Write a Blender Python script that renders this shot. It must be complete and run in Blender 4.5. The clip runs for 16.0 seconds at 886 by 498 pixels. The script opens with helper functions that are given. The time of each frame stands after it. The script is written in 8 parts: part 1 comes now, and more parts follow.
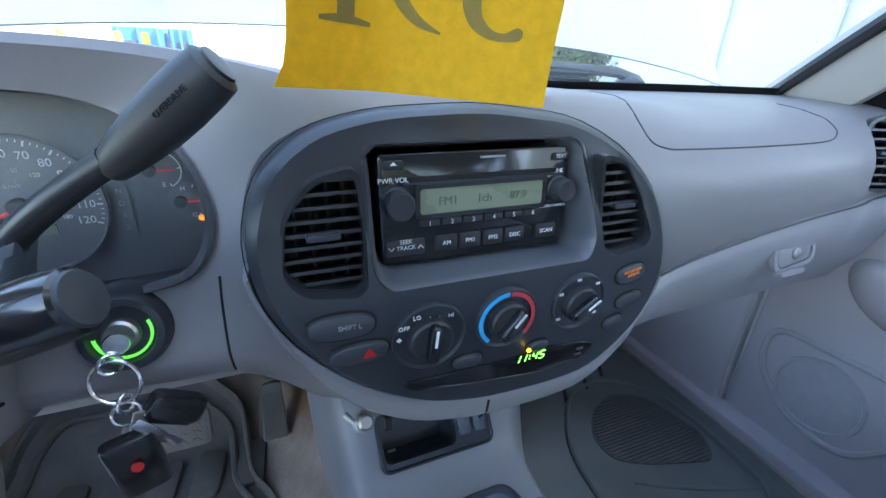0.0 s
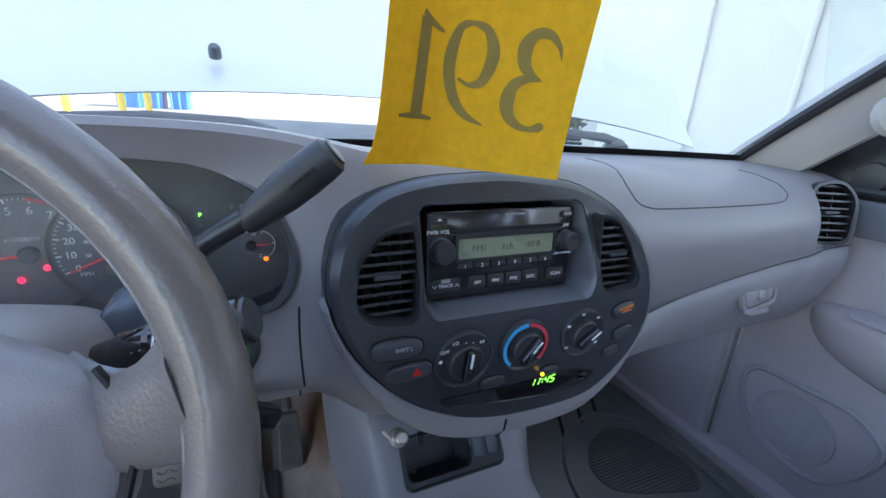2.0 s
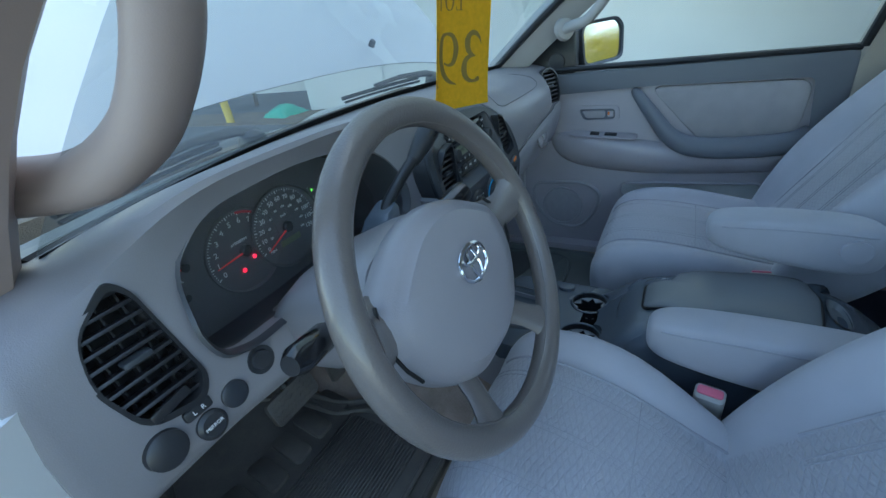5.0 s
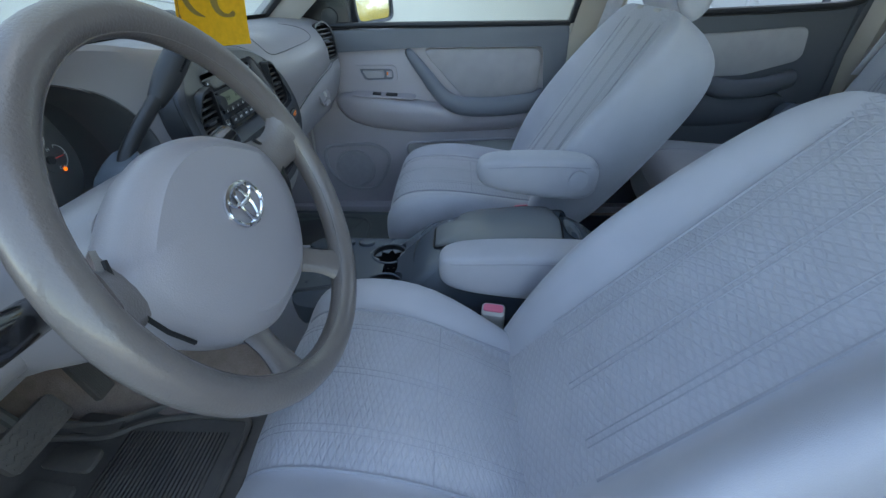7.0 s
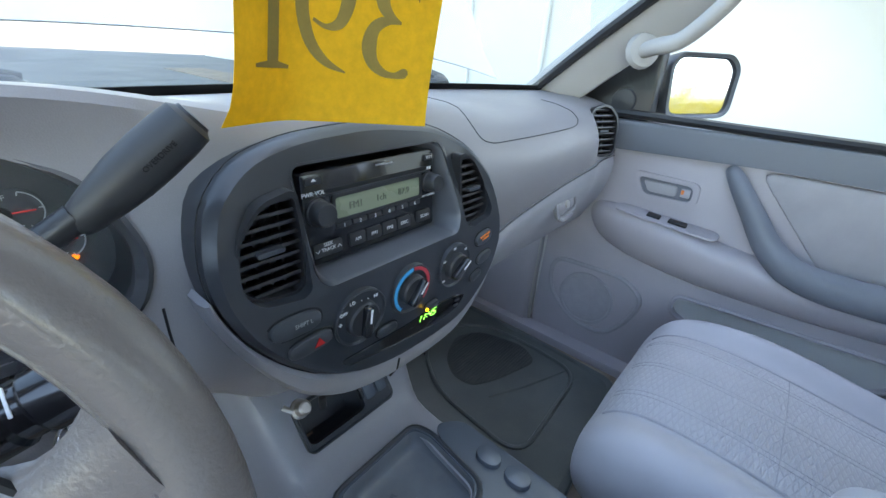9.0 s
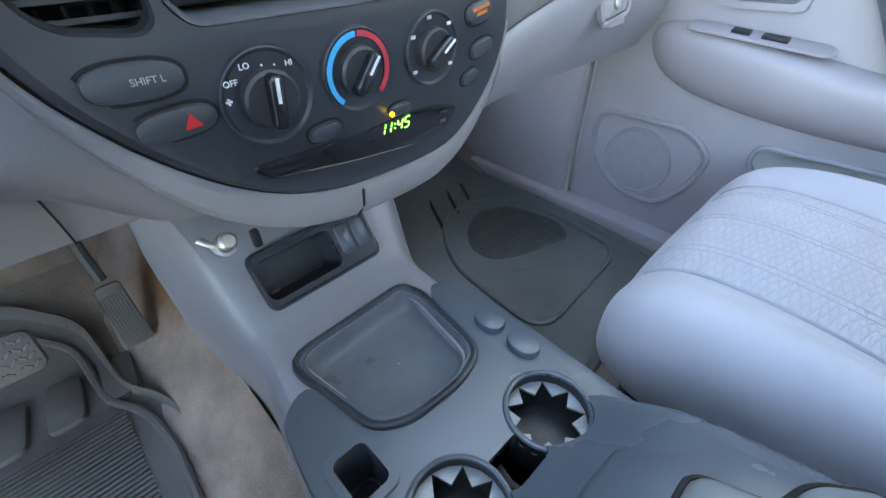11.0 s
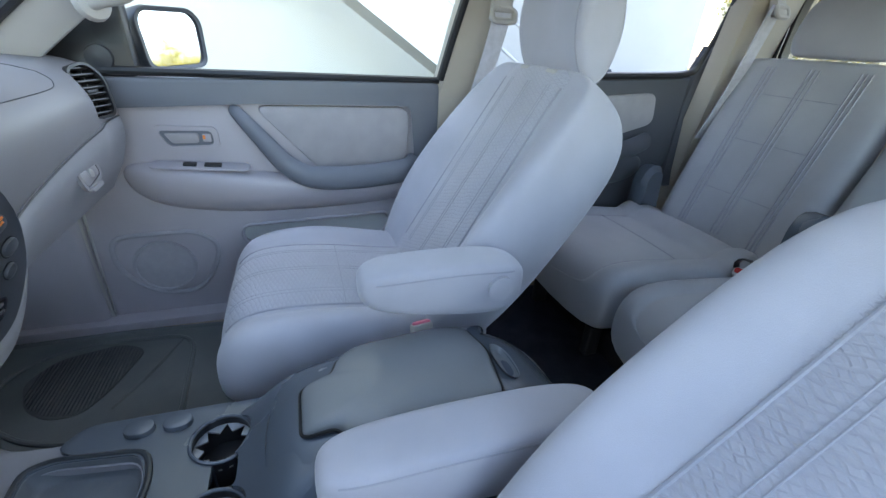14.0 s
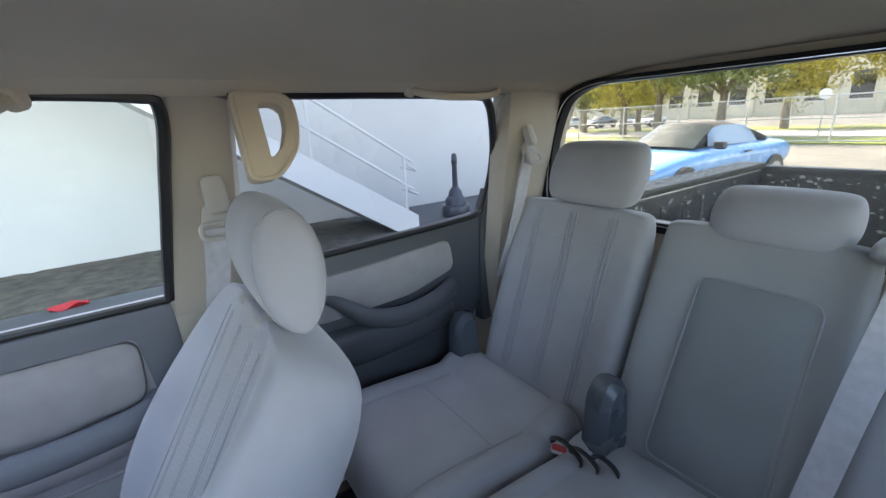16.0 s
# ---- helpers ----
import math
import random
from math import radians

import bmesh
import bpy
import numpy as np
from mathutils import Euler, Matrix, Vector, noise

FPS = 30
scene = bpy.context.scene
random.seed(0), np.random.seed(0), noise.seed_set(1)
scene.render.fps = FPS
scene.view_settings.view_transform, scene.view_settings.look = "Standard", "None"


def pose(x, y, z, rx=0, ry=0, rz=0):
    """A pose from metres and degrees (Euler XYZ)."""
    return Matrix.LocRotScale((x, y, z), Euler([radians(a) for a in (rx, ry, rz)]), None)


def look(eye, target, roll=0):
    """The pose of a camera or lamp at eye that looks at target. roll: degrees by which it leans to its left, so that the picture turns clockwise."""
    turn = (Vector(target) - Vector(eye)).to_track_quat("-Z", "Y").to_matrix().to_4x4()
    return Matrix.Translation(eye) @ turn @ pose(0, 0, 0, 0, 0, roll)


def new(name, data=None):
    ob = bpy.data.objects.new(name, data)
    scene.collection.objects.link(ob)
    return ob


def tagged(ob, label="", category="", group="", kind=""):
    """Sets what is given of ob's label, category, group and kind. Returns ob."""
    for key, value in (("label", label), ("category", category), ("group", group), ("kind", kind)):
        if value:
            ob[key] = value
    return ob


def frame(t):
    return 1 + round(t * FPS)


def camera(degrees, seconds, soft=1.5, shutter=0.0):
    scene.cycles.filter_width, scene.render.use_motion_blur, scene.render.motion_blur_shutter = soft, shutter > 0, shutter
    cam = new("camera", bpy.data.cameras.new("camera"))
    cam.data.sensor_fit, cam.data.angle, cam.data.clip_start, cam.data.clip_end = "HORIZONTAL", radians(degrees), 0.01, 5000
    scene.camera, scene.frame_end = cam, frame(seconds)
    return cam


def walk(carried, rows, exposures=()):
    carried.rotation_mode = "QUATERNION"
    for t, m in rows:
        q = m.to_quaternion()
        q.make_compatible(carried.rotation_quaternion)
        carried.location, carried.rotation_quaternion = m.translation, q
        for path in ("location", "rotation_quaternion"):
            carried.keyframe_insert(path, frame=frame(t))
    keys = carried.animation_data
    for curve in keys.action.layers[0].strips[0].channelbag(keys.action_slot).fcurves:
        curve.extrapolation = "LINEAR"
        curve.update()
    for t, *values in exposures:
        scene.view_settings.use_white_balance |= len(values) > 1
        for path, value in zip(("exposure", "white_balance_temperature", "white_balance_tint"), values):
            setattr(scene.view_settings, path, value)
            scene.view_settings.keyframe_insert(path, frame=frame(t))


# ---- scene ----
cam = camera(92.8, 16.0)
PATH = [
    (0, (-0.178, -0.328, 0.713), (0.522, 1.357, -0.105), 2.0),
    (0.5, (-0.186, -0.337, 0.719), (0.599, 1.307, -0.105), 2.5),
    (1, (-0.19, -0.351, 0.728), (0.63, 1.289, -0.069), 1.8),
    (1.5, (-0.219, -0.366, 0.734), (0.57, 1.302, -0.038), 1.9),
    (2, (-0.257, -0.385, 0.745), (0.523, 1.343, 0.108), 3.4),
    (2.5, (-0.309, -0.395, 0.779), (0.389, 1.406, 0.26), 4.2),
    (3, (-0.305, -0.386, 0.783), (0.373, 1.407, 0.209), 2.6),
    (3.5, (-0.465, -0.348, 0.809), (0.714, 1.042, -0.015), 5.3),
    (4, (-0.637, -0.362, 0.879), (0.802, 0.788, 0.101), -3.7),
    (4.5, (-0.763, -0.373, 0.899), (0.647, 0.74, 0.018), -7.7),
    (5, (-0.821, -0.391, 0.837), (0.687, 0.528, -0.102), -8.3),
    (5.2, (-0.845, -0.423, 0.794), (0.669, 0.368, -0.248), -5.6),
    (7.3, (-0.811, -0.409, 0.787), (0.865, -0.372, -0.303), -0.9),
    (7.5, (-0.715, -0.393, 0.811), (1.002, -0.173, -0.189), -1.5),
    (8, (-0.528, -0.355, 0.829), (1.176, 0.277, -0.006), 0.8),
    (8.2, (-0.479, -0.338, 0.822), (1.177, 0.413, -0.01), 2.7),
    (10.3, (-0.185, -0.34, 0.643), (0.912, 1.037, -0.305), -1.5),
    (10.5, (-0.186, -0.335, 0.63), (0.904, 0.981, -0.41), -1.0),
    (11, (-0.191, -0.343, 0.591), (0.897, 0.777, -0.659), -0.4),
    (11.5, (-0.208, -0.352, 0.58), (0.918, 0.462, -0.86), 0.8),
    (12, (-0.245, -0.38, 0.609), (1.105, -0.057, -0.831), 3.7),
    (12.5, (-0.314, -0.398, 0.615), (1.088, -0.345, -0.811), 2.8),
    (13, (-0.352, -0.378, 0.683), (1.009, -0.617, -0.763), 4.1),
    (13.5, (-0.425, -0.42, 0.703), (1.169, -0.802, -0.443), 2.6),
    (14, (-0.46, -0.397, 0.753), (1.223, -1.003, -0.141), 3.9),
    (14.5, (-0.48, -0.423, 0.825), (1.209, -1.216, 0.104), 4.1),
    (15, (-0.458, -0.524, 0.906), (1.154, -1.55, 0.315), 5.2),
    (15.2, (-0.45, -0.584, 0.959), (1.118, -1.655, 0.328), 3.5),
    (15.5, (-0.415, -0.63, 0.972), (1.103, -1.775, 0.353), 3.1),
    (16, (-0.333, -0.798, 0.996), (1.25, -1.876, 0.419), -3.0),
]
walk(cam, [(t, look(eye, target, roll)) for t, eye, target, roll in PATH], [(0, 3.70, 6800, 10), (2.0, 3.25, 7150, 16), (2.5, 3.08, 7600, 9), (3.0, 2.82, 6950, 5), (3.5, 2.85, 6750, -3), (4.0, 2.55, 6750, -3), (4.5, 2.50, 6480, -2), (5.2, 2.46, 6500, -1), (7.3, 2.85, 7450, 7), (8.2, 3.25, 7750, 9), (10.5, 4.15, 7700, 10), (11.5, 4.35, 7700, 10), (12.5, 4.05, 7650, 10), (13.5, 3.72, 7650, 10), (15.0, 3.08, 7850, 13), (16.0, 3.06, 7950, 14)])
# ---- world, sun and exposure ----
SUN_AZ, SUN_EL = 108.0, 47.0
world = bpy.data.worlds.new("sky")
scene.world = world
world.use_nodes = True
wn = world.node_tree.nodes
sky = wn.new("ShaderNodeTexSky")
sky.sky_type, sky.sun_disc = "NISHITA", False
sky.sun_elevation, sky.sun_rotation = radians(SUN_EL), radians(SUN_AZ)
world.node_tree.links.new(sky.outputs[0], wn["Background"].inputs[0])
wn["Background"].inputs[1].default_value = 0.15
sun_data = bpy.data.lights.new("sun", "SUN")
sun_data.energy, sun_data.angle, sun_data.color = 4.0, radians(0.5), (1.0, 0.95, 0.86)
sun = new("sun", sun_data)
sun.matrix_world = look((20, 0, 30), Vector((20, 0, 30)) - Vector((math.sin(radians(SUN_AZ)) * math.cos(radians(SUN_EL)), math.cos(radians(SUN_AZ)) * math.cos(radians(SUN_EL)), math.sin(radians(SUN_EL)))))

# ---- materials ----


def material(name, colour, rough=0.5, metal=0.0, vary=0.08, scale=6.0, grain=0.0, grain_scale=400.0, spec=0.5, sheen=0.0, kind="noise", dirt=0.0, coat=0.0, wear=0.07):
    """A surface with stains at one scale and grain at another; grain is the relief in millimetres."""
    m = bpy.data.materials.new(name)
    m.use_nodes = True
    nt = m.node_tree
    b = nt.nodes["Principled BSDF"]
    tc = nt.nodes.new("ShaderNodeTexCoord")
    big = nt.nodes.new("ShaderNodeTexNoise")
    big.inputs["Scale"].default_value, big.inputs["Detail"].default_value = scale, 6
    nt.links.new(tc.outputs["Object"], big.inputs["Vector"])
    fine = nt.nodes.new("ShaderNodeTexNoise") if kind == "noise" else nt.nodes.new("ShaderNodeTexVoronoi")
    fine.inputs["Scale"].default_value = grain_scale
    nt.links.new(tc.outputs["Object"], fine.inputs["Vector"])
    ramp = nt.nodes.new("ShaderNodeMapRange")
    ramp.inputs["From Min"].default_value, ramp.inputs["From Max"].default_value = 0.3, 0.7
    ramp.inputs["To Min"].default_value, ramp.inputs["To Max"].default_value = 1 - vary, 1 + vary
    nt.links.new(big.outputs[0], ramp.inputs["Value"])
    fr = nt.nodes.new("ShaderNodeMapRange")
    fr.inputs["To Min"].default_value, fr.inputs["To Max"].default_value = 1 - vary * 0.8, 1 + vary * 0.8
    nt.links.new(fine.outputs[0], fr.inputs["Value"])
    mul = nt.nodes.new("ShaderNodeMath")
    mul.operation = "MULTIPLY"
    nt.links.new(ramp.outputs[0], mul.inputs[0])
    nt.links.new(fr.outputs[0], mul.inputs[1])
    mix = nt.nodes.new("ShaderNodeMix")
    mix.data_type, mix.blend_type = "RGBA", "MULTIPLY"
    mix.inputs["Factor"].default_value = 1.0
    mix.inputs["A"].default_value = (*colour, 1)
    nt.links.new(mul.outputs[0], mix.inputs["B"])
    last = mix.outputs["Result"]
    if dirt:
        spots = nt.nodes.new("ShaderNodeTexNoise")
        spots.inputs["Scale"].default_value, spots.inputs["Detail"].default_value = scale * 3.1, 8
        nt.links.new(tc.outputs["Object"], spots.inputs["Vector"])
        sr = nt.nodes.new("ShaderNodeMapRange")
        sr.inputs["From Min"].default_value, sr.inputs["From Max"].default_value = 0.5, 0.75
        sr.inputs["To Max"].default_value = dirt
        nt.links.new(spots.outputs[0], sr.inputs["Value"])
        dm = nt.nodes.new("ShaderNodeMix")
        dm.data_type = "RGBA"
        nt.links.new(sr.outputs[0], dm.inputs["Factor"])
        nt.links.new(last, dm.inputs["A"])
        dm.inputs["B"].default_value = (0.22, 0.19, 0.15, 1)
        last = dm.outputs["Result"]
    nt.links.new(last, b.inputs["Base Color"])
    rr = nt.nodes.new("ShaderNodeMapRange")
    rr.inputs["From Min"].default_value, rr.inputs["From Max"].default_value = 0.3, 0.7
    rr.inputs["To Min"].default_value, rr.inputs["To Max"].default_value = max(0.02, rough - wear), min(1, rough + wear)
    nt.links.new(big.outputs[0], rr.inputs["Value"])
    nt.links.new(rr.outputs[0], b.inputs["Roughness"])
    b.inputs["Metallic"].default_value = metal
    b.inputs["Specular IOR Level"].default_value = spec
    b.inputs["Coat Weight"].default_value = coat
    b.inputs["Coat Roughness"].default_value = 0.08
    if sheen:
        b.inputs["Sheen Weight"].default_value, b.inputs["Sheen Roughness"].default_value = sheen, 0.5
    if grain:
        bump = nt.nodes.new("ShaderNodeBump")
        bump.inputs["Strength"].default_value, bump.inputs["Distance"].default_value = 0.6, grain / 1000
        nt.links.new(fine.outputs[0], bump.inputs["Height"])
        nt.links.new(bump.outputs[0], b.inputs["Normal"])
    return m


def glowing(name, colour, strength):
    m = bpy.data.materials.new(name)
    m.use_nodes = True
    b = m.node_tree.nodes["Principled BSDF"]
    b.inputs["Base Color"].default_value = (*colour, 1)
    b.inputs["Emission Color"].default_value, b.inputs["Emission Strength"].default_value = (*colour, 1), strength
    return m


def glass(name, tint=(1, 1, 1), rough=0.0, slant_gloss=0.6, least=0.05):
    """A thin pane: clear, with a mirror that grows at a slant."""
    m = bpy.data.materials.new(name)
    m.use_nodes = True
    nt = m.node_tree
    nt.nodes.remove(nt.nodes["Principled BSDF"])
    clear, shine, mix, slant, curve, gain = (nt.nodes.new("ShaderNode" + n) for n in ("BsdfTransparent", "BsdfGlossy", "MixShader", "LayerWeight", "Math", "MapRange"))
    clear.inputs[0].default_value = (*tint, 1)
    shine.inputs["Roughness"].default_value = rough
    curve.operation, curve.inputs[1].default_value = "POWER", 4.0
    gain.inputs["To Min"].default_value, gain.inputs["To Max"].default_value = least, slant_gloss
    nt.links.new(slant.outputs["Facing"], curve.inputs[0])
    nt.links.new(curve.outputs[0], gain.inputs["Value"])
    nt.links.new(gain.outputs[0], mix.inputs[0])
    nt.links.new(clear.outputs[0], mix.inputs[1])
    nt.links.new(shine.outputs[0], mix.inputs[2])
    nt.links.new(mix.outputs[0], nt.nodes["Material Output"].inputs[0])
    return m


M_DASH = material("grey_dash_vinyl", (0.243, 0.228, 0.235), 0.38, vary=0.05, grain=0.16, grain_scale=900, kind="voronoi")
M_DASHLO = material("light_grey_dash_vinyl", (0.29, 0.282, 0.292), 0.40, vary=0.05, grain=0.16, grain_scale=900, kind="voronoi")
M_BEZEL = material("charcoal_plastic", (0.028, 0.031, 0.037), 0.34, vary=0.10, grain=0.08, grain_scale=1500, spec=0.55)
M_BLACK = material("black_plastic", (0.020, 0.020, 0.022), 0.35, vary=0.1, grain=0.03, grain_scale=1200)
M_GLOSS = material("gloss_black_plastic", (0.012, 0.012, 0.014), 0.15, vary=0.1, coat=0.4)
# near-black of rubber and joints, also painted in as shade inside recesses
M_DARK = material("near_black_and_recess_shade", (0.008, 0.008, 0.009), 0.8, vary=0.1)
M_KNOB = material("soft_black_rubber", (0.028, 0.029, 0.032), 0.42, vary=0.06)
M_BTN = material("slate_button_plastic", (0.045, 0.049, 0.056), 0.35, vary=0.05)
M_GAUGE = material("grey_gauge_face", (0.125, 0.125, 0.13), 0.45, vary=0.05)
M_CLUSTER = material("grey_cluster_surround", (0.055, 0.057, 0.062), 0.4, vary=0.06, grain=0.08, grain_scale=1500)
M_BODYC = material("pale_violet_console_side", (0.28, 0.278, 0.300), 0.36, vary=0.06, grain=0.16, grain_scale=900, kind="voronoi")
M_RIMC = material("dark_tray_rim", (0.032, 0.037, 0.044), 0.34, vary=0.08, grain=0.15, grain_scale=900)
M_CUP = material("pale_cup_floor", (0.30, 0.31, 0.32), 0.35, vary=0.25, scale=25, dirt=0.4)
M_CHROME = material("chrome", (0.8, 0.8, 0.82), 0.12, 1.0, vary=0.03)
M_STEEL = material("brushed_steel", (0.5, 0.48, 0.45), 0.35, 1.0, vary=0.1, grain=0.05, grain_scale=300)
M_FABRIC = material("light_grey_velour", (0.40, 0.395, 0.432), 0.95, vary=0.07, scale=9, grain=0.5, grain_scale=1100, spec=0.15, sheen=0.35)
M_INSERT = material("ribbed_seat_cloth", (0.40, 0.395, 0.432), 0.95, vary=0.07, scale=9, grain=0.5, grain_scale=1100, spec=0.15, sheen=0.35)
M_REAR = material("grey_rear_velour", (0.37, 0.37, 0.385), 0.95, vary=0.07, scale=7, grain=0.5, grain_scale=1000, spec=0.15, sheen=0.25)
M_MIDSEAT = material("slate_centre_seat_vinyl", (0.32, 0.328, 0.335), 0.7, vary=0.06, scale=7, grain=0.3, grain_scale=1000, spec=0.25)
M_PANEL = material("slate_fold_panel", (0.235, 0.252, 0.262), 0.55, vary=0.06, grain=0.2, grain_scale=900, kind="voronoi")
M_SEAM = material("seam_thread", (0.325, 0.325, 0.355), 0.95, vary=0.1)
M_DOOR = material("grey_door_plastic", (0.43, 0.395, 0.42), 0.42, vary=0.05, grain=0.15, grain_scale=900, kind="voronoi")
M_DOORTOP = material("blue_grey_door_vinyl", (0.155, 0.163, 0.188), 0.5, vary=0.06, grain=0.2, grain_scale=900, kind="voronoi")
# M_DOORTOP's vinyl scaled down, the rear door's shade put into the colour
M_REARDOOR = material("shaded_blue_grey_door_vinyl", (0.092, 0.097, 0.112), 0.5, vary=0.06, grain=0.2, grain_scale=900, kind="voronoi")
M_DINSERT = material("door_insert_cloth", (0.40, 0.375, 0.385), 0.95, vary=0.06, scale=20, grain=0.5, grain_scale=900, sheen=0.2, spec=0.15)
M_CONSOLE = material("slate_console_plastic", (0.084, 0.100, 0.122), 0.27, vary=0.04, scale=4, grain=0.10, grain_scale=900, spec=0.6, kind="voronoi", wear=0.01)
M_TRAY = material("dark_tray_rubber", (0.118, 0.132, 0.148), 0.34, vary=0.1, scale=25, grain=0.2, grain_scale=700, dirt=0.12, spec=0.4)
M_LID = material("grey_vinyl_lid", (0.17, 0.18, 0.187), 0.26, wear=0.015, vary=0.05, grain=0.25, grain_scale=800, kind="voronoi")
M_CARPET = material("brown_grey_carpet", (0.27, 0.22, 0.18), 1.0, vary=0.25, scale=12, grain=3.0, grain_scale=350, spec=0.05, dirt=0.5)
M_TUNNEL = material("sandy_tunnel_carpet", (0.31, 0.245, 0.215), 1.0, vary=0.3, scale=10, grain=3.0, grain_scale=350, spec=0.05, dirt=0.5)
M_MAT = material("black_rubber_mat", (0.125, 0.115, 0.107), 0.48, vary=0.2, scale=10, grain=0.3, grain_scale=300, dirt=0.25)
M_MATG = material("grey_rubber_mat", (0.085, 0.094, 0.09), 0.38, vary=0.2, scale=6, grain=0.2, grain_scale=300, dirt=0.10)
M_MATD = material("dark_rubber_patch", (0.05, 0.052, 0.05), 0.6, vary=0.15, scale=10, dirt=0.1)
M_REARMAT = material("dark_carpet_mat", (0.028, 0.032, 0.042), 1.0, vary=0.3, scale=14, grain=3, grain_scale=400, spec=0.05)
M_HEAD = material("beige_headliner", (0.64, 0.545, 0.43), 1.0, vary=0.06, scale=3, grain=0.6, grain_scale=700, spec=0.1)
M_BPILLAR = material("beige_pillar_plastic", (0.42, 0.372, 0.312), 0.6, vary=0.05, grain=0.2, grain_scale=900)
# same plastic as M_PILLAR, the driver's side warm shade put into its colour
M_PILLAR_SHADE = material("shaded_grey_pillar_plastic", (0.33, 0.252, 0.220), 0.5, vary=0.05, grain=0.2, grain_scale=900)
M_COWL = material("dusty_cowl_plastic", (0.040, 0.046, 0.047), 0.6, vary=0.25, scale=9, grain=0.3, grain_scale=500, dirt=0.3)
M_SHELF = material("satin_grey_recess", (0.085, 0.09, 0.102), 0.30, vary=0.06, grain=0.06, grain_scale=1500)
M_PILLAR = material("grey_pillar_plastic", (0.44, 0.415, 0.385), 0.6, vary=0.05, grain=0.2, grain_scale=900)
M_WHEEL = material("grey_leather_rim", (0.130, 0.112, 0.104), 0.34, vary=0.05, scale=5, grain=0.65, grain_scale=420, coat=0.35)
M_PAD = material("grey_airbag_vinyl", (0.272, 0.253, 0.268), 0.36, vary=0.05, grain=0.25, grain_scale=900, kind="voronoi")
M_PAINT = material("white_truck_paint", (0.67, 0.66, 0.64), 0.25, vary=0.02, scale=2, coat=0.6)
M_YELLOW = material("yellow_paper", (0.88, 0.58, 0.045), 0.85, vary=0.13, scale=110, grain=0.1, grain_scale=420, spec=0.2)
M_INK = material("grey_brown_ink", (0.27, 0.19, 0.045), 0.85, vary=0.12, scale=60)
M_WHITE = material("white_print", (0.75, 0.75, 0.75), 0.6, vary=0.02)
M_RED = material("red_plastic", (0.55, 0.02, 0.02), 0.4, vary=0.05)
M_PINK = material("faded_red_button", (0.75, 0.16, 0.24), 0.4, vary=0.08)
M_BLUE = material("blue_print", (0.03, 0.40, 0.75), 0.5, vary=0.03)
M_REDP = material("red_print", (0.6, 0.05, 0.07), 0.5, vary=0.03)
M_ORANGE = material("orange_mark", (0.85, 0.25, 0.06), 0.5, vary=0.03)
M_BELT = material("grey_webbing", (0.50, 0.495, 0.53), 0.8, vary=0.1, scale=60, grain=0.3, grain_scale=700)
M_LCD = material("lcd_glass", (0.22, 0.24, 0.16), 0.25, vary=0.04)
M_LCDINK = material("lcd_segments", (0.10, 0.11, 0.075), 0.4)
M_GREEN = glowing("green_light", (0.2, 1.0, 0.12), 0.38)
M_GREENDIM = glowing("green_ring_light", (0.14, 0.85, 0.1), 0.09)
M_AMBER = glowing("amber_light", (1.0, 0.18, 0.01), 0.22)
M_REDLIT = glowing("red_light", (1.0, 0.01, 0.04), 0.6)
M_NEEDLE = glowing("needle_red", (0.7, 0.05, 0.05), 0.04)
M_PANE = glass("car_glass", (0.93, 0.97, 0.96))
M_SCREEN = glass("tinted_windscreen_glass", (0.71, 0.76, 0.755), slant_gloss=1.0)
M_REARGLASS = glass("rear_glass", (0.82, 0.83, 0.81))
M_PRIVACY = glass("privacy_glass", (0.55, 0.57, 0.63))
M_LENS = glass("clear_gauge_lens", (0.96, 0.97, 0.97), 0.36, 0.25, 0.033)
M_MIRROR = material("mirror_silver", (0.9, 0.9, 0.9), 0.03, 1.0, vary=0.0)
M_WALL = material("white_stucco", (0.72, 0.695, 0.645), 0.9, vary=0.04, scale=1.2, grain=3.0, grain_scale=60)
M_ASPHALT = material("grey_asphalt", (0.125, 0.125, 0.12), 0.95, vary=0.25, scale=0.6, grain=6.0, grain_scale=90, spec=0.15)
M_CONCRETE = material("concrete", (0.36, 0.35, 0.33), 0.9, vary=0.2, scale=1.5, grain=3.0, grain_scale=60)
M_GRASS = material("sunny_grass", (0.16, 0.19, 0.035), 1.0, vary=0.35, scale=2.5, grain=20, grain_scale=40)
M_BARK = material("bark", (0.13, 0.10, 0.075), 0.95, vary=0.3, scale=8, grain=8, grain_scale=40)
M_LEAF = material("yellow_green_leaf", (0.34, 0.31, 0.06), 0.6, vary=0.4, scale=1.5)
M_LEAFD = material("green_leaf", (0.14, 0.165, 0.045), 0.6, vary=0.4, scale=1.5)
M_BED = material("black_bed_liner", (0.010, 0.010, 0.0115), 0.5, vary=0.4, scale=12, grain=3, grain_scale=60, dirt=0.2)
M_CARBLUE = material("light_blue_car_paint", (0.12, 0.32, 0.60), 0.25, 0.0, vary=0.03, coat=0.7)
M_TOP = material("black_soft_top", (0.02, 0.02, 0.022), 0.8, vary=0.1)
M_BEIGE = material("beige_stucco", (0.62, 0.55, 0.42), 0.9, vary=0.08, scale=0.5)
M_YPOST = material("yellow_bollard_paint", (0.75, 0.5, 0.03), 0.5, vary=0.1)
M_SKIP = material("blue_skip_paint", (0.05, 0.2, 0.5), 0.5, vary=0.15)
M_WIRE = material("galvanised_wire", (0.42, 0.43, 0.43), 0.5, 0.6, vary=0.1)
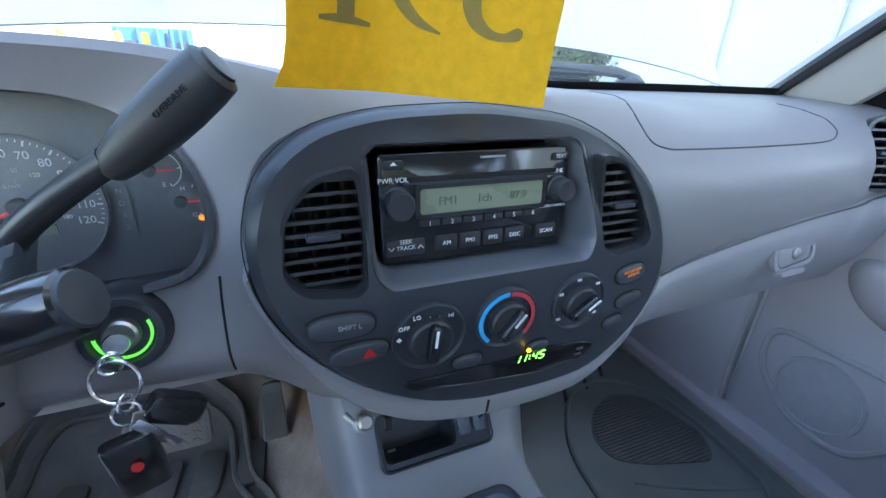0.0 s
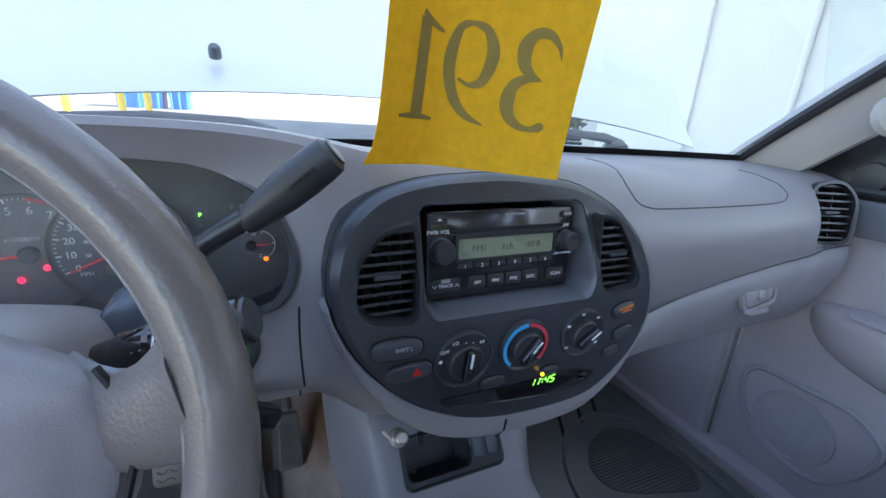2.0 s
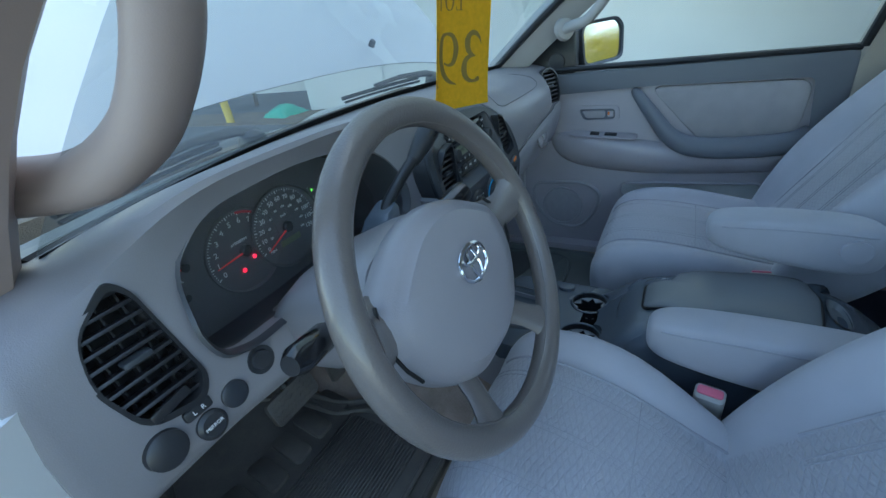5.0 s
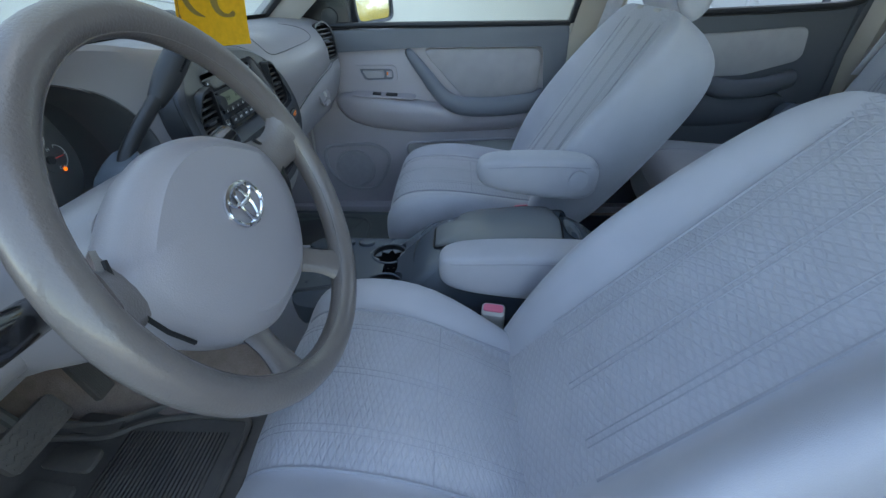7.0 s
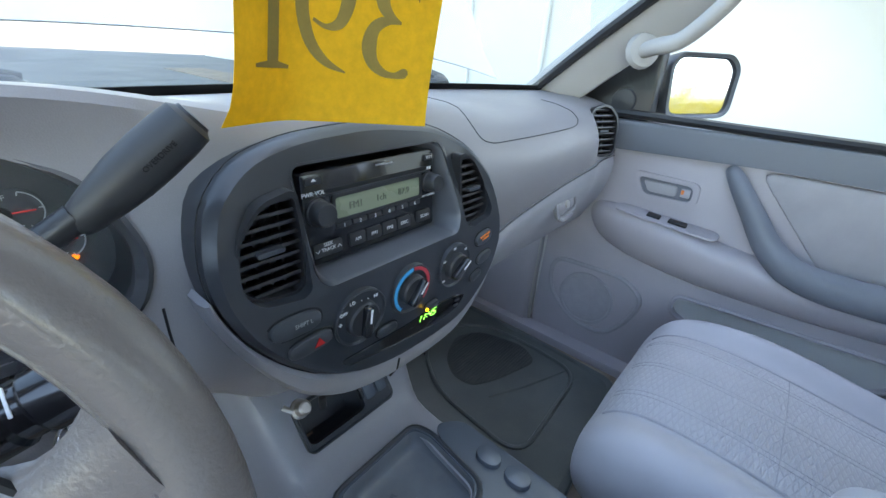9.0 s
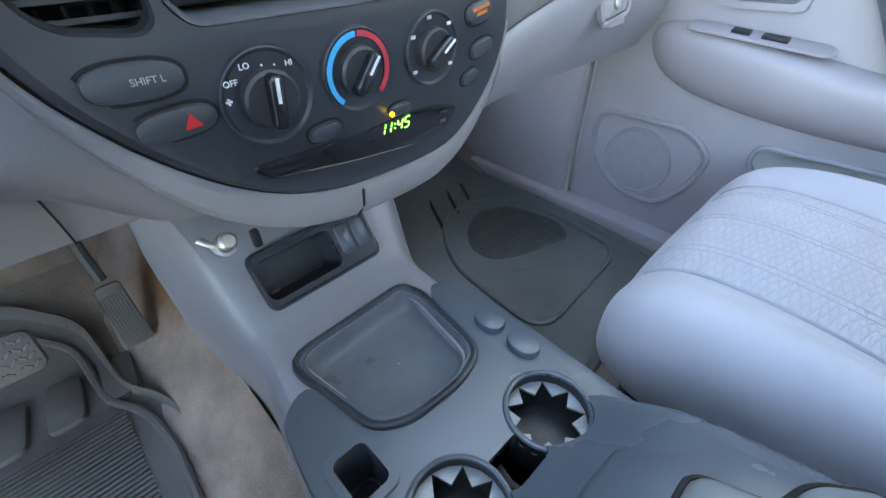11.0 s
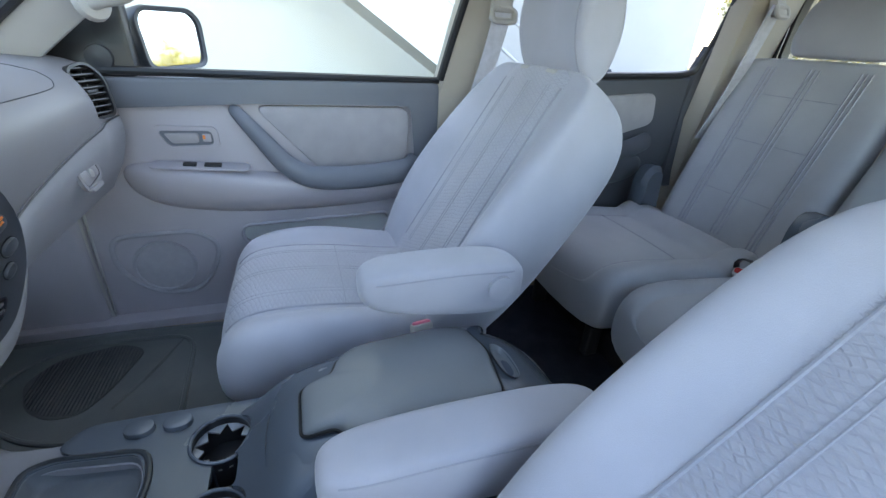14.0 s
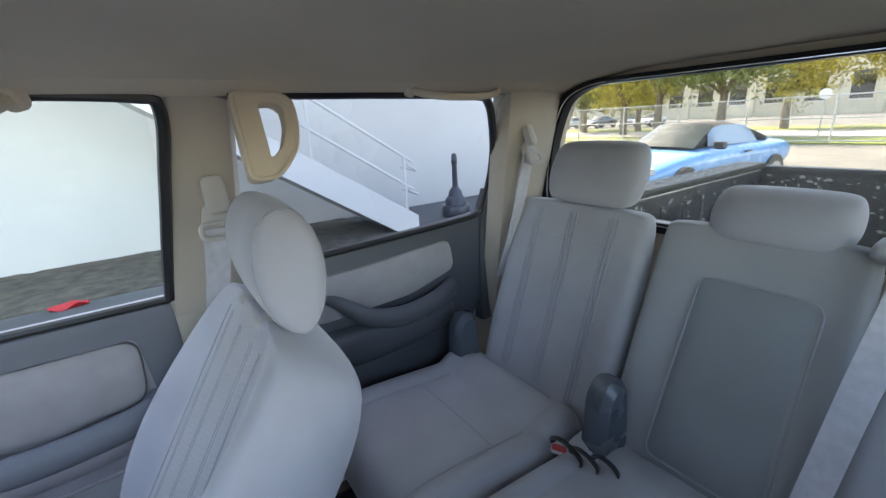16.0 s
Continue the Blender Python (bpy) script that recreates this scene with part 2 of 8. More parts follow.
M_MULCH = material("brown_mulch", (0.16, 0.115, 0.07), 1.0, vary=0.4, scale=4, grain=15, grain_scale=50)
M_TEAL = material("green_plastic_sheet", (0.03, 0.42, 0.25), 0.6, vary=0.1)


def puckered(m, rows, way, depth, shade=0.22, half=0.13):
    """Quilted cloth: small raised lozenges with sunk threads between them, that many rows a metre; depth in millimetres."""
    nt = m.node_tree
    tc = nt.nodes.new("ShaderNodeTexCoord")
    # two slanting sets of stitched furrows cross into lozenges
    both = nt.nodes.new("ShaderNodeMath")
    both.operation = "MINIMUM"
    for i, turn in enumerate((19.0, -19.0)):
        lay, rib = nt.nodes.new("ShaderNodeMapping"), nt.nodes.new("ShaderNodeTexWave")
        lay.inputs["Rotation"].default_value = (0, 0, radians(turn)) if way == "Y" else (0, radians(turn), 0)
        rib.wave_type, rib.bands_direction, rib.wave_profile = "BANDS", way, "SIN"
        rib.inputs["Scale"].default_value, rib.inputs["Distortion"].default_value = rows * math.pi / 10, 3.6
        rib.inputs["Detail"].default_value, rib.inputs["Detail Scale"].default_value = 1.0, 0.8
        nt.links.new(tc.outputs["Object"], lay.inputs["Vector"])
        nt.links.new(lay.outputs[0], rib.inputs["Vector"])
        nt.links.new(rib.outputs["Fac"], both.inputs[i])
    low = nt.nodes.new("ShaderNodeMapRange")
    low.inputs["From Min"].default_value, low.inputs["From Max"].default_value = 0.0, 0.40
    nt.links.new(both.outputs[0], low.inputs["Value"])
    # the stitched field ends at the seams
    split, size, edge, flat = (nt.nodes.new("ShaderNode" + n) for n in ("SeparateXYZ", "Math", "MapRange", "Math"))
    size.operation, flat.operation = "ABSOLUTE", "MAXIMUM"
    edge.inputs["From Min"].default_value, edge.inputs["From Max"].default_value = half - 0.002, half + 0.002
    nt.links.new(tc.outputs["Object"], split.inputs[0])
    nt.links.new(split.outputs["X"], size.inputs[0])
    nt.links.new(size.outputs[0], edge.inputs["Value"])
    nt.links.new(low.outputs[0], flat.inputs[0])
    nt.links.new(edge.outputs[0], flat.inputs[1])
    low = flat
    bump = nt.nodes.new("ShaderNodeBump")
    bump.inputs["Strength"].default_value, bump.inputs["Distance"].default_value = 0.8, depth / 1000
    nt.links.new(low.outputs[0], bump.inputs["Height"])
    b = nt.nodes["Principled BSDF"]
    old = [n for n in nt.nodes if n.type == "BUMP" and n != bump][0]
    nt.links.new(old.outputs[0], bump.inputs["Normal"])
    nt.links.new(bump.outputs[0], b.inputs["Normal"])
    # crease shade painted into the colour along the sunk furrows
    tone = nt.nodes.new("ShaderNodeMapRange")
    tone.inputs["To Min"].default_value, tone.inputs["To Max"].default_value = 1 - shade, 1.0
    nt.links.new(low.outputs[0], tone.inputs["Value"])
    two = nt.nodes.new("ShaderNodeMix")
    two.data_type, two.blend_type = "RGBA", "MULTIPLY"
    two.inputs["Factor"].default_value = 1.0
    nt.links.new(b.inputs["Base Color"].links[0].from_socket, two.inputs["A"])
    nt.links.new(tone.outputs[0], two.inputs["B"])
    nt.links.new(two.outputs["Result"], b.inputs["Base Color"])


M_CUSHION = material("puckered_cushion_cloth", (0.40, 0.395, 0.432), 0.95, vary=0.07, scale=9, grain=0.5, grain_scale=1100, spec=0.15, sheen=0.35)
puckered(M_CUSHION, 120, "Y", 1.0, 0.05, 0.134)
puckered(M_INSERT, 130, "Z", 0.8, 0.05, 0.128)

# rust stain on the tunnel carpet, by the accelerator
nt = M_TUNNEL.node_tree
tcs, gap_, wob, ring_, mixs = (nt.nodes.new("ShaderNode" + n) for n in ("TexCoord", "VectorMath", "TexNoise", "MapRange", "Mix"))
gap_.operation, gap_.inputs[1].default_value = "DISTANCE", (-0.165, 0.40, 0.10)
wob.inputs["Scale"].default_value = 14
push = nt.nodes.new("ShaderNodeMath")
push.operation, push.inputs[1].default_value = "MULTIPLY_ADD", 0.10
nt.links.new(tcs.outputs["Object"], gap_.inputs[0])
nt.links.new(tcs.outputs["Object"], wob.inputs["Vector"])
nt.links.new(wob.outputs[0], push.inputs[0])
nt.links.new(gap_.outputs["Value"], push.inputs[2])
ring_.inputs["From Min"].default_value, ring_.inputs["From Max"].default_value, ring_.inputs["To Min"].default_value, ring_.inputs["To Max"].default_value = 0.09, 0.17, 0.85, 0.0
nt.links.new(push.outputs[0], ring_.inputs["Value"])
mixs.data_type = "RGBA"
mixs.inputs["B"].default_value = (0.16, 0.075, 0.03, 1)
bs = nt.nodes["Principled BSDF"]
nt.links.new(bs.inputs["Base Color"].links[0].from_socket, mixs.inputs["A"])
nt.links.new(ring_.outputs[0], mixs.inputs["Factor"])
nt.links.new(mixs.outputs["Result"], bs.inputs["Base Color"])

# a pale translucent veil standing in for reflected haze on the windscreen, lit from outside
nt = M_SCREEN.node_tree
haze, layer = nt.nodes.new("ShaderNodeBsdfTranslucent"), nt.nodes.new("ShaderNodeMixShader")
haze.inputs[0].default_value, layer.inputs[0].default_value = (0.72, 0.80, 0.80, 1), 0.06
last = nt.nodes["Material Output"].inputs[0].links[0].from_socket
nt.links.new(last, layer.inputs[1])
nt.links.new(haze.outputs[0], layer.inputs[2])
nt.links.new(layer.outputs[0], nt.nodes["Material Output"].inputs[0])
# dust on the rear window, with its reflected haze painted into the same film
nt = M_REARGLASS.node_tree
dust_haze, film_ = nt.nodes.new("ShaderNodeBsdfDiffuse"), nt.nodes.new("ShaderNodeMixShader")
dust_haze.inputs[0].default_value, film_.inputs[0].default_value = (0.7, 0.66, 0.58, 1), 0.05
out = nt.nodes["Material Output"]
nt.links.new(out.inputs[0].links[0].from_socket, film_.inputs[1])
nt.links.new(dust_haze.outputs[0], film_.inputs[2])
nt.links.new(film_.outputs[0], out.inputs[0])

# the paper lets light through
nt = M_YELLOW.node_tree
thin, both = nt.nodes.new("ShaderNodeBsdfTranslucent"), nt.nodes.new("ShaderNodeMixShader")
thin.inputs[0].default_value = (0.85, 0.52, 0.01, 1)
both.inputs[0].default_value = 0.45
nt.links.new(nt.nodes["Principled BSDF"].outputs[0], both.inputs[1])
nt.links.new(thin.outputs[0], both.inputs[2])
nt.links.new(both.outputs[0], nt.nodes["Material Output"].inputs[0])

# ---- building helpers ----


def finish(name, bm, mat, parent=None, label="", sub=0, angle=35.0):
    bmesh.ops.recalc_face_normals(bm, faces=bm.faces)
    me = bpy.data.meshes.new(name)
    bm.to_mesh(me)
    bm.free()
    for p in me.polygons:
        p.use_smooth = True
    if not sub:
        me.set_sharp_from_angle(angle=radians(angle))
    if mat:
        me.materials.append(mat)
    ob = new(name, me)
    if sub:
        mod = ob.modifiers.new("smooth", "SUBSURF")
        mod.levels = mod.render_levels = sub
    if parent:
        ob.parent = parent
    if label:
        ob["label"] = label
    return ob


def part(name, bm, mat, parent, label="", sub=0, angle=35.0):
    return finish(name, bm, mat, parent, label, sub, angle)


def thing(name, label, category, group="", kind="", at=(0, 0, 0), rz=0.0):
    ob = new(name)
    ob.empty_display_size = 0.05
    ob.matrix_world = pose(*at, 0, 0, rz)
    return tagged(ob, label, category, group, kind)


def cut(ob, *cutters):
    """Cuts openings through a mesh and keeps the result as plain mesh."""
    made = []
    for bm in cutters:
        bmesh.ops.recalc_face_normals(bm, faces=bm.faces)
        me = bpy.data.meshes.new("opening")
        bm.to_mesh(me)
        bm.free()
        c = new("opening", me)
        c.parent = ob.parent
        mod = ob.modifiers.new("cut", "BOOLEAN")
        mod.operation, mod.object, mod.solver = "DIFFERENCE", c, "EXACT"
        made.append(c)
    dg = bpy.context.evaluated_depsgraph_get()
    dg.update()
    me = bpy.data.meshes.new_from_object(ob.evaluated_get(dg))
    mats = list(ob.data.materials)
    ob.modifiers.clear()
    ob.data = me
    if not me.materials:
        for m in mats:
            me.materials.append(m)
    for p in me.polygons:
        p.use_smooth, p.material_index = True, 0
    me.set_sharp_from_angle(angle=radians(30))
    for c in made:
        data = c.data
        bpy.data.objects.remove(c)
        bpy.data.meshes.remove(data)
    return ob


def basis(origin, right, up):
    """A pose whose x is right, y is up and z comes towards the viewer."""
    r = Vector(right).normalized()
    u = Vector(up)
    u = (u - r * u.dot(r)).normalized()
    m = Matrix((r, u, r.cross(u))).transposed().to_4x4()
    m.translation = Vector(origin)
    return m


def loft(rings, closed=True, caps=True, bm=None):
    bm = bm or bmesh.new()
    vs = [[bm.verts.new(p) for p in r] for r in rings]
    n = len(vs[0])
    for a, b in zip(vs, vs[1:]):
        for i in range(n if closed else n - 1):
            j = (i + 1) % n
            bm.faces.new((a[i], a[j], b[j], b[i]))
    if caps and closed:
        bm.faces.new(list(reversed(vs[0])))
        bm.faces.new(vs[-1])
    return bm


def oval(w, h, n=32, e=2.0, cx=0.0, cy=0.0):
    """A rounded outline: e = 2 an ellipse, more a rounded rectangle."""
    out = []
    for i in range(n):
        a = 2 * math.pi * i / n
        c, s = math.cos(a), math.sin(a)
        out.append((cx + w / 2 * math.copysign(abs(c) ** (2 / e), c), cy + h / 2 * math.copysign(abs(s) ** (2 / e), s)))
    return out


def rrect(w, h, r, n=5, cx=0.0, cy=0.0):
    out = []
    for k, (sx, sy) in enumerate(((1, 1), (-1, 1), (-1, -1), (1, -1))):
        for i in range(n):
            a = math.pi / 2 * (k + i / (n - 1))
            out.append((cx + sx * (w / 2 - r) + r * math.cos(a), cy + sy * (h / 2 - r) + r * math.sin(a)))
    return out


def rounded(points, r=0.02, n=4):
    """An outline with its corners rounded."""
    out = []
    k = len(points)
    for i in range(k):
        p0, p, p1 = (Vector(points[(i + d) % k]) for d in (-1, 0, 1))
        a, b = p0 - p, p1 - p
        ra = min(r, a.length * 0.45, b.length * 0.45)
        s, e = p + a.normalized() * ra, p + b.normalized() * ra
        for j in range(n + 1):
            t = j / n
            q = s * (1 - t) ** 2 + p * (2 * t * (1 - t)) + e * t * t
            out.append(tuple(q))
    return out


def prism(outline, d0, d1, m=None, bevel=0.0, bm=None, back_bevel=0.0):
    """An outline in x and y, given depth from d0 to d1, its front edge rounded."""
    m = m or Matrix()
    c = Vector((sum(p[0] for p in outline) / len(outline), sum(p[1] for p in outline) / len(outline)))

    def ring(inset, d):
        out = []
        for p in outline:
            v = Vector(p[:2]) - c
            ln = max(v.length, 1e-6)
            v = v * max(0.0, (ln - inset) / ln)
            out.append(m @ Vector((c.x + v.x, c.y + v.y, d)))
        return out
    rings = []
    if back_bevel:
        rings += [ring(back_bevel, d0), ring(0, d0 + back_bevel)]
    else:
        rings += [ring(0, d0)]
    if bevel:
        rings += [ring(0, d1 - bevel), ring(bevel * 0.3, d1 - bevel * 0.3), ring(bevel, d1)]
    else:
        rings += [ring(0, d1)]
    return loft(rings, bm=bm)


def box(size, m=None, bevel=0.004, bm=None):
    """A box about its own middle with softened edges."""
    x, y, z = size
    b = min(bevel, x * 0.45, y * 0.45, z * 0.45)
    return prism(rrect(x, y, max(b, 1e-4), 4), -z / 2, z / 2, m, b * 0.8, bm, b * 0.8)


def hull(lo, hi, bevel=0.01, bm=None):
    c = [(a + b) / 2 for a, b in zip(lo, hi)]
    return box([b - a for a, b in zip(lo, hi)], Matrix.Translation(c), bevel, bm)


def ring_strip(outer, inner, d0, d1, m=None, bm=None):
    """A frame between two outlines of the same count."""
    m = m or Matrix()
    bm = bm or bmesh.new()
    rows = [[m @ Vector((*p, d)) for p in o] for o, d in ((outer, d0), (outer, d1), (inner, d1), (inner, d0))]
    vs = [[bm.verts.new(p) for p in r] for r in rows]
    n = len(outer)
    for k in range(4):
        a, b = vs[k], vs[(k + 1) % 4]
        for i in range(n):
            j = (i + 1) % n
            bm.faces.new((a[i], a[j], b[j], b[i]))
    return bm


def smooth_path(points, per=6):
    """A soft curve through the points."""
    pts = [Vector(p) for p in points]
    out = []
    for i in range(len(pts) - 1):
        p0, p1, p2, p3 = pts[max(i - 1, 0)], pts[i], pts[i + 1], pts[min(i + 2, len(pts) - 1)]
        for j in range(per):
            t = j / per
            out.append(0.5 * ((2 * p1) + (p2 - p0) * t + (2 * p0 - 5 * p1 + 4 * p2 - p3) * t * t + (3 * p1 - p0 - 3 * p2 + p3) * t ** 3))
    out.append(pts[-1])
    return out


def tube(points, radius, n=10, bm=None, closed=False, squash=1.0, up=None):
    """A round or flattened bar along points; radius may be one number or one for each."""
    pts = [Vector(p) for p in points]
    k = len(pts)
    rad = radius if isinstance(radius, (list, tuple)) else [radius] * k
    rings, prev = [], None
    for i, p in enumerate(pts):
        a, b = (pts[(i - 1) % k], pts[(i + 1) % k]) if closed else (pts[max(i - 1, 0)], pts[min(i + 1, k - 1)])
        d = (b - a).normalized()
        if up is not None:
            s = d.cross(Vector(up)).normalized()
        elif prev is None:
            s = d.orthogonal().normalized()
        else:
            s = (prev - d * prev.dot(d)).normalized()
        prev = s
        u = s.cross(d)
        rings.append([p + (s * math.cos(t) * rad[i] + u * math.sin(t) * rad[i] * squash) for t in (2 * math.pi * q / n for q in range(n))])
    if closed:
        bm = bm or bmesh.new()
        vs = [[bm.verts.new(p) for p in r] for r in rings]
        for i in range(k):
            a, b = vs[i], vs[(i + 1) % k]
            for q in range(n):
                bm.faces.new((a[q], a[(q + 1) % n], b[(q + 1) % n], b[q]))
        return bm
    return loft(rings, bm=bm)


def lathe(profile, m=None, n=28, bm=None):
    """A turned shape: (radius, height) pairs about z."""
    m = m or Matrix()
    return loft([[m @ Vector((r * math.cos(a), r * math.sin(a), h)) for a in (2 * math.pi * i / n for i in range(n))] for r, h in profile], bm=bm)


def words(name, text, size, m, mat, parent, depth=0.0004, label="", spacing=1.0):
    """Raised or printed writing as a mesh, centred on the pose m."""
    cu = bpy.data.curves.new(name, "FONT")
    cu.body, cu.size, cu.extrude, cu.align_x, cu.align_y, cu.space_character = text, size, depth, "CENTER", "CENTER", spacing
    cu.resolution_u = 3
    tmp = bpy.data.objects.new(name, cu)
    me = bpy.data.meshes.new_from_object(tmp)
    bpy.data.objects.remove(tmp)
    bpy.data.curves.remove(cu)
    me.materials.clear()
    me.materials.append(mat)
    me.transform(m)
    if m.determinant() < 0:
        me.flip_normals()
    ob = new(name, me)
    ob.parent = parent
    if label:
        ob["label"] = label
    return ob


def flat(points, d, m=None, bm=None):
    return prism(points, 0, d, m, 0, bm)


def grid_sheet(fn, nu, nv, bm=None):
    bm = bm or bmesh.new()
    vs = [[bm.verts.new(fn(i / nu, j / nv)) for j in range(nv + 1)] for i in range(nu + 1)]
    for i in range(nu):
        for j in range(nv):
            bm.faces.new((vs[i][j], vs[i + 1][j], vs[i + 1][j + 1], vs[i][j + 1]))
    return bm


def slab(fn, nu, nv, thick):
    """A sheet with a back, thick along the given vector."""
    bm = bmesh.new()
    t = Vector(thick)
    top = [[bm.verts.new(Vector(fn(i / nu, j / nv))) for j in range(nv + 1)] for i in range(nu + 1)]
    low = [[bm.verts.new(v.co + t) for v in r] for r in top]
    for i in range(nu):
        for j in range(nv):
            bm.faces.new((top[i][j], top[i + 1][j], top[i + 1][j + 1], top[i][j + 1]))
            bm.faces.new((low[i][j + 1], low[i + 1][j + 1], low[i + 1][j], low[i][j]))
    for i in range(nu):
        for j in (0, nv):
            bm.faces.new((top[i][j], top[i + 1][j], low[i + 1][j], low[i][j]))
    for j in range(nv):
        for i in (0, nu):
            bm.faces.new((top[i][j], top[i][j + 1], low[i][j + 1], low[i][j]))
    return bm


def lerp(table, x):
    """A value between the pairs of a table."""
    xs = [p[0] for p in table]
    return float(np.interp(x, xs, [p[1] for p in table]))


def drape(ob, pts, way, lift=0.0):
    """Lays points on a mesh along a direction, in the mesh's own space."""
    bpy.context.view_layer.update()
    ev = ob.evaluated_get(bpy.context.evaluated_depsgraph_get())
    w = Vector(way).normalized()
    out = []
    for p in pts:
        hit, loc, nor, i = ev.ray_cast(Vector(p) - w * 0.3, w)
        if hit:
            out.append(loc - w * lift)
    return out


def seam_on(ob, pts, way, radius, mat, parent, name="seam", per=4, lift=0.0):
    ps = drape(ob, smooth_path(pts, per), way, lift)
    if len(ps) > 1:
        part(name, tube(ps, radius, 6), mat, parent)


def dress(ob, mat, inside):
    """Gives the faces that pass a test a second cloth."""
    ob.data.materials.append(mat)
    for p in ob.data.polygons:
        if inside(p.center, p.normal):
            p.material_index = 1

# ---- the large structure: outside ----
GROUND = -0.62
WALL_X = 7.0
ground = tagged(finish("ground", grid_sheet(lambda u, v: Vector((-400 + 800 * u, -400 + 800 * v, GROUND)), 4, 4), M_ASPHALT), "grey worn asphalt of the parking lot", "ground", kind="structure")
wall = tagged(finish("wall_east", hull((WALL_X, -8.2, GROUND - 0.1), (WALL_X + 6, 7.5, 16.5), 0.02), M_WALL), "white stucco wall of the building beside the truck", "wall", kind="structure")
tagged(finish("wall_east_recess", hull((WALL_X + 3.6, 7.5, GROUND - 0.1), (WALL_X + 6, 26, 16.5), 0.02), M_WALL), "white stucco wall set back beyond the corner", "wall", kind="structure")

# ---- the truck's shell ----
FLOOR = -0.04
floor = tagged(finish("floor", slab(lambda u, v: Vector((-0.78 + 1.54 * u, -1.95 + 2.75 * v, FLOOR + (0.45 * max(0, v - 0.86) ** 1 * 7 * 0.42 if v > 0.86 else 0))), 12, 40, (0, 0, -0.06)), M_CARPET), "brown-grey cabin carpet with sand and stains", "carpet", kind="structure")
firewall = tagged(finish("wall_north", hull((-0.80, 0.62, -0.06), (0.78, 0.66, 0.62), 0.01), M_CARPET), "dark carpeted firewall behind the pedals", "wall", kind="structure")


def side_x(z):
    """Half width of the cabin's inner side at a height."""
    return lerp([(-0.1, 0.75), (0.63, 0.752), (0.66, 0.75), (1.06, 0.58), (1.12, 0.50)], z)


def roof_sheet(u, v):
    x = -0.60 + 1.20 * u
    y = -1.93 + 1.53 * v
    e = abs(2 * u - 1)
    z = 1.118 - 0.055 * e ** 4 - 0.05 * max(0, v - 0.86) ** 2 * 40 - 0.014 * max(0, 0.12 - v) * 8
    return Vector((x, y, z))


ceiling = tagged(finish("ceiling", slab(roof_sheet, 20, 24, (0, 0, 0.05)), M_HEAD), "beige-grey fabric headliner", "ceiling", kind="structure")


def pillar(name, low, high, w_low, w_high, depth, mat=M_PILLAR, lab="", side=1):
    """An upright of the body from low to high; widths run along the car, depth across it."""
    rings = []
    for k in range(9):
        t = k / 8
        p = Vector(low).lerp(Vector(high), t)
        w = w_low + (w_high - w_low) * t
        rings.append([Vector((p.x + side * dx, p.y + dy, p.z)) for dy, dx in ((-w / 2, 0.02), (-w / 2 + 0.012, 0), (0, -0.008), (w / 2 - 0.012, 0), (w / 2, 0.02), (w / 2, depth), (-w / 2, depth))])
    return tagged(finish(name, loft(rings), mat), lab, "pillar", kind="structure")


def window_x(z):
    return side_x(z) + 0.02


for s, tag in ((1, "passenger"), (-1, "driver")):
    off = 0 if s == 1 else -0.03
    pillar("trim", (s * 0.745 + off, -0.86, 0.60), (s * 0.575, -0.905, 1.09), 0.17, 0.12, 0.06, M_BPILLAR, lab="beige moulded centre pillar trim of the %s side" % tag, side=s)
    pillar("trim", (s * 0.745 + off, -0.875, -0.08), (s * 0.745 + off, -0.86, 0.60), 0.12, 0.17, 0.06, M_BPILLAR, lab="lower centre pillar trim of the %s side" % tag, side=s)
    pillar("trim", (s * 0.735, -1.83, 0.30), (s * 0.565, -1.775, 1.09), 0.21, 0.24, 0.06, M_BPILLAR, lab="beige rear corner pillar trim of the %s side" % tag, side=s)
    # windscreen pillar, leaning back
    rings = []
    for k in range(11):
        t = k / 10
        p = Vector((s * 0.715 + off, 0.20, 0.64)).lerp(Vector((s * 0.575, -0.47, 1.085)), t) + Vector((0, 0, 0.03 * math.sin(math.pi * t)))
        if s < 0:
            p += Vector((-0.035 * math.sin(math.pi * min(1, 0.15 + t * 0.7)), 0.10 * math.sin(math.pi * t), 0.02 * math.sin(math.pi * t)))
        w = 0.055 + 0.01 * t
        rings.append([p + Vector((s * a, b, c)) for a, b, c in ((-0.05, 0.03, 0.0), (-0.045, -0.01, -0.012), (-0.02, -w, -0.02), (0.02, -w - 0.015, 0.0), (0.045, -w, 0.03), (0.03, 0.03, 0.05), (-0.02, 0.05, 0.03))])
    # the driver's pillar takes the copy tinted brown for its shade
    tagged(finish("trim", loft(rings), M_PILLAR if s > 0 else M_PILLAR_SHADE), "%s windscreen pillar trim of the %s side" % ("grey" if s > 0 else "brown-grey", tag), "pillar", kind="structure")
    # roof rail over the doors
    rings = []
    for k in range(15):
        y = -0.42 - 1.50 * k / 14
        rings.append([Vector((s * x, y, z)) for x, z in ((0.50, 1.10), (0.545, 1.075), (0.575, 1.062), (0.605, 1.062), (0.64, 1.08), (0.64, 1.15), (0.50, 1.15))])
    tagged(finish("trim", loft(rings), M_HEAD), "padded roof rail above the %s doors" % tag, "trim", kind="structure")
    sill = finish("trim", hull((s * 0.75 - 0.035, -1.9, -0.10), (s * 0.75 + 0.035, 0.6, -0.015), 0.012), M_DOOR)
    tagged(sill, "grey plastic door sill", "sill", kind="structure")

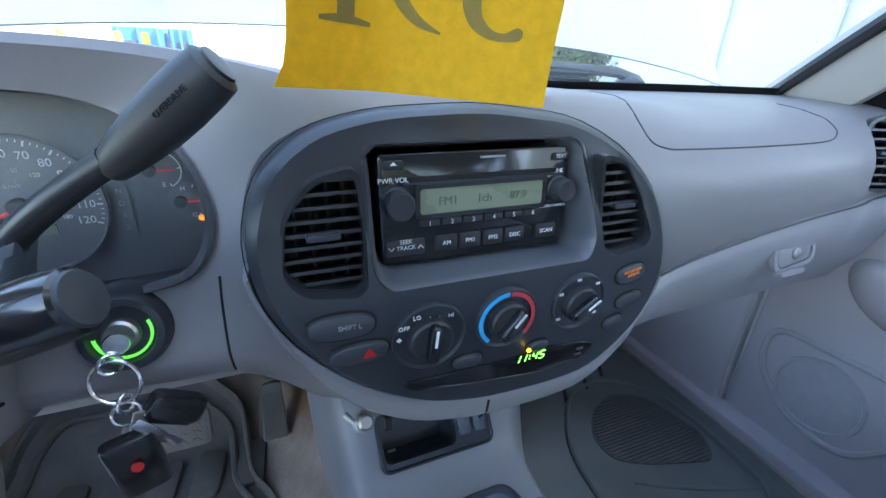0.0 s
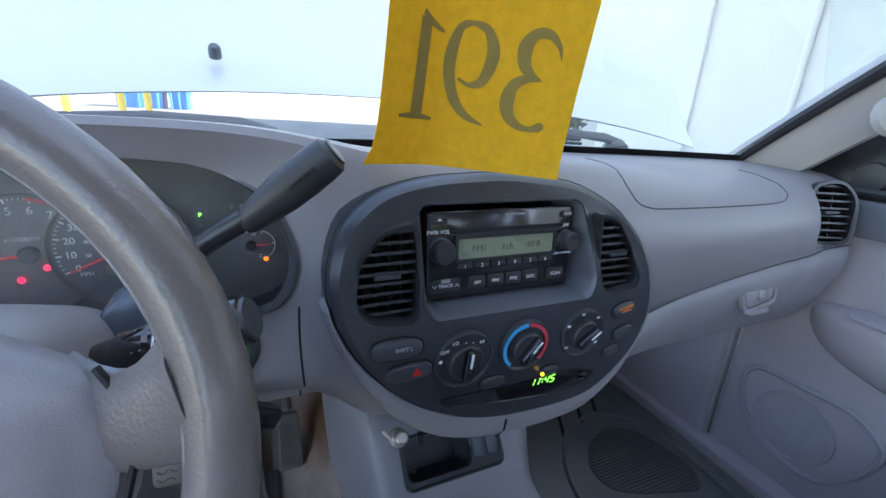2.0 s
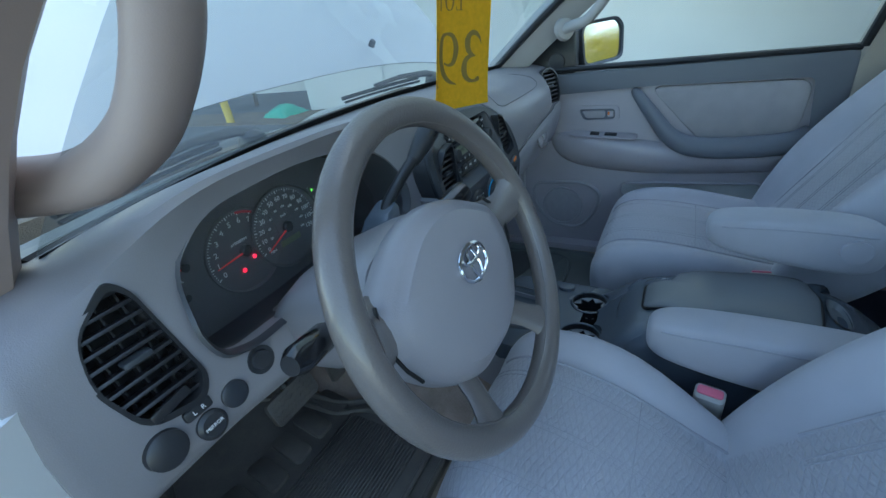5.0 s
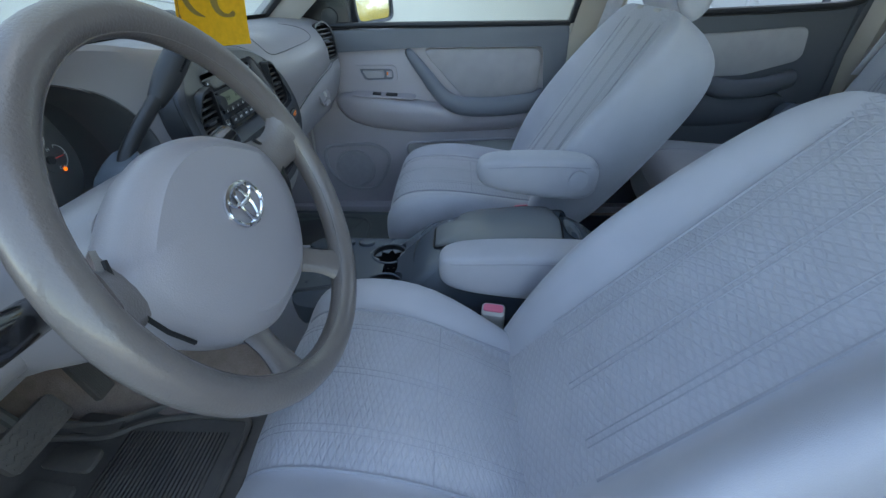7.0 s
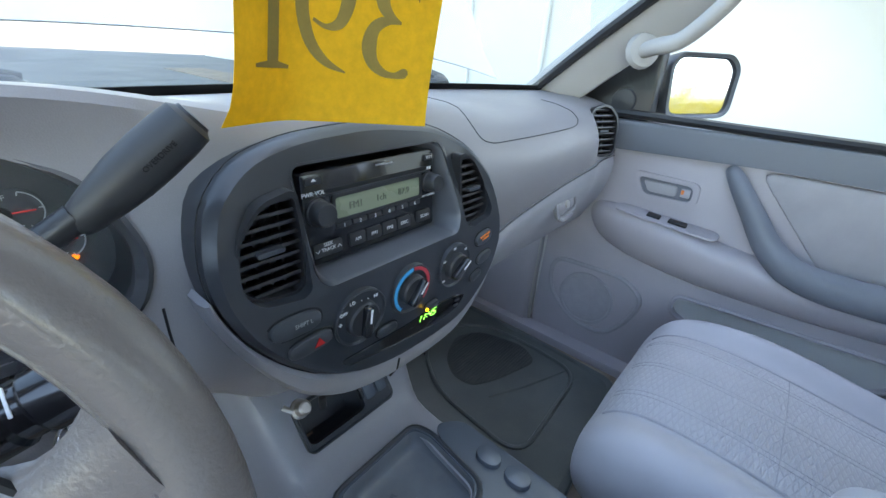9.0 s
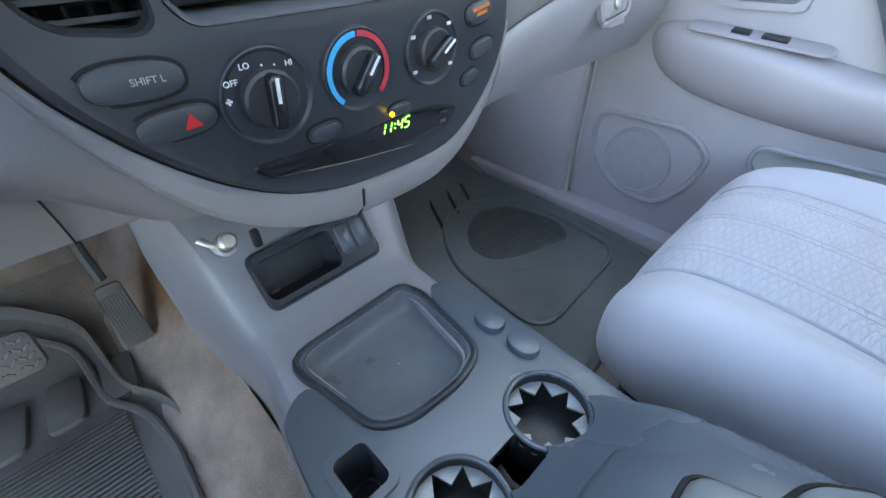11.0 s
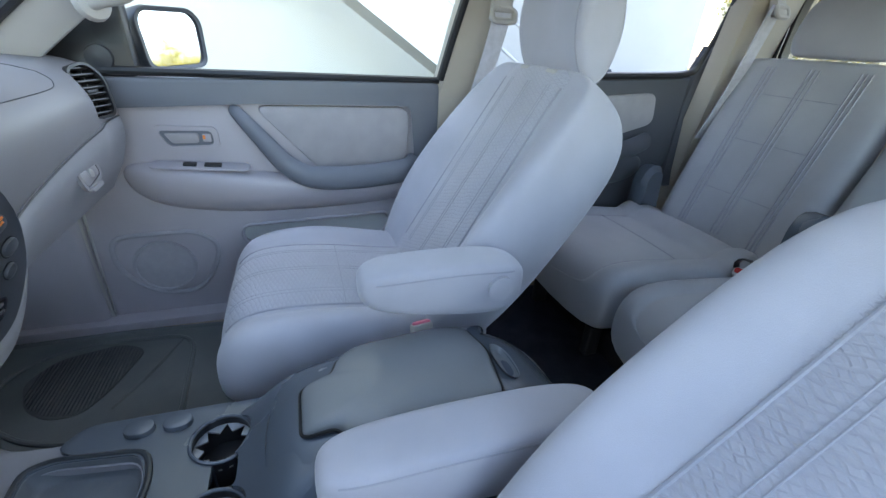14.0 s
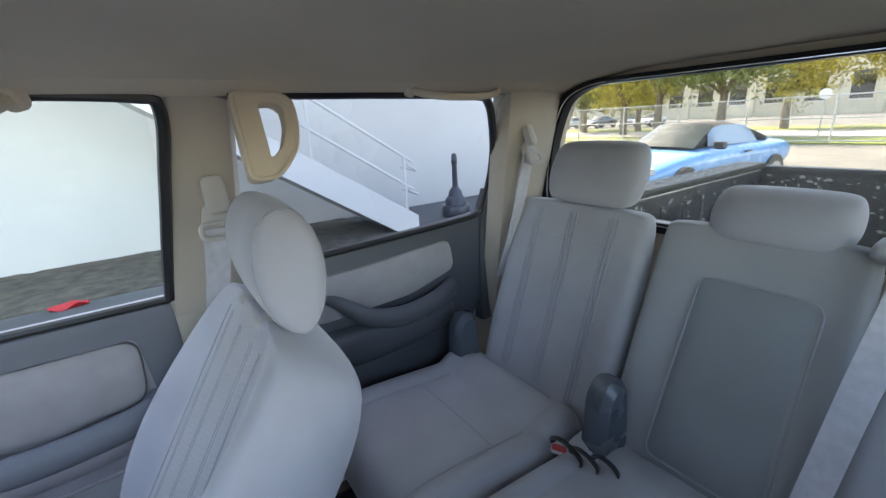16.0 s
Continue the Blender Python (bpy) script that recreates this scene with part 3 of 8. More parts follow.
header = tagged(finish("trim", tube([(-0.56, -0.44, 1.075), (0, -0.40, 1.105), (0.56, -0.44, 1.075)], 0.04, 10, squash=0.6), M_HEAD), "padded header above the windscreen", "trim", kind="structure")

# windscreen: bowed sheet from the cowl to the header


def screen(u, v):
    e = 2 * u - 1
    low = Vector((0.70 * e, 0.345 - 0.17 * e * e, 0.665))
    high = Vector((0.57 * e, -0.405 - 0.05 * e * e, 1.10))
    p = low.lerp(high, v)
    return p + Vector((0, 0.03, 0.04)) * math.sin(math.pi * v) * (1 - 0.3 * e * e)


ws = tagged(finish("window_1", grid_sheet(screen, 16, 10), M_SCREEN), "clear curved windscreen", "windscreen", kind="structure")
ws.visible_shadow = False
edge = [screen(i / 24, 0.0) for i in range(25)]
tagged(finish("trim", tube([p + Vector((0, 0.004, 0.006)) for p in edge], 0.011, 8), M_DARK), "black rubber seal along the foot of the windscreen", "seal", kind="structure")
tagged(finish("trim", slab(lambda u, v: screen(u, 0.048 * v) + Vector((0, -0.003, -0.004)), 24, 2, (0, 0.001, 0.001)), M_DARK), "black painted border along the foot of the windscreen", "glass border", kind="structure")

edge_p = []
for k in range(11):
    t = k / 10
    edge_p.append(Vector((0.715, 0.20, 0.64)).lerp(Vector((0.575, -0.47, 1.085)), t) + Vector((-0.054, 0.032, 0.03 * math.sin(math.pi * t) + 0.002)))
tagged(finish("trim", tube(edge_p, 0.011, 8), M_BLACK), "black glass edge along the passenger windscreen pillar", "seal", kind="structure")

# rear wall of the cab with its sliding back window
rear_wall = finish("wall_south", hull((-0.68, -1.96, -0.08), (0.68, -1.90, 1.14), 0.01), M_HEAD)
cut(rear_wall, prism(rounded([(-0.632, 0.70), (0.632, 0.70), (0.622, 0.925), (0.568, 1.058), (0.468, 1.090), (-0.468, 1.090), (-0.568, 1.058), (-0.622, 0.925)], 0.06), -3, 3, basis((0, -1.93, 0), (1, 0, 0), (0, 0, 1))))
tagged(rear_wall, "beige-grey trim of the cab's rear wall", "wall", kind="structure")
bl_out = rounded([(-0.642, 0.685), (0.642, 0.685), (0.632, 0.93), (0.575, 1.058), (0.472, 1.090), (-0.472, 1.090), (-0.575, 1.058), (-0.632, 0.93)], 0.06)
bl_in = rounded([(-0.612, 0.712), (0.612, 0.712), (0.602, 0.918), (0.553, 1.042), (0.460, 1.074), (-0.460, 1.074), (-0.553, 1.042), (-0.602, 0.918)], 0.06)
bl_mid = [tuple(Vector(p).lerp(Vector(q), 0.72)) for p, q in zip(bl_out, bl_in)]
back_window = thing("window_2", "rear window of the cab in a black rubber seal", "window", kind="structure")
bw = basis((0, -1.90, 0), (-1, 0, 0), (0, 0, 1))
seal_b = part("window_frame", ring_strip(bl_out, bl_mid, -0.012, 0.026, bw), M_DARK, back_window, "thick black rubber seal")
part("seal_lip", ring_strip(bl_mid, bl_in, -0.012, 0.020, bw), M_BLACK, seal_b)
# chrome line added as the reflection along the rubber
part("seal_highlight", tube([bw @ Vector((x, y, 0.0255)) for x, y in bl_mid], 0.0016, 6, closed=True), M_CHROME, seal_b, "bright line added as the seal's highlight")
pane = part("pane", prism(bl_out, -0.03, -0.026, basis((0, -1.90, 0), (-1, 0, 0), (0, 0, 1))), M_REARGLASS, back_window)
pane.visible_shadow = False

# raised bonnet, seen from behind


def bonnet_sheet(u, v):
    e = 2 * u - 1
    w = 0.80 - 0.05 * v
    x = w * e
    back = 0.455 + 0.74 * v
    rise = 0.755 - 0.075 * abs(e) ** 2.6 + 1.03 * v
    bulge = 0.05 * (1 - e * e) * math.sin(math.pi * min(1, v * 1.56) * 0.5) + 0.020 / (1 + math.exp(-(v - 0.145 + 0.045 * e * e) / 0.010))
    return Vector((x, back - 0.06 * e * e * (1 - v) - bulge * 0.8, rise + bulge * 0.5))


bonnet = thing("bonnet", "white painted truck bonnet standing raised", "bonnet")
part("panel", slab(bonnet_sheet, 36, 28, (0, 0.004, -0.002)), M_PAINT, bonnet)
for sx in (-0.305, 0.32):
    part("bump_stop", lathe([(0.0, 0.009), (0.007, 0.009), (0.0095, 0.005), (0.010, -0.010)], basis((sx, 0.445, 0.81), (1, 0, 0), (0, 0.8, 0.6)), 16), M_BLACK, bonnet, "black rubber bump stop")

# ---- dashboard ----
dash = thing("dashboard", "two-tone grey moulded vinyl dashboard of a pickup truck", "dashboard")


def dash_profile(x):
    """Outline of the dashboard across the car at x: from the windscreen over the crest and down the face."""
    e = x / 0.75
    wb = 0.335 - 0.155 * e * e
    mid = math.exp(-(x / 0.24) ** 4)
    drv = math.exp(-((x + 0.43) / 0.26) ** 4)
    hold = max(drv, 0.62) if x < -0.43 else drv
    pas = max(0, 1 - mid - hold)
    crest_z = 0.672 + 0.020 * mid + 0.054 * drv
    crest_y = 0.10 - 0.05 * mid - 0.026 * drv + 0.02 * max(0, e - 0.6)
    up_y = 0.02 - 0.0 * mid + 0.014 * drv - 0.01 * pas
    up_z = 0.655 + 0.018 * mid + 0.060 * drv
    end = 1 / (1 + math.exp(-(x - 0.60) / 0.012))
    f1 = -0.002 * mid + 0.052 * hold - 0.028 * pas + 0.026 * end
    f2 = -0.010 * mid + 0.03 * hold - 0.022 * pas + 0.012 * end
    f3 = -0.012 * mid + 0.0 * drv + 0.018 * pas
    f4 = 0.000 * mid + 0.005 * drv + 0.036 * pas
    bz = 0.372 + 0.005 * pas
    lift = 1 / (1 + math.exp((x + 0.185) / 0.012))
    return [(wb + 0.10, 0.60), (wb + 0.03, 0.672), (wb - 0.02, 0.676), ((wb + crest_y) / 2, crest_z * 0.5 + 0.340), (crest_y, crest_z), (up_y + 0.02, up_z + 0.005), (up_y - 0.01 + 0.060 * drv + 0.024 * (hold - drv), up_z - 0.03), (f1, 0.60), (f2, 0.55), (f2 * 0.6 + f3 * 0.4, 0.505), (f3, 0.45 + 0.035 * lift), (f4, 0.40 + 0.062 * lift), (f4 + 0.03, bz + 0.070 * lift), (f4 + 0.10, bz - 0.01 + 0.06 * lift), (0.30, 0.40 + 0.04 * lift), (wb + 0.10, 0.50)]


def face_y(x, z):
    """Where the dashboard's face stands at a height."""
    p = dash_profile(x)[4:12]
    return float(np.interp(z, [q[1] for q in reversed(p)], [q[0] for q in reversed(p)]))


xs = [-0.80, -0.79] + [-0.77 + 1.49 * i / 44 for i in range(45)] + [0.735, 0.745]
body = part("body", loft([[Vector((x, y, z)) for y, z in dash_profile(x)] for x in xs]), M_DASH, dash, sub=1)
XZ = basis((0, 0, 0), (1, 0, 0), (0, 0, 1))
CL = rounded([(-0.652, 0.590), (-0.642, 0.552), (-0.60, 0.532), (-0.45, 0.530), (-0.285, 0.540), (-0.243, 0.551), (-0.226, 0.590), (-0.243, 0.646), (-0.300, 0.684), (-0.43, 0.695), (-0.565, 0.688), (-0.634, 0.648)], 0.03)
CLB = rounded([(-0.665, 0.56), (-0.65, 0.508), (-0.60, 0.482), (-0.45, 0.480), (-0.275, 0.488), (-0.220, 0.510), (-0.208, 0.562), (-0.234, 0.640), (-0.30, 0.676), (-0.43, 0.688), (-0.56, 0.682), (-0.632, 0.640)], 0.03)
VENT_D = rounded([(-0.745, 0.600), (-0.733, 0.645), (-0.690, 0.672), (-0.678, 0.655), (-0.664, 0.552), (-0.680, 0.532), (-0.730, 0.545)], 0.018)
BEZ = rounded([(-0.202, 0.590), (-0.187, 0.634), (-0.150, 0.660), (-0.095, 0.672), (0.0, 0.676), (0.10, 0.664), (0.155, 0.634), (0.192, 0.590), (0.206, 0.53), (0.198, 0.468), (0.168, 0.416), (0.134, 0.384), (0.08, 0.378), (0.0, 0.381), (-0.06, 0.398), (-0.108, 0.428), (-0.152, 0.470), (-0.184, 0.514), (-0.200, 0.552)], 0.03, 3)
bc = Vector((0.0, 0.525))
cut(body, loft([[Vector((x, y, z)) for x, z in o] for o, y in ((CL, -0.3), (CL, 0.035), (CLB, 0.13), (CLB, 0.175))]), prism(VENT_D, -0.12, 0.3, XZ), prism([tuple(bc + (Vector(p) - bc) * 0.95) for p in BEZ], -0.14, 0.3, XZ))
# side outlet at the passenger end
SV = rounded([(-0.042, -0.050), (0.033, -0.049), (0.042, 0.03), (0.012, 0.060), (-0.038, 0.050)], 0.02)
SVM = basis((0.648, 0.000, 0.606), (0.90, -0.40, 0.0), (0, 0.25, 1))
cut(body, prism([(x * 1.02, z * 1.02) for x, z in SV], -0.08, 0.08, SVM))
# instrument cluster in its recess
cl_c = Vector((-0.43, 0.58))


def shrink(outline, k, c=cl_c):
    return [tuple(c + (Vector(p) - c) * k) for p in outline]


lip = [Vector((x, face_y(x, z) - 0.004, z)) for x, z in shrink(CL, 1.02)]
bm = loft([lip, [Vector((x, face_y(x, z) - 0.006, z)) for x, z in shrink(CL, 1.0)], [Vector((x, face_y(x, z) + 0.006, z)) for x, z in shrink(CL, 0.975)], [Vector((x, 0.13, z)) for x, z in shrink(CLB, 0.97)], [Vector((x, 0.17, z)) for x, z in shrink(CLB, 0.95)]], caps=False)
cluster = part("instrument_panel", bm, M_CLUSTER, dash, "charcoal surround of the recessed gauges")
part("gauge_face", prism(shrink(CLB, 0.96), -0.175, -0.165, XZ), M_GAUGE, cluster)
GY = 0.163


def on_face(x, z, y=GY, tilt=0.0):
    return basis((x, y, z), (1, 0, 0), (0, math.sin(radians(tilt)), math.cos(radians(tilt))))


def arc(r0, r1, a0, a1, d, m, n=24, bm=None):
    """A flat curved band; angles in degrees."""
    out = [(r1 * math.cos(radians(a0 + (a1 - a0) * i / n)), r1 * math.sin(radians(a0 + (a1 - a0) * i / n))) for i in range(n + 1)]
    inn = [(r0 * math.cos(radians(a0 + (a1 - a0) * i / n)), r0 * math.sin(radians(a0 + (a1 - a0) * i / n))) for i in range(n + 1)]
    bm = bm or bmesh.new()
    rows = [[bm.verts.new(m @ Vector((*p, q))) for p in o] for o, q in ((out, 0), (out, d), (inn, d), (inn, 0))]
    for k in range(4):
        a, b = rows[k], rows[(k + 1) % 4]
        for i in range(n):
            bm.faces.new((a[i], a[i + 1], b[i + 1], b[i]))
    return bm


def ticks(r0, r1, a0, a1, count, w, m, bm=None):
    bm = bm or bmesh.new()
    for i in range(count):
        a = radians(a0 + (a1 - a0) * i / (count - 1))
        q = m @ Matrix.Rotation(a, 4, "Z") @ Matrix.Translation(((r0 + r1) / 2, 0, 0.0006))
        box((r1 - r0, w, 0.0006), q, 0.0001, bm)
    return bm


def gauge(x, z, r, a0, a1, labels, majors, minors, needle, text_size, name, near=0.0):
    m = on_face(x, z, GY - near)
    dial = part(name, lathe([(r * 1.05, 0.0), (r * 1.06, 0.005), (r * 1.04, 0.006), (r * 1.02, 0.002), (r, 0.0005), (0, 0.0005)], m, 40), M_GAUGE, cluster)
    part("scale", ticks(r * 0.89, r * 0.97, a0, a1, majors, 0.0016, m, ticks(r * 0.93, r * 0.97, a0, a1, minors, 0.0008, m)), M_WHITE, dial)
    for i, t in enumerate(labels):
        a = radians(a0 + (a1 - a0) * i / (len(labels) - 1))
        words("numeral", t, text_size, m @ Matrix.Translation((r * 0.76 * math.cos(a), r * 0.76 * math.sin(a), 0.001)), M_WHITE, dial)
    a = radians(needle)
    part("needle", tube([m @ Vector((-0.006 * math.cos(a), -0.006 * math.sin(a), 0.006)), m @ Vector((r * 0.86 * math.cos(a), r * 0.86 * math.sin(a), 0.006))], [0.0018, 0.0007], 6), M_NEEDLE, dial)
    part("hub", lathe([(0.009, 0.001), (0.009, 0.007), (0.007, 0.009), (0, 0.009)], m, 20), M_KNOB, dial)
    return dial


speedo = gauge(-0.398, 0.577, 0.064, 204, -21, ["0", "10", "20", "30", "40", "50", "60", "70", "80", "90", "100", "110", "120"], 13, 49, 204, 0.0105, "speedometer", 0.004)
words("numeral", "MPH", 0.006, on_face(-0.436, 0.550, GY - 0.004) @ Matrix.Translation((0, 0, 0.001)), M_WHITE, speedo)
words("numeral", "km/h", 0.006, on_face(-0.398, 0.597, GY - 0.004) @ Matrix.Translation((0, 0, 0.001)), M_WHITE, speedo)
part("odometer", prism(rrect(0.042, 0.010, 0.001), 0.001, 0.002, on_face(-0.398, 0.553, GY - 0.004)), M_LCD, speedo)
for i, t in enumerate(("20", "40", "60", "80", "100", "120", "140", "160", "180")):
    a = radians(190 - 212 * i / 8)
    words("numeral", t, 0.0055, on_face(-0.398 + 0.034 * math.cos(a), 0.577 + 0.034 * math.sin(a), GY - 0.004) @ Matrix.Translation((0, 0, 0.001)), M_WHITE, speedo)
tacho = gauge(-0.480, 0.576, 0.061, 204, 60, ["0", "1", "2", "3", "4", "5", "6", "7"], 8, 36, 185, 0.0115, "tachometer")
part("red_zone", arc(0.0565, 0.0600, 57, 84, 0.001, on_face(-0.480, 0.576) @ Matrix.Translation((0, 0, 0.0012))), M_REDP, tacho)
words("numeral", "x1000RPM", 0.0065, on_face(-0.484, 0.592) @ Matrix.Translation((0, 0, 0.001)), M_WHITE, tacho)
for gx, gz, tx, sg in ((-0.283, 0.604, ("F", "E"), 1), (-0.262, 0.570, ("H", "C"), 1), (-0.579, 0.598, ("H", "L"), -1), (-0.594, 0.559, ("18", "8"), -1)):
    small = part("small_gauge", lathe([(0.021, 0.0), (0.021, 0.002), (0.020, 0.0025), (0, 0.001)], on_face(gx, gz), 24), M_GAUGE, cluster)
    sweep = (-65, 75) if sg > 0 else (105, 245)
    part("scale", ticks(0.0150, 0.0185, *sweep, 3, 0.0011, on_face(gx, gz) @ Matrix.Translation((0, 0, 0.003)), arc(0.0180, 0.0190, *sweep, 0.001, on_face(gx, gz) @ Matrix.Translation((0, 0, 0.003)))), M_WHITE, small)
    part("hub", lathe([(0.006, 0.001), (0.006, 0.006), (0, 0.006)], on_face(gx - 0.009 * sg, gz), 14), M_KNOB, small)
    part("needle", tube([on_face(gx - 0.004 * sg, gz) @ Vector((0, 0, 0.004)), on_face(gx + 0.013 * sg, gz) @ Vector((0, 0, 0.004))], 0.0008, 6), M_NEEDLE, small)
    words("numeral", tx[0], 0.0065, on_face(gx - 0.005 * sg, gz + 0.014) @ Matrix.Translation((0, 0, 0.003)), M_WHITE, small)
    words("numeral", tx[1], 0.0065, on_face(gx + 0.001 * sg, gz - 0.015) @ Matrix.Translation((0, 0, 0.003)), M_WHITE, small)
M_DIM = material("grey_print", (0.32, 0.32, 0.32), 0.6, vary=0.02)
gear = part("gear_display", prism(rrect(0.014, 0.085, 0.004), 0, 0.001, on_face(-0.322, 0.578)), M_GAUGE, cluster)
for i, t in enumerate("PRND32"):
    words("gear_letter", t, 0.0075, on_face(-0.322, 0.610 - 0.0125 * i) @ Matrix.Translation((0, 0, 0.0015)), M_GREEN if t == "P" else M_DIM, gear)
for x, z, mt in ((-0.4925, 0.548, M_REDLIT), (-0.469, 0.560, M_REDLIT), (-0.255, 0.551, M_AMBER)):
    part("warning_lamp", lathe([(0.0031, 0.002), (0.0031, 0.003), (0, 0.003)], on_face(x, z), 12), mt, cluster)

lens = part("clear_lens", loft([[Vector((x, 0.122 - 0.20 * (0.60 - z) + d, z)) for x, z in shrink(CLB, 0.955)] for d in (0.0, 0.002)]), M_LENS, cluster, "clear plastic lens over the gauges")
lens.visible_shadow = False

# ---- centre fascia ----
BEZ_Y = [(0.36, -0.018), (0.40, -0.026), (0.45, -0.034), (0.50, -0.036), (0.53, -0.033), (0.56, -0.026), (0.60, -0.016), (0.64, 0.0), (0.675, 0.022)]


def bez_y(z):
    return lerp(BEZ_Y, z)


def bez_m(x, z, off=0.0):
    """A pose on the fascia's curved surface."""
    dy = (bez_y(z + 0.01) - bez_y(z - 0.01)) / 0.02
    return basis((x, bez_y(z) - off, z), (1, 0, 0), (0, dy, 1))


rings = []
for k, drop in ((1.03, 0.034), (1.015, 0.004), (0.998, 0.0), (0.975, -0.003), (0.94, -0.001), (0.8, 0), (0.6, 0), (0.4, 0), (0.2, 0), (0.04, 0)):
    rings.append([Vector((x, bez_y(z) + drop, z)) for x, z in shrink(BEZ, k, bc)])
rings = [[v + Vector((0, 0.05, 0)) for v in rings[-1]], [v + Vector((0, 0.05, 0)) for v in rings[2]]] + rings
fascia = part("fascia", loft(rings), M_BEZEL, dash, "charcoal oval centre fascia")
RADIO = rounded([(-0.110, 0.650), (0.097, 0.650), (0.108, 0.556), (0.100, 0.538), (-0.097, 0.538), (-0.109, 0.554)], 0.012)
VENT_L = rounded([(-0.182, 0.558), (-0.177, 0.602), (-0.154, 0.630), (-0.121, 0.637), (-0.116, 0.590), (-0.118, 0.541), (-0.128, 0.535), (-0.168, 0.541)], 0.010)
VENT_R = rounded([(0.109, 0.637), (0.137, 0.629), (0.168, 0.592), (0.184, 0.552), (0.178, 0.541), (0.134, 0.534), (0.122, 0.545)], 0.010)
POCKET = rounded([(-0.090, 0.438), (-0.080, 0.423), (-0.006, 0.411), (0.071, 0.402), (0.118, 0.410), (0.131, 0.427), (0.106, 0.436), (0.067, 0.440), (0.012, 0.435)], 0.008, 5)
RC = Vector((0.0, 0.59))
cut(fascia, loft([[Vector((x, -0.10, z)) for x, z in shrink(RADIO, 1.12, RC)], [Vector((x, 0.012, z)) for x, z in RADIO], [Vector((x, 0.2, z)) for x, z in RADIO]]),
    prism(VENT_L, -0.2, 0.2, XZ), prism(VENT_R, -0.2, 0.2, XZ))
part("radio_recess", loft([[Vector((x, bez_y(z) - 0.001, z)) for x, z in shrink(RADIO, 1.035, RC)], [Vector((x, bez_y(z) + 0.004, z)) for x, z in shrink(RADIO, 1.0, RC)], [Vector((x, 0.012, z)) for x, z in shrink(RADIO, 0.965, RC)], [Vector((x, 0.05, z)) for x, z in shrink(RADIO, 0.93, RC)]], caps=False), M_SHELF, fascia, "satin grey radio recess")


def vent(outline, name, ymid, parent, slats=9, fins=4, lab="black louvred air vent", m=XZ, back=0.05):
    """A louvred outlet: rim, cavity, level slats and upright fins, and a tab."""
    xs_, zs_ = [p[0] for p in outline], [p[1] for p in outline]
    x0, x1, z0, z1 = min(xs_), max(xs_), min(zs_), max(zs_)
    c = Vector(((x0 + x1) / 2, (z0 + z1) / 2))
    v = part(name, ring_strip(shrink(outline, 1.045, c), shrink(outline, 0.94, c), -ymid - 0.01, -ymid + 0.003, m), M_BLACK, parent, lab)
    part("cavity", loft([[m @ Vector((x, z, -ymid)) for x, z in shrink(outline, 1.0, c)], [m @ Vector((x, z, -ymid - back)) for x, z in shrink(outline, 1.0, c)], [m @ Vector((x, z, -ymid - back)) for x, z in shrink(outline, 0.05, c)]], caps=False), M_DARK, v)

    def span(val, axis):
        hits = []
        n = len(outline)
        for i in range(n):
            a, b = outline[i], outline[(i + 1) % n]
            if (a[axis] - val) * (b[axis] - val) < 0:
                t = (val - a[axis]) / (b[axis] - a[axis])
                hits.append(a[1 - axis] + t * (b[1 - axis] - a[1 - axis]))
        return (min(hits), max(hits)) if len(hits) > 1 else None
    for i in range(slats):
        z = z0 + (z1 - z0) * (i + 0.7) / (slats + 0.4)
        s = span(z, 1)
        if s:
            part("slat", box((s[1] - s[0], 0.0032, 0.012), m @ Matrix.Translation(((s[0] + s[1]) / 2, z, -ymid - 0.008)) @ Matrix.Rotation(radians(-14), 4, "X"), 0.001), M_BLACK, v)
    for i in range(fins):
        x = x0 + (x1 - x0) * (i + 1) / (fins + 1)
        s = span(x, 0)
        if s:
            part("fin", box((0.002, s[1] - s[0], 0.012), m @ Matrix.Translation((x, (s[0] + s[1]) / 2, -ymid - 0.022)), 0.0006), M_BLACK, v)
    part("tab", box((0.026, 0.005, 0.012), m @ Matrix.Translation((c.x, c.y, -ymid - 0.002)), 0.0015), M_BTN, v)
    return v


vent(VENT_L, "air_vent", -0.016, fascia)
vent(VENT_R, "air_vent", -0.018, fascia, 9, 3)
fy = [face_y(-0.70, z) for z in (0.56, 0.645)]
FB = (fy[1] - fy[0]) / 0.085
FA = (face_y(-0.73, 0.60) - face_y(-0.675, 0.60)) / -0.055
SLANT = Matrix(((1, 0, 0, 0), (FA, FB, -1, 0.705 * FA - 0.60 * FB), (0, 1, 0, 0), (0, 0, 0, 1)))
vent(VENT_D, "air_vent", face_y(-0.705, 0.60) + 0.003, dash, 10, 3, m=SLANT)

# radio unit
radio = thing("car_radio", "black double-height car radio with grey-green display", "radio")
RM = basis((-0.004, 0.006, 0.592), (1, 0, 0), (0, 0.08, 1))
part("face", prism(rrect(0.190, 0.098, 0.004), -0.05, 0.0, RM, 0.003), M_GLOSS, radio)
part("display", prism(rrect(0.126, 0.023, 0.001), 0, 0.0015, RM @ Matrix.Translation((0.004, 0.007, 0))), M_LCD, radio)
part("display_surround", ring_strip(rrect(0.134, 0.031, 0.003), rrect(0.126, 0.023, 0.003), 0, 0.003, RM @ Matrix.Translation((0.004, 0.007, 0))), M_BLACK, radio)
for t, x in (("FM1", -0.032), ("1ch", 0.004), ("87.9", 0.040)):
    words("segment", t, 0.011, RM @ Matrix.Translation((x, 0.006, 0.0018)), M_LCDINK, radio)
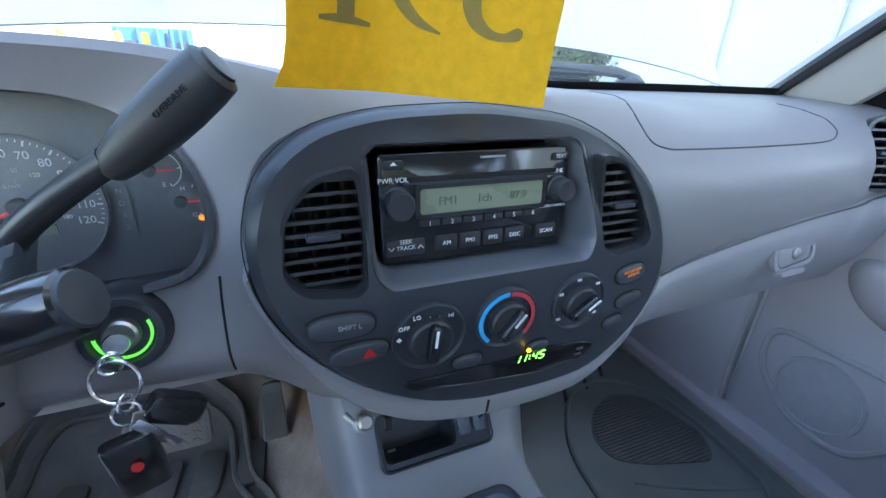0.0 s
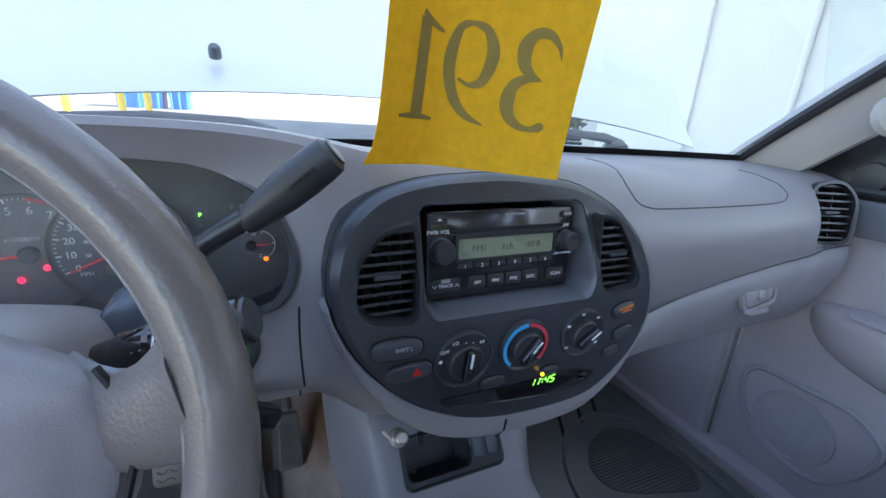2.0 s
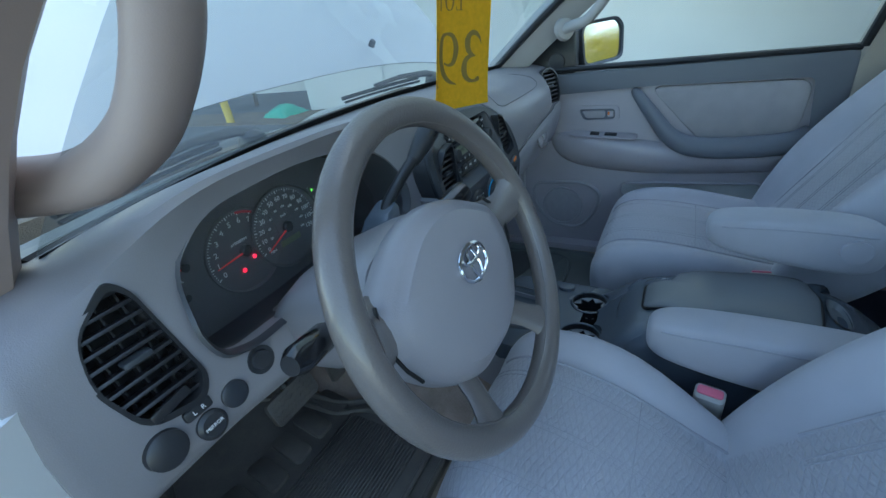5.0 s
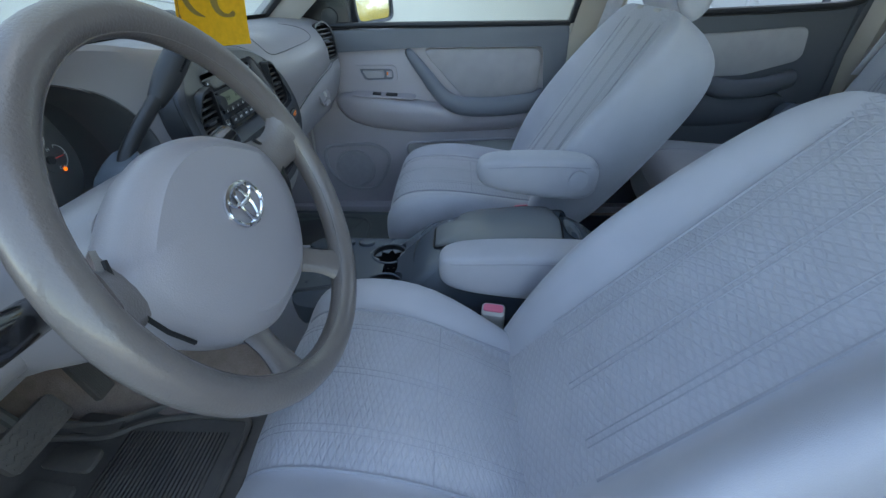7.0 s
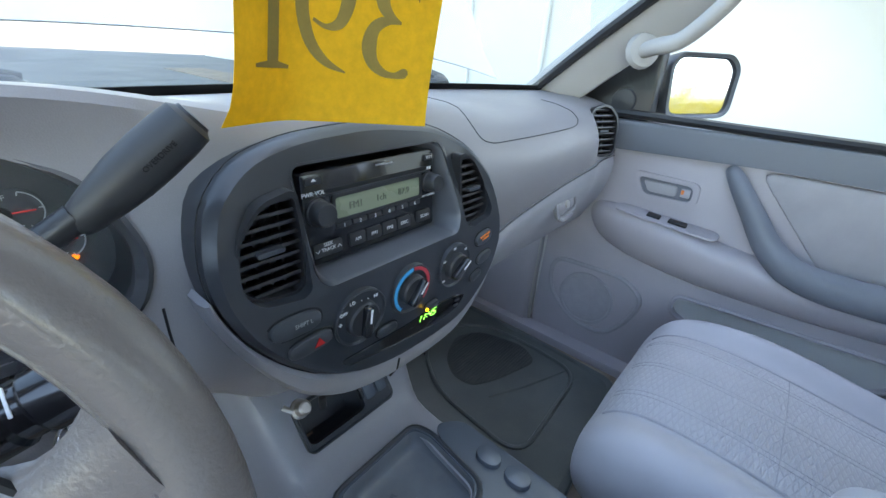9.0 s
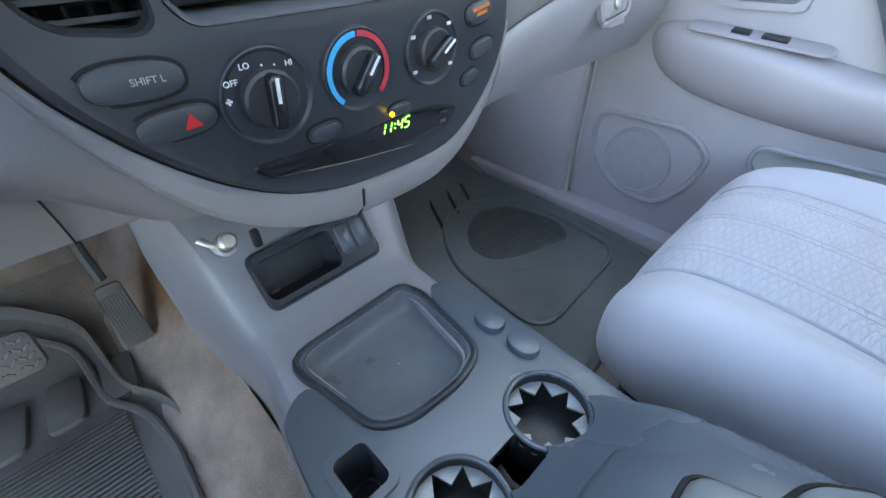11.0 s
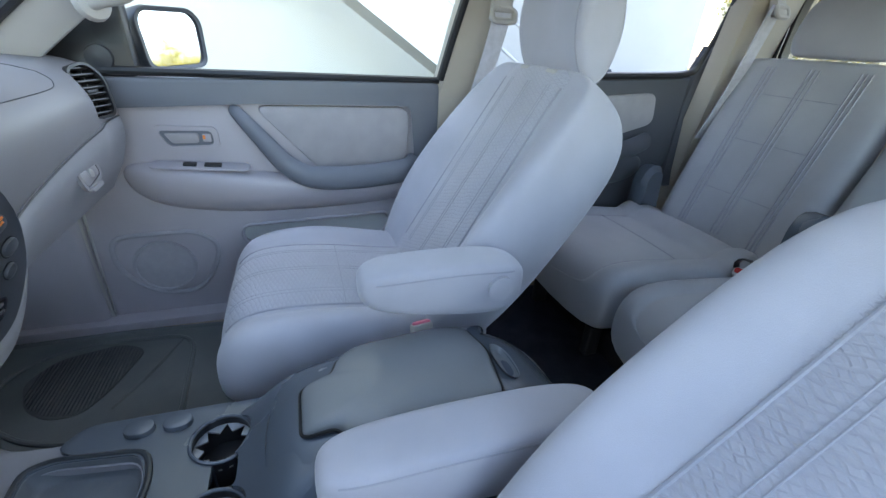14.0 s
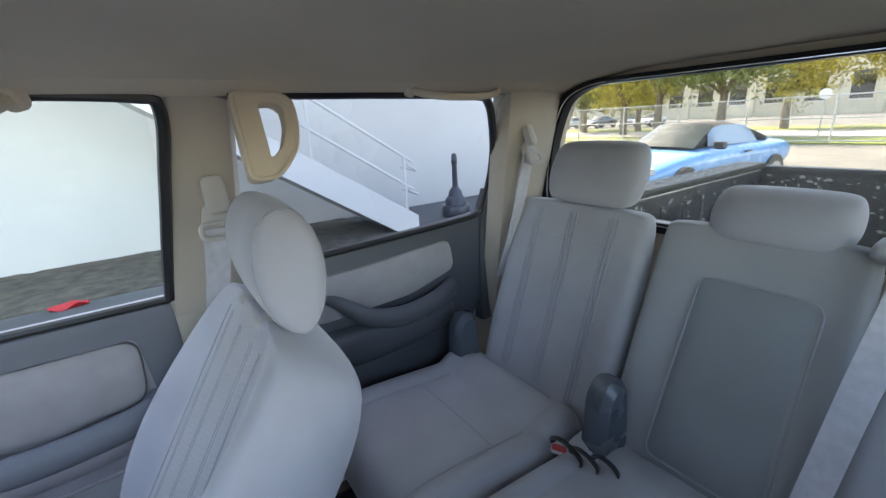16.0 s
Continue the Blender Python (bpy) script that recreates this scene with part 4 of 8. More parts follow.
part("disc_slot", prism(rrect(0.150, 0.0045, 0.002), 0, 0.002, RM @ Matrix.Translation((0.006, 0.027, 0)), 0.001), M_DARK, radio)
part("slot_lip", prism(rrect(0.158, 0.0018, 0.0008), 0, 0.003, RM @ Matrix.Translation((0.006, 0.0235, 0)), 0.0006), M_BEZEL, radio)
for x, y, r in ((-0.080, 0.008, 0.0130), (0.084, 0.009, 0.0115)):
    k = part("knob", lathe([(r * 1.12, 0), (r * 1.1, 0.004), (r, 0.005), (r * 0.97, 0.016), (r * 0.85, 0.0185), (0, 0.018)], RM @ Matrix.Translation((x, y, 0)), 32), M_KNOB, radio)
words("lettering", "PWR·VOL", 0.0062, RM @ Matrix.Translation((-0.082, 0.027, 0.0005)), M_WHITE, radio)
words("lettering", "TUNE", 0.0055, RM @ Matrix.Translation((0.083, 0.026, 0.0005)), M_WHITE, radio)
words("lettering", "TEXT", 0.005, RM @ Matrix.Translation((0.085, 0.040, 0.002)), M_WHITE, radio)
words("lettering", "AUDIO CONTROL", 0.0036, RM @ Matrix.Translation((0.082, -0.0085, 0.0005)), M_WHITE, radio)
part("maker_mark", box((0.026, 0.002, 0.0006), RM @ Matrix.Translation((0.012, 0.043, 0.0005)), 0.0002), M_WIRE, radio)
part("button", prism(rrect(0.018, 0.007, 0.002), 0, 0.002, RM @ Matrix.Translation((0.085, 0.040, 0)), 0.0008), M_BLACK, radio)
part("eject_button", prism(rrect(0.018, 0.0075, 0.002), 0, 0.003, RM @ Matrix.Translation((-0.082, 0.040, 0)), 0.001), M_BLACK, radio)
part("eject_mark", prism([(-0.003, 0), (0.003, 0), (0, 0.003)], 0.003, 0.0034, RM @ Matrix.Translation((-0.082, 0.040, 0))), M_WHITE, radio)
for i in range(6):
    b = part("preset_button", prism(rrect(0.0195, 0.006, 0.0008), 0, 0.0025, RM @ Matrix.Translation((-0.050 + 0.0215 * i, -0.0125, 0)), 0.0008), M_BLACK, radio)
    words("numeral", str(i + 1), 0.0062, RM @ Matrix.Translation((-0.050 + 0.0215 * i, -0.013, 0.0027)), M_WHITE, b)
for t, x, w in (("SEEK\nTRACK", -0.073, 0.036), ("AM", -0.034, 0.022), ("FM1", -0.010, 0.022), ("FM2", 0.014, 0.022), ("DISC", 0.038, 0.022), ("SCAN", 0.074, 0.024)):
    b = part("button", prism(rrect(w, 0.0145, 0.002), 0, 0.003, RM @ Matrix.Translation((x, -0.033, 0)), 0.001), M_BLACK, radio)
    words("lettering", t, 0.0058 if w < 0.03 else 0.0055, RM @ Matrix.Translation((x, -0.033 + (0.0028 if "\n" in t else 0), 0.0032)), M_WHITE, b)
    if "\n" in t:
        for sx, sy in ((-1, -1), (1, 1)):
            part("arrow", tube([RM @ Vector((x + sx * 0.0135 - 0.0025, -0.033 - sy * 0.0015, 0.0034)), RM @ Vector((x + sx * 0.0135, -0.033 + sy * 0.0015, 0.0034)), RM @ Vector((x + sx * 0.0135 + 0.0025, -0.033 - sy * 0.0015, 0.0034))], 0.0005, 5), M_WHITE, b)

# heater controls


def dial(x, z, r, ang, name, ring=None, texts=()):
    m = bez_m(x, z)
    d = part(name, lathe([(r * 1.02, -0.004), (r, 0.002), (r * 0.96, 0.003), (r * 0.9, 0.0015), (0, 0.001)], m, 40), M_BEZEL, fascia, "black rotary heater control")
    k = part("knob", lathe([(r * 0.62, 0.001), (r * 0.60, 0.008), (r * 0.54, 0.010), (0, 0.010)], m, 32), M_KNOB, d)
    part("dial_edge", tube([m @ Vector((r * 0.985 * math.cos(a), r * 0.985 * math.sin(a), 0.0028)) for a in (2 * math.pi * i / 40 for i in range(40))], 0.0007, 6, closed=True), M_BTN, d)
    mm = m @ Matrix.Rotation(radians(ang), 4, "Z")
    part("grip", box((r * 0.30, r * 1.12, 0.013), mm @ Matrix.Translation((0, 0, 0.0115)), 0.004), M_GLOSS, d)
    part("pointer", box((r * 0.07, r * 0.5, 0.0008), mm @ Matrix.Translation((0, r * 0.26, 0.0184)), 0.0002), M_WHITE, d)
    if ring:
        part("cold_band", arc(r * 0.80, r * 0.93, 92, 230, 0.001, m @ Matrix.Translation((0, 0, 0.003))), M_BLUE, d)
        part("warm_band", arc(r * 0.80, r * 0.93, -45, 88, 0.001, m @ Matrix.Translation((0, 0, 0.003))), M_REDP, d)
    for t, a, rr, sz in texts:
        words("lettering", t, sz, m @ Matrix.Translation((rr * math.cos(radians(a)), rr * math.sin(radians(a)), 0.0035)), M_WHITE, d)
    return d


dial(-0.067, 0.487, 0.0345, -4, "fan_dial", texts=(("OFF", 148, 0.029, 0.0058), ("LO", 118, 0.0275, 0.0058), (".", 92, 0.026, 0.012), (".", 72, 0.026, 0.012), ("HI", 48, 0.028, 0.0058), ("✤", 172, 0.029, 0.006)))
dial(0.011, 0.490, 0.0325, -38, "temperature_dial", True)
mode = dial(0.094, 0.492, 0.0315, -55, "mode_dial")
for a in (150, 100, 45, -35, 215):
    part("mode_mark", box((0.005, 0.003, 0.0006), bez_m(0.094, 0.492) @ Matrix.Translation((0.0275 * math.cos(radians(a)), 0.0275 * math.sin(radians(a)), 0.003)), 0.0005), M_WHITE, mode)


def oval_button(x, z, w, h, rot, name, txt=None, mark=None):
    m = bez_m(x, z) @ Matrix.Rotation(radians(rot), 4, "Z")
    b = part(name, prism(oval(w, h, 28, 2.6), -0.002, 0.005, m, 0.003), M_BTN, fascia, "slate oval push button")
    part("groove", ring_strip(oval(w * 1.10, h * 1.2, 28, 2.6), oval(w * 1.0, h * 1.0, 28, 2.6), -0.002, 0.0008, m), M_DARK, b)
    if txt:
        words("lettering", txt, 0.0058, m @ Matrix.Translation((w * 0.12, 0, 0.0052)), M_WIRE, b)
    if mark:
        part("warning_triangle", prism([(-0.006, -0.0045), (0.006, -0.0045), (0, 0.0055)], 0.005, 0.0056, m @ Matrix.Translation((w * 0.16, 0, 0))), mark, b)
    return b


oval_button(-0.143, 0.514, 0.054, 0.022, -2, "shift_button", "SHIFT L")
oval_button(-0.130, 0.486, 0.050, 0.020, 2, "hazard_button", None, M_RED)
oval_button(-0.027, 0.449, 0.031, 0.015, 2, "air_button")
oval_button(0.053, 0.447, 0.024, 0.012, 4, "cooling_button")
part("indicator", lathe([(0.0022, 0.004), (0.0022, 0.006), (0, 0.006)], bez_m(0.041, 0.446), 10), glowing("amber_indicator", (1.0, 0.6, 0.02), 0.5), fascia)
oval_button(0.158, 0.514, 0.036, 0.019, 10, "airbag_lamp")
words("lettering", "PASSENGER\nAIRBAG", 0.0045, bez_m(0.158, 0.516) @ Matrix.Rotation(radians(10), 4, "Z") @ Matrix.Translation((0, 0, 0.0056)), M_ORANGE, fascia)
oval_button(0.163, 0.482, 0.032, 0.017, 12, "defrost_button")
oval_button(0.148, 0.456, 0.024, 0.014, 18, "defrost_button")
PKC = Vector((0.020, 0.423))


def on_fascia(x, z, off):
    return Vector((x, bez_y(z) - off, z))


part("clock_window", loft([[on_fascia(x, z, off) for x, z in shrink(POCKET, k, PKC)] for k, off in ((1.04, 0.0004), (1.02, 0.0016), (0.99, 0.0018), (0.95, 0.0012), (0.6, 0.0012), (0.3, 0.0012), (0.03, 0.0012))], caps=False), M_GLOSS, fascia, "glossy black clock window")
# seven-segment clock digits, leaning
SEGMENTS = {"1": "bc", "4": "fgbc", "5": "afgcd"}
SEG_ENDS = {"a": (0, 2, 1, 2), "b": (1, 2, 1, 1), "c": (1, 1, 1, 0), "d": (0, 0, 1, 0), "e": (0, 0, 0, 1), "f": (0, 1, 0, 2), "g": (0, 1, 1, 1)}
for digit, x0 in (("1", 0.0290), ("1", 0.0365), ("4", 0.0500), ("5", 0.0590)):
    bm = bmesh.new()
    for seg in SEGMENTS[digit]:
        ax_, ay_, bx_, by_ = SEG_ENDS[seg]
        a_, b_ = ((x0 + 0.0058 * p + 0.0009 * q, 0.4255 + 0.0054 * q) for p, q in ((ax_, ay_), (bx_, by_)))
        tube([on_fascia(*a_, 0.0018).lerp(on_fascia(*b_, 0.0018), t) for t in (0.14, 0.86)], 0.00046, 5, bm)
    part("clock_digit", bm, M_GREEN, fascia, "green lit clock digit")
for q in (0.6, 1.4):
    part("clock_colon", lathe([(0.0007, 0), (0.0007, 0.0006), (0, 0.0007)], basis(on_fascia(0.0476, 0.4255 + 0.0054 * q, 0.0014), (1, 0, 0), (0, 0, 1)), 8), M_GREEN, fascia)
for dz in (0.004, -0.005):
    part("clock_button", box((0.009, 0.0035, 0.002), bez_m(0.112, 0.423 + dz, 0.003), 0.001), M_BTN, fascia)
part("seam", tube([Vector((x, bez_y(z) + 0.008, z)) for x, z in shrink(BEZ, 1.028, bc)], 0.0005, 6, closed=True), M_DARK, fascia)
# collar that carries the fascia below and beside
low = [p for p in shrink(BEZ, 1.03, bc)]
start = min(range(len(low)), key=lambda k: abs(low[k][0] - 0.20) + abs(low[k][1] - 0.50))
order = [low[(start + k) % len(low)] for k in range(len(low))]
order = order[: next(k for k, p in enumerate(order) if p[0] < -0.19 and p[1] > 0.56)]
rings = []
for x, z in order:
    w = lerp([(0.36, 1.0), (0.44, 0.8), (0.50, 0.35), (0.57, 0.05)], z)
    y = bez_y(z)
    rings.append([Vector((x * (1 + a * 0.03), y + b, z - c * w)) for a, b, c in ((0, 0.045, 0.0), (0, 0.006, 0.0), (0.3, 0.004, 0.008), (0.6, 0.010, 0.034), (0.8, 0.022, 0.048), (0.8, 0.075, 0.052))])
part("collar", loft(rings), M_DASHLO, dash, "lighter grey collar under the fascia")
part("collar_seam", tube([(0.012, bez_y(0.37) + 0.002, 0.370), (0.014, bez_y(0.36) + 0.005, 0.350), (0.012, bez_y(0.35) + 0.018, 0.328)], 0.0015, 6), M_DARK, dash)

# glovebox, a lighter panel with its latch


def glove(u, v):
    x = 0.225 + 0.485 * u
    top = 0.475 + 0.075 * (1 - (1 - u) ** 2.2)
    z = 0.384 + (top - 0.384) * v
    return Vector((x, face_y(x, z) - 0.014 - 0.006 * math.sin(math.pi * v) + 0.012 * (1 - v) ** 6 + 0.010 * v ** 10, z))


glovebox = part("glovebox", slab(glove, 26, 14, (0, 0.03, 0)), M_DASHLO, dash, "lighter grey glovebox lid")
part("lid_gap", tube([glove(i / 24, 1.0) + Vector((0, -0.0015, 0.001)) for i in range(25)], 0.0016, 6), M_BEZEL, glovebox)
GM = basis((0.474, face_y(0.474, 0.485) - 0.021, 0.485), (1, 0, 0), (0, 0.25, 1))
handle = part("glovebox_handle", ring_strip(rrect(0.088, 0.044, 0.016), rrect(0.074, 0.032, 0.012), -0.004, 0.003, GM @ Matrix.Rotation(radians(8), 4, "Z")), M_DASH, glovebox)
part("latch", prism(rrect(0.070, 0.029, 0.011), -0.004, 0.003, GM @ Matrix.Rotation(radians(8), 4, "Z"), 0.003), M_DASH, handle)
part("lock", lathe([(0.008, 0.003), (0.008, 0.006), (0.005, 0.007), (0.0, 0.006)], GM, 16), M_STEEL, handle)
part("pull_lip", box((0.05, 0.008, 0.012), GM @ Matrix.Translation((-0.012, -0.024, 0.004)), 0.003), M_DASH, handle)
# airbag lid seam along the passenger side
seam_on(body, [(0.225, 0.16, 0.675), (0.205, 0.10, 0.672), (0.190, 0.05, 0.662), (0.196, 0.01, 0.648), (0.216, 0.0, 0.640), (0.255, 0.0, 0.636), (0.38, 0.0, 0.634), (0.49, 0.0, 0.636), (0.525, 0.005, 0.643), (0.537, 0.02, 0.655), (0.530, 0.05, 0.668), (0.52, 0.09, 0.675)], (0, 0.75, -0.66), 0.0010, M_BEZEL, dash, "airbag_seam", 5)
vent(SV, "air_vent", 0.0, dash, 8, 2, m=SVM)
# switches at the driver's end
SWM = lambda x, z: basis((x, face_y(x, z) - 0.001, z), (1, 0, 0), (0, 0.25, 1))
k = part("dimmer_knob", lathe([(0.020, 0), (0.019, 0.008), (0.016, 0.010), (0, 0.010)], SWM(-0.728, 0.512), 24), M_KNOB, dash)
part("mirror_switch", lathe([(0.016, 0), (0.016, 0.005), (0.012, 0.008), (0, 0.008)], SWM(-0.684, 0.498), 24), M_KNOB, dash)
part("mirror_selector", box((0.030, 0.012, 0.008), SWM(-0.688, 0.524), 0.003), M_KNOB, dash)
words("lettering", "L   R", 0.007, SWM(-0.688, 0.524) @ Matrix.Translation((0, 0, 0.0045)), M_WHITE, dash)
words("lettering", "MIRROR", 0.0055, SWM(-0.684, 0.498) @ Matrix.Translation((0, 0.0, 0.0085)), M_WHITE, dash)
part("switch_blank", lathe([(0.015, 0), (0.015, 0.004), (0.013, 0.005), (0, 0.005)], SWM(-0.650, 0.508), 24), M_BEZEL, dash)
part("socket_plug", lathe([(0.017, 0), (0.017, 0.004), (0.012, 0.003), (0.011, 0.006), (0, 0.006)], SWM(-0.605, 0.516), 24), M_KNOB, dash)
part("card_slot", box((0.040, 0.010, 0.006), SWM(-0.705, 0.549) @ Matrix.Rotation(radians(8), 4, "Z"), 0.002), M_BLACK, dash)
# knee panel seam and lower edge
seam_on(body, [(-0.229, 0.0, 0.548), (-0.2305, 0.0, 0.521), (-0.2305, 0.0, 0.49), (-0.229, 0.0, 0.465)], (0, 1, 0), 0.0011, M_DARK, dash, "panel_seam")
part("knee_panel", slab(lambda u, v: Vector((-0.74 + 0.578 * u, 0.038 + 0.150 * v, 0.447 - 0.045 * v - 0.085 * v ** 2)), 10, 8, (0, 0.008, 0.010)), M_DASHLO, dash, "pale grey knee panel under the dashboard")
part("panel_seam", tube([(-0.223, 0.036 + 0.150 * v, 0.446 - 0.045 * v - 0.085 * v ** 2) for v in (0.0, 0.25, 0.5, 0.75, 1.0)], 0.0012, 6), M_DARK, dash)

# ---- front seats ----


def front_seat(name, label, at, arm_side, lean, arm_drop=0.0, slim=1.0, rise=0.0, reach=0.0, deep=0.0, tail=0.0, sink=0.0):
    seat = thing(name, label, "seat", at=at)
    # cushion: rings across the seat from front to back
    rings = []
    for y, w, zt, zb, bol in ((0.012, 0.36, 0.20, 0.155, 0), (0.0, 0.42, 0.245, 0.115, 0.0), (-0.03, 0.455, 0.288, 0.085, 0.004), (-0.10, 0.475, 0.300, 0.075, 0.014), (-0.22, 0.485, 0.293, 0.08, 0.026), (-0.36, 0.472, 0.268, 0.09, 0.020), (-0.50, 0.455, 0.258, 0.10, 0.016), (-0.54, 0.43, 0.245, 0.12, 0.012)):
        fall = sink * max(0, -y - 0.2) / 0.3
        zt, zb, h = zt - fall, zb - fall * 0.5, w / 2 - 0.60 * fall
        rings.append([Vector((x, y, z + rise * (y + 0.25))) for x, z in ((-h, (zt + zb) / 2), (-h * 0.97, zt + bol * 0.7), (-h * 0.76, zt + bol), (-h * 0.61, zt - 0.013), (-h * 0.53, zt + 0.002), (0, zt + 0.006), (h * 0.53, zt + 0.002), (h * 0.61, zt - 0.013), (h * 0.76, zt + bol), (h * 0.97, zt + bol * 0.7), (h, (zt + zb) / 2), (h * 0.9, zb), (0, zb), (-h * 0.9, zb))])
    rings = [[v + Vector((0, 0, 0.16 * sink)) for v in r] for r in rings]
    cushion = part("cushion", loft(rings), M_FABRIC, seat, sub=2)
    dress(cushion, M_CUSHION, lambda c, n: abs(c.x) < 0.17 and n.z > 0.3)
    for x in (-0.136, -0.094, -0.084, -0.005, 0.005, 0.084, 0.094, 0.136):
        seam_on(cushion, [(x, y, 0.3) for y in (-0.40, -0.30, -0.2, -0.1, -0.04, -0.012)], (0, 0, -1), 0.0026 if abs(x) > 0.1 else 0.0008, M_SEAM, cushion)
    seam_on(cushion, [(x, -0.235, 0.3) for x in (-0.136, -0.05, 0.05, 0.136)], (0, 0, -1), 0.0009, M_SEAM, cushion)
    # backrest: reclined pad with bolsters
    rings = []
    d = Vector((0, -math.sin(radians(lean)), math.cos(radians(lean))))
    nrm = Vector((0, d.z, -d.y))
    for s, w, t, bol in ((-0.15, 0.37, 0.06, 0.0), (-0.10, 0.42, 0.11, 0.0), (-0.06, 0.45, 0.14, 0.01), (0.04, 0.475, 0.175, 0.035), (0.16, 0.485, 0.19, 0.05), (0.28, 0.482, 0.20, 0.04), (0.40, 0.472, 0.205, 0.022), (0.475, 0.44, 0.19, 0.008), (0.515, 0.38, 0.14, 0.0), (0.530, 0.29, 0.08, 0.0)):
        h = w / 2 * slim
        c = Vector((0, -0.405, 0.28)) + d * s
        rings.append([c + Vector((x, 0, 0)) + nrm * n for x, n in ((-h, -0.01), (-h * 0.96, bol), (-h * 0.78, bol), (-h * 0.60, -0.008), (-h * 0.50, 0.001), (0, 0.002), (h * 0.50, 0.001), (h * 0.60, -0.008), (h * 0.78, bol), (h * 0.96, bol), (h, -0.01), (h * 0.93, -t), (0, -t - 0.01), (-h * 0.93, -t))])
    back = part("backrest", loft(rings), M_FABRIC, seat, sub=2)
    dress(back, M_INSERT, lambda c, n: abs(c.x) < 0.17 and n.dot(nrm) > 0.5)
    for x in (-0.132, -0.092, -0.082, -0.005, 0.005, 0.082, 0.092, 0.132):
        seam_on(back, [Vector((x * (1 - 0.10 * v), -0.405, 0.28)) + d * (0.03 + 0.46 * v) + nrm * 0.05 for v in (0, 0.2, 0.4, 0.6, 0.8, 0.95, 1.0)], -nrm, 0.0024 if abs(x) > 0.1 else 0.0011, M_SEAM, back)
    # headrest on two steel posts
    hc = Vector((0, -0.405, 0.28)) + d * (0.618 - 0.52 * sink) + nrm * (-0.008 - 0.45 * sink)
    tip = radians(lean - 37 + 230 * sink)
    rings = []
    hd = Vector((0, -math.sin(tip), math.cos(tip)))
    hn = Vector((0, hd.z, -hd.y))
    # an egg in side view, with flat side panels sewn in
    hs = 1 - 1.4 * sink
    egg = [(hs * p, hs * q) for p, q in ((0.004 + 0.057 * math.cos(a) * (1 + 0.08 * math.sin(a)) - 0.004 * math.sin(a), 0.112 * math.sin(a)) for a in (2 * math.pi * i / 20 for i in range(20)))]
    for x, k in ((-0.128, 0.38), (-0.127, 0.66), (-0.119, 0.86), (-0.101, 0.965), (-0.05, 1.0), (0.05, 1.0), (0.101, 0.965), (0.119, 0.86), (0.127, 0.66), (0.128, 0.38)):
        rings.append([hc + Vector((x * hs, 0, 0)) + hn * (n * k) + hd * (s * k) for n, s in egg])
    hr = part("headrest", loft(rings), M_FABRIC, seat, sub=2)
    for x in (-0.1095, 0.1095):
        part("seam", tube([hc + Vector((x * hs, 0, 0)) + hn * (n * 0.905) + hd * (s * 0.905) for n, s in egg], 0.0016, 6, closed=True), M_SEAM, hr)
    for x in (-0.055, 0.055):
        part("post", tube([hc + hd * -0.08 + Vector((x, 0, 0)), hc + hd * -0.115 + Vector((x, 0, 0)), hc - d * 0.14 + nrm * -0.03 + Vector((x, 0, 0))], 0.006, 8), M_STEEL, hr)
        part("post_guide", hull(hc - d * 0.100 + Vector((x - 0.02, -0.022, -0.008)), hc - d * 0.100 + Vector((x + 0.02, 0.010, 0.008)), 0.005), M_PILLAR, hr)
    # folding armrest on the inboard side
    a = arm_side
    ax = a * 0.295
    rings = []
    for y, w, zt, zb in ((-0.238, 0.03, 0.413, 0.405), (-0.243, 0.06, 0.428, 0.390), (-0.265, 0.080, 0.438, 0.376), (-0.33, 0.086, 0.442, 0.362), (-0.42, 0.086, 0.442, 0.350), (-0.475, 0.084, 0.438, 0.347), (-0.508, 0.070, 0.428, 0.355), (-0.520, 0.04, 0.41, 0.375)):
        h = w / 2
        zb -= deep
        zm = (zt + zb) / 2
        rings.append([Vector((ax + x, y + reach * (y + 0.52) / 0.28 + tail * (y + 0.238) / 0.28, z - arm_drop)) for x, z in ((-h, zb + 0.026), (-h, zt - 0.022), (-h * 0.94, zt - 0.006), (-h * 0.6, zt), (h * 0.6, zt), (h * 0.94, zt - 0.006), (h, zt - 0.022), (h, zb + 0.026), (h * 0.85, zb + 0.004), (0, zb), (-h * 0.85, zb + 0.004))])
    arm = part("armrest", loft(rings), M_FABRIC, seat, "padded fabric armrest, folded down", sub=2)
    for sx in (-1, 1):
        seam_on(arm, [(ax + sx * 0.2, y, z - arm_drop) for y, z in ((-0.262 + reach, 0.420), (-0.34, 0.425), (-0.42, 0.425), (-0.49 - tail, 0.420))], (-sx, 0, 0), 0.0014, M_SEAM, arm)
    part("pivot_cover", lathe([(0.0, 0.004), (0.019, 0.003), (0.022, 0.0), (0.022, -0.01)], basis((ax + a * 0.0385, -0.465, 0.395 - arm_drop), (0, -a, 0), (0, 0, 1)), 20), M_FABRIC, arm)
    # frame, rails and plinth
    part("plinth", hull((-0.19, -0.50, -0.005), (0.19, -0.04, 0.11), 0.03), M_BLACK, seat)
    for x in (-0.17, 0.17):
        part("rail", hull((x - 0.02, -0.60, -0.03), (x + 0.02, 0.02, 0.01), 0.006), M_STEEL, seat)
    return seat


front_seat("front_seat", "light grey velour passenger bucket seat with ribbed centre and folded armrest", (0.402, -0.225, FLOOR + 0.02), -1, 30.5, -0.018, 1.05, deep=0.014)
front_seat("front_seat", "light grey velour driver's bucket seat with worn cushion", (-0.425, -0.155, FLOOR + 0.03), 1, 41.0, 0.091, 0.95, 0.10, 0.012, 0.030, 0.10, 0.11)

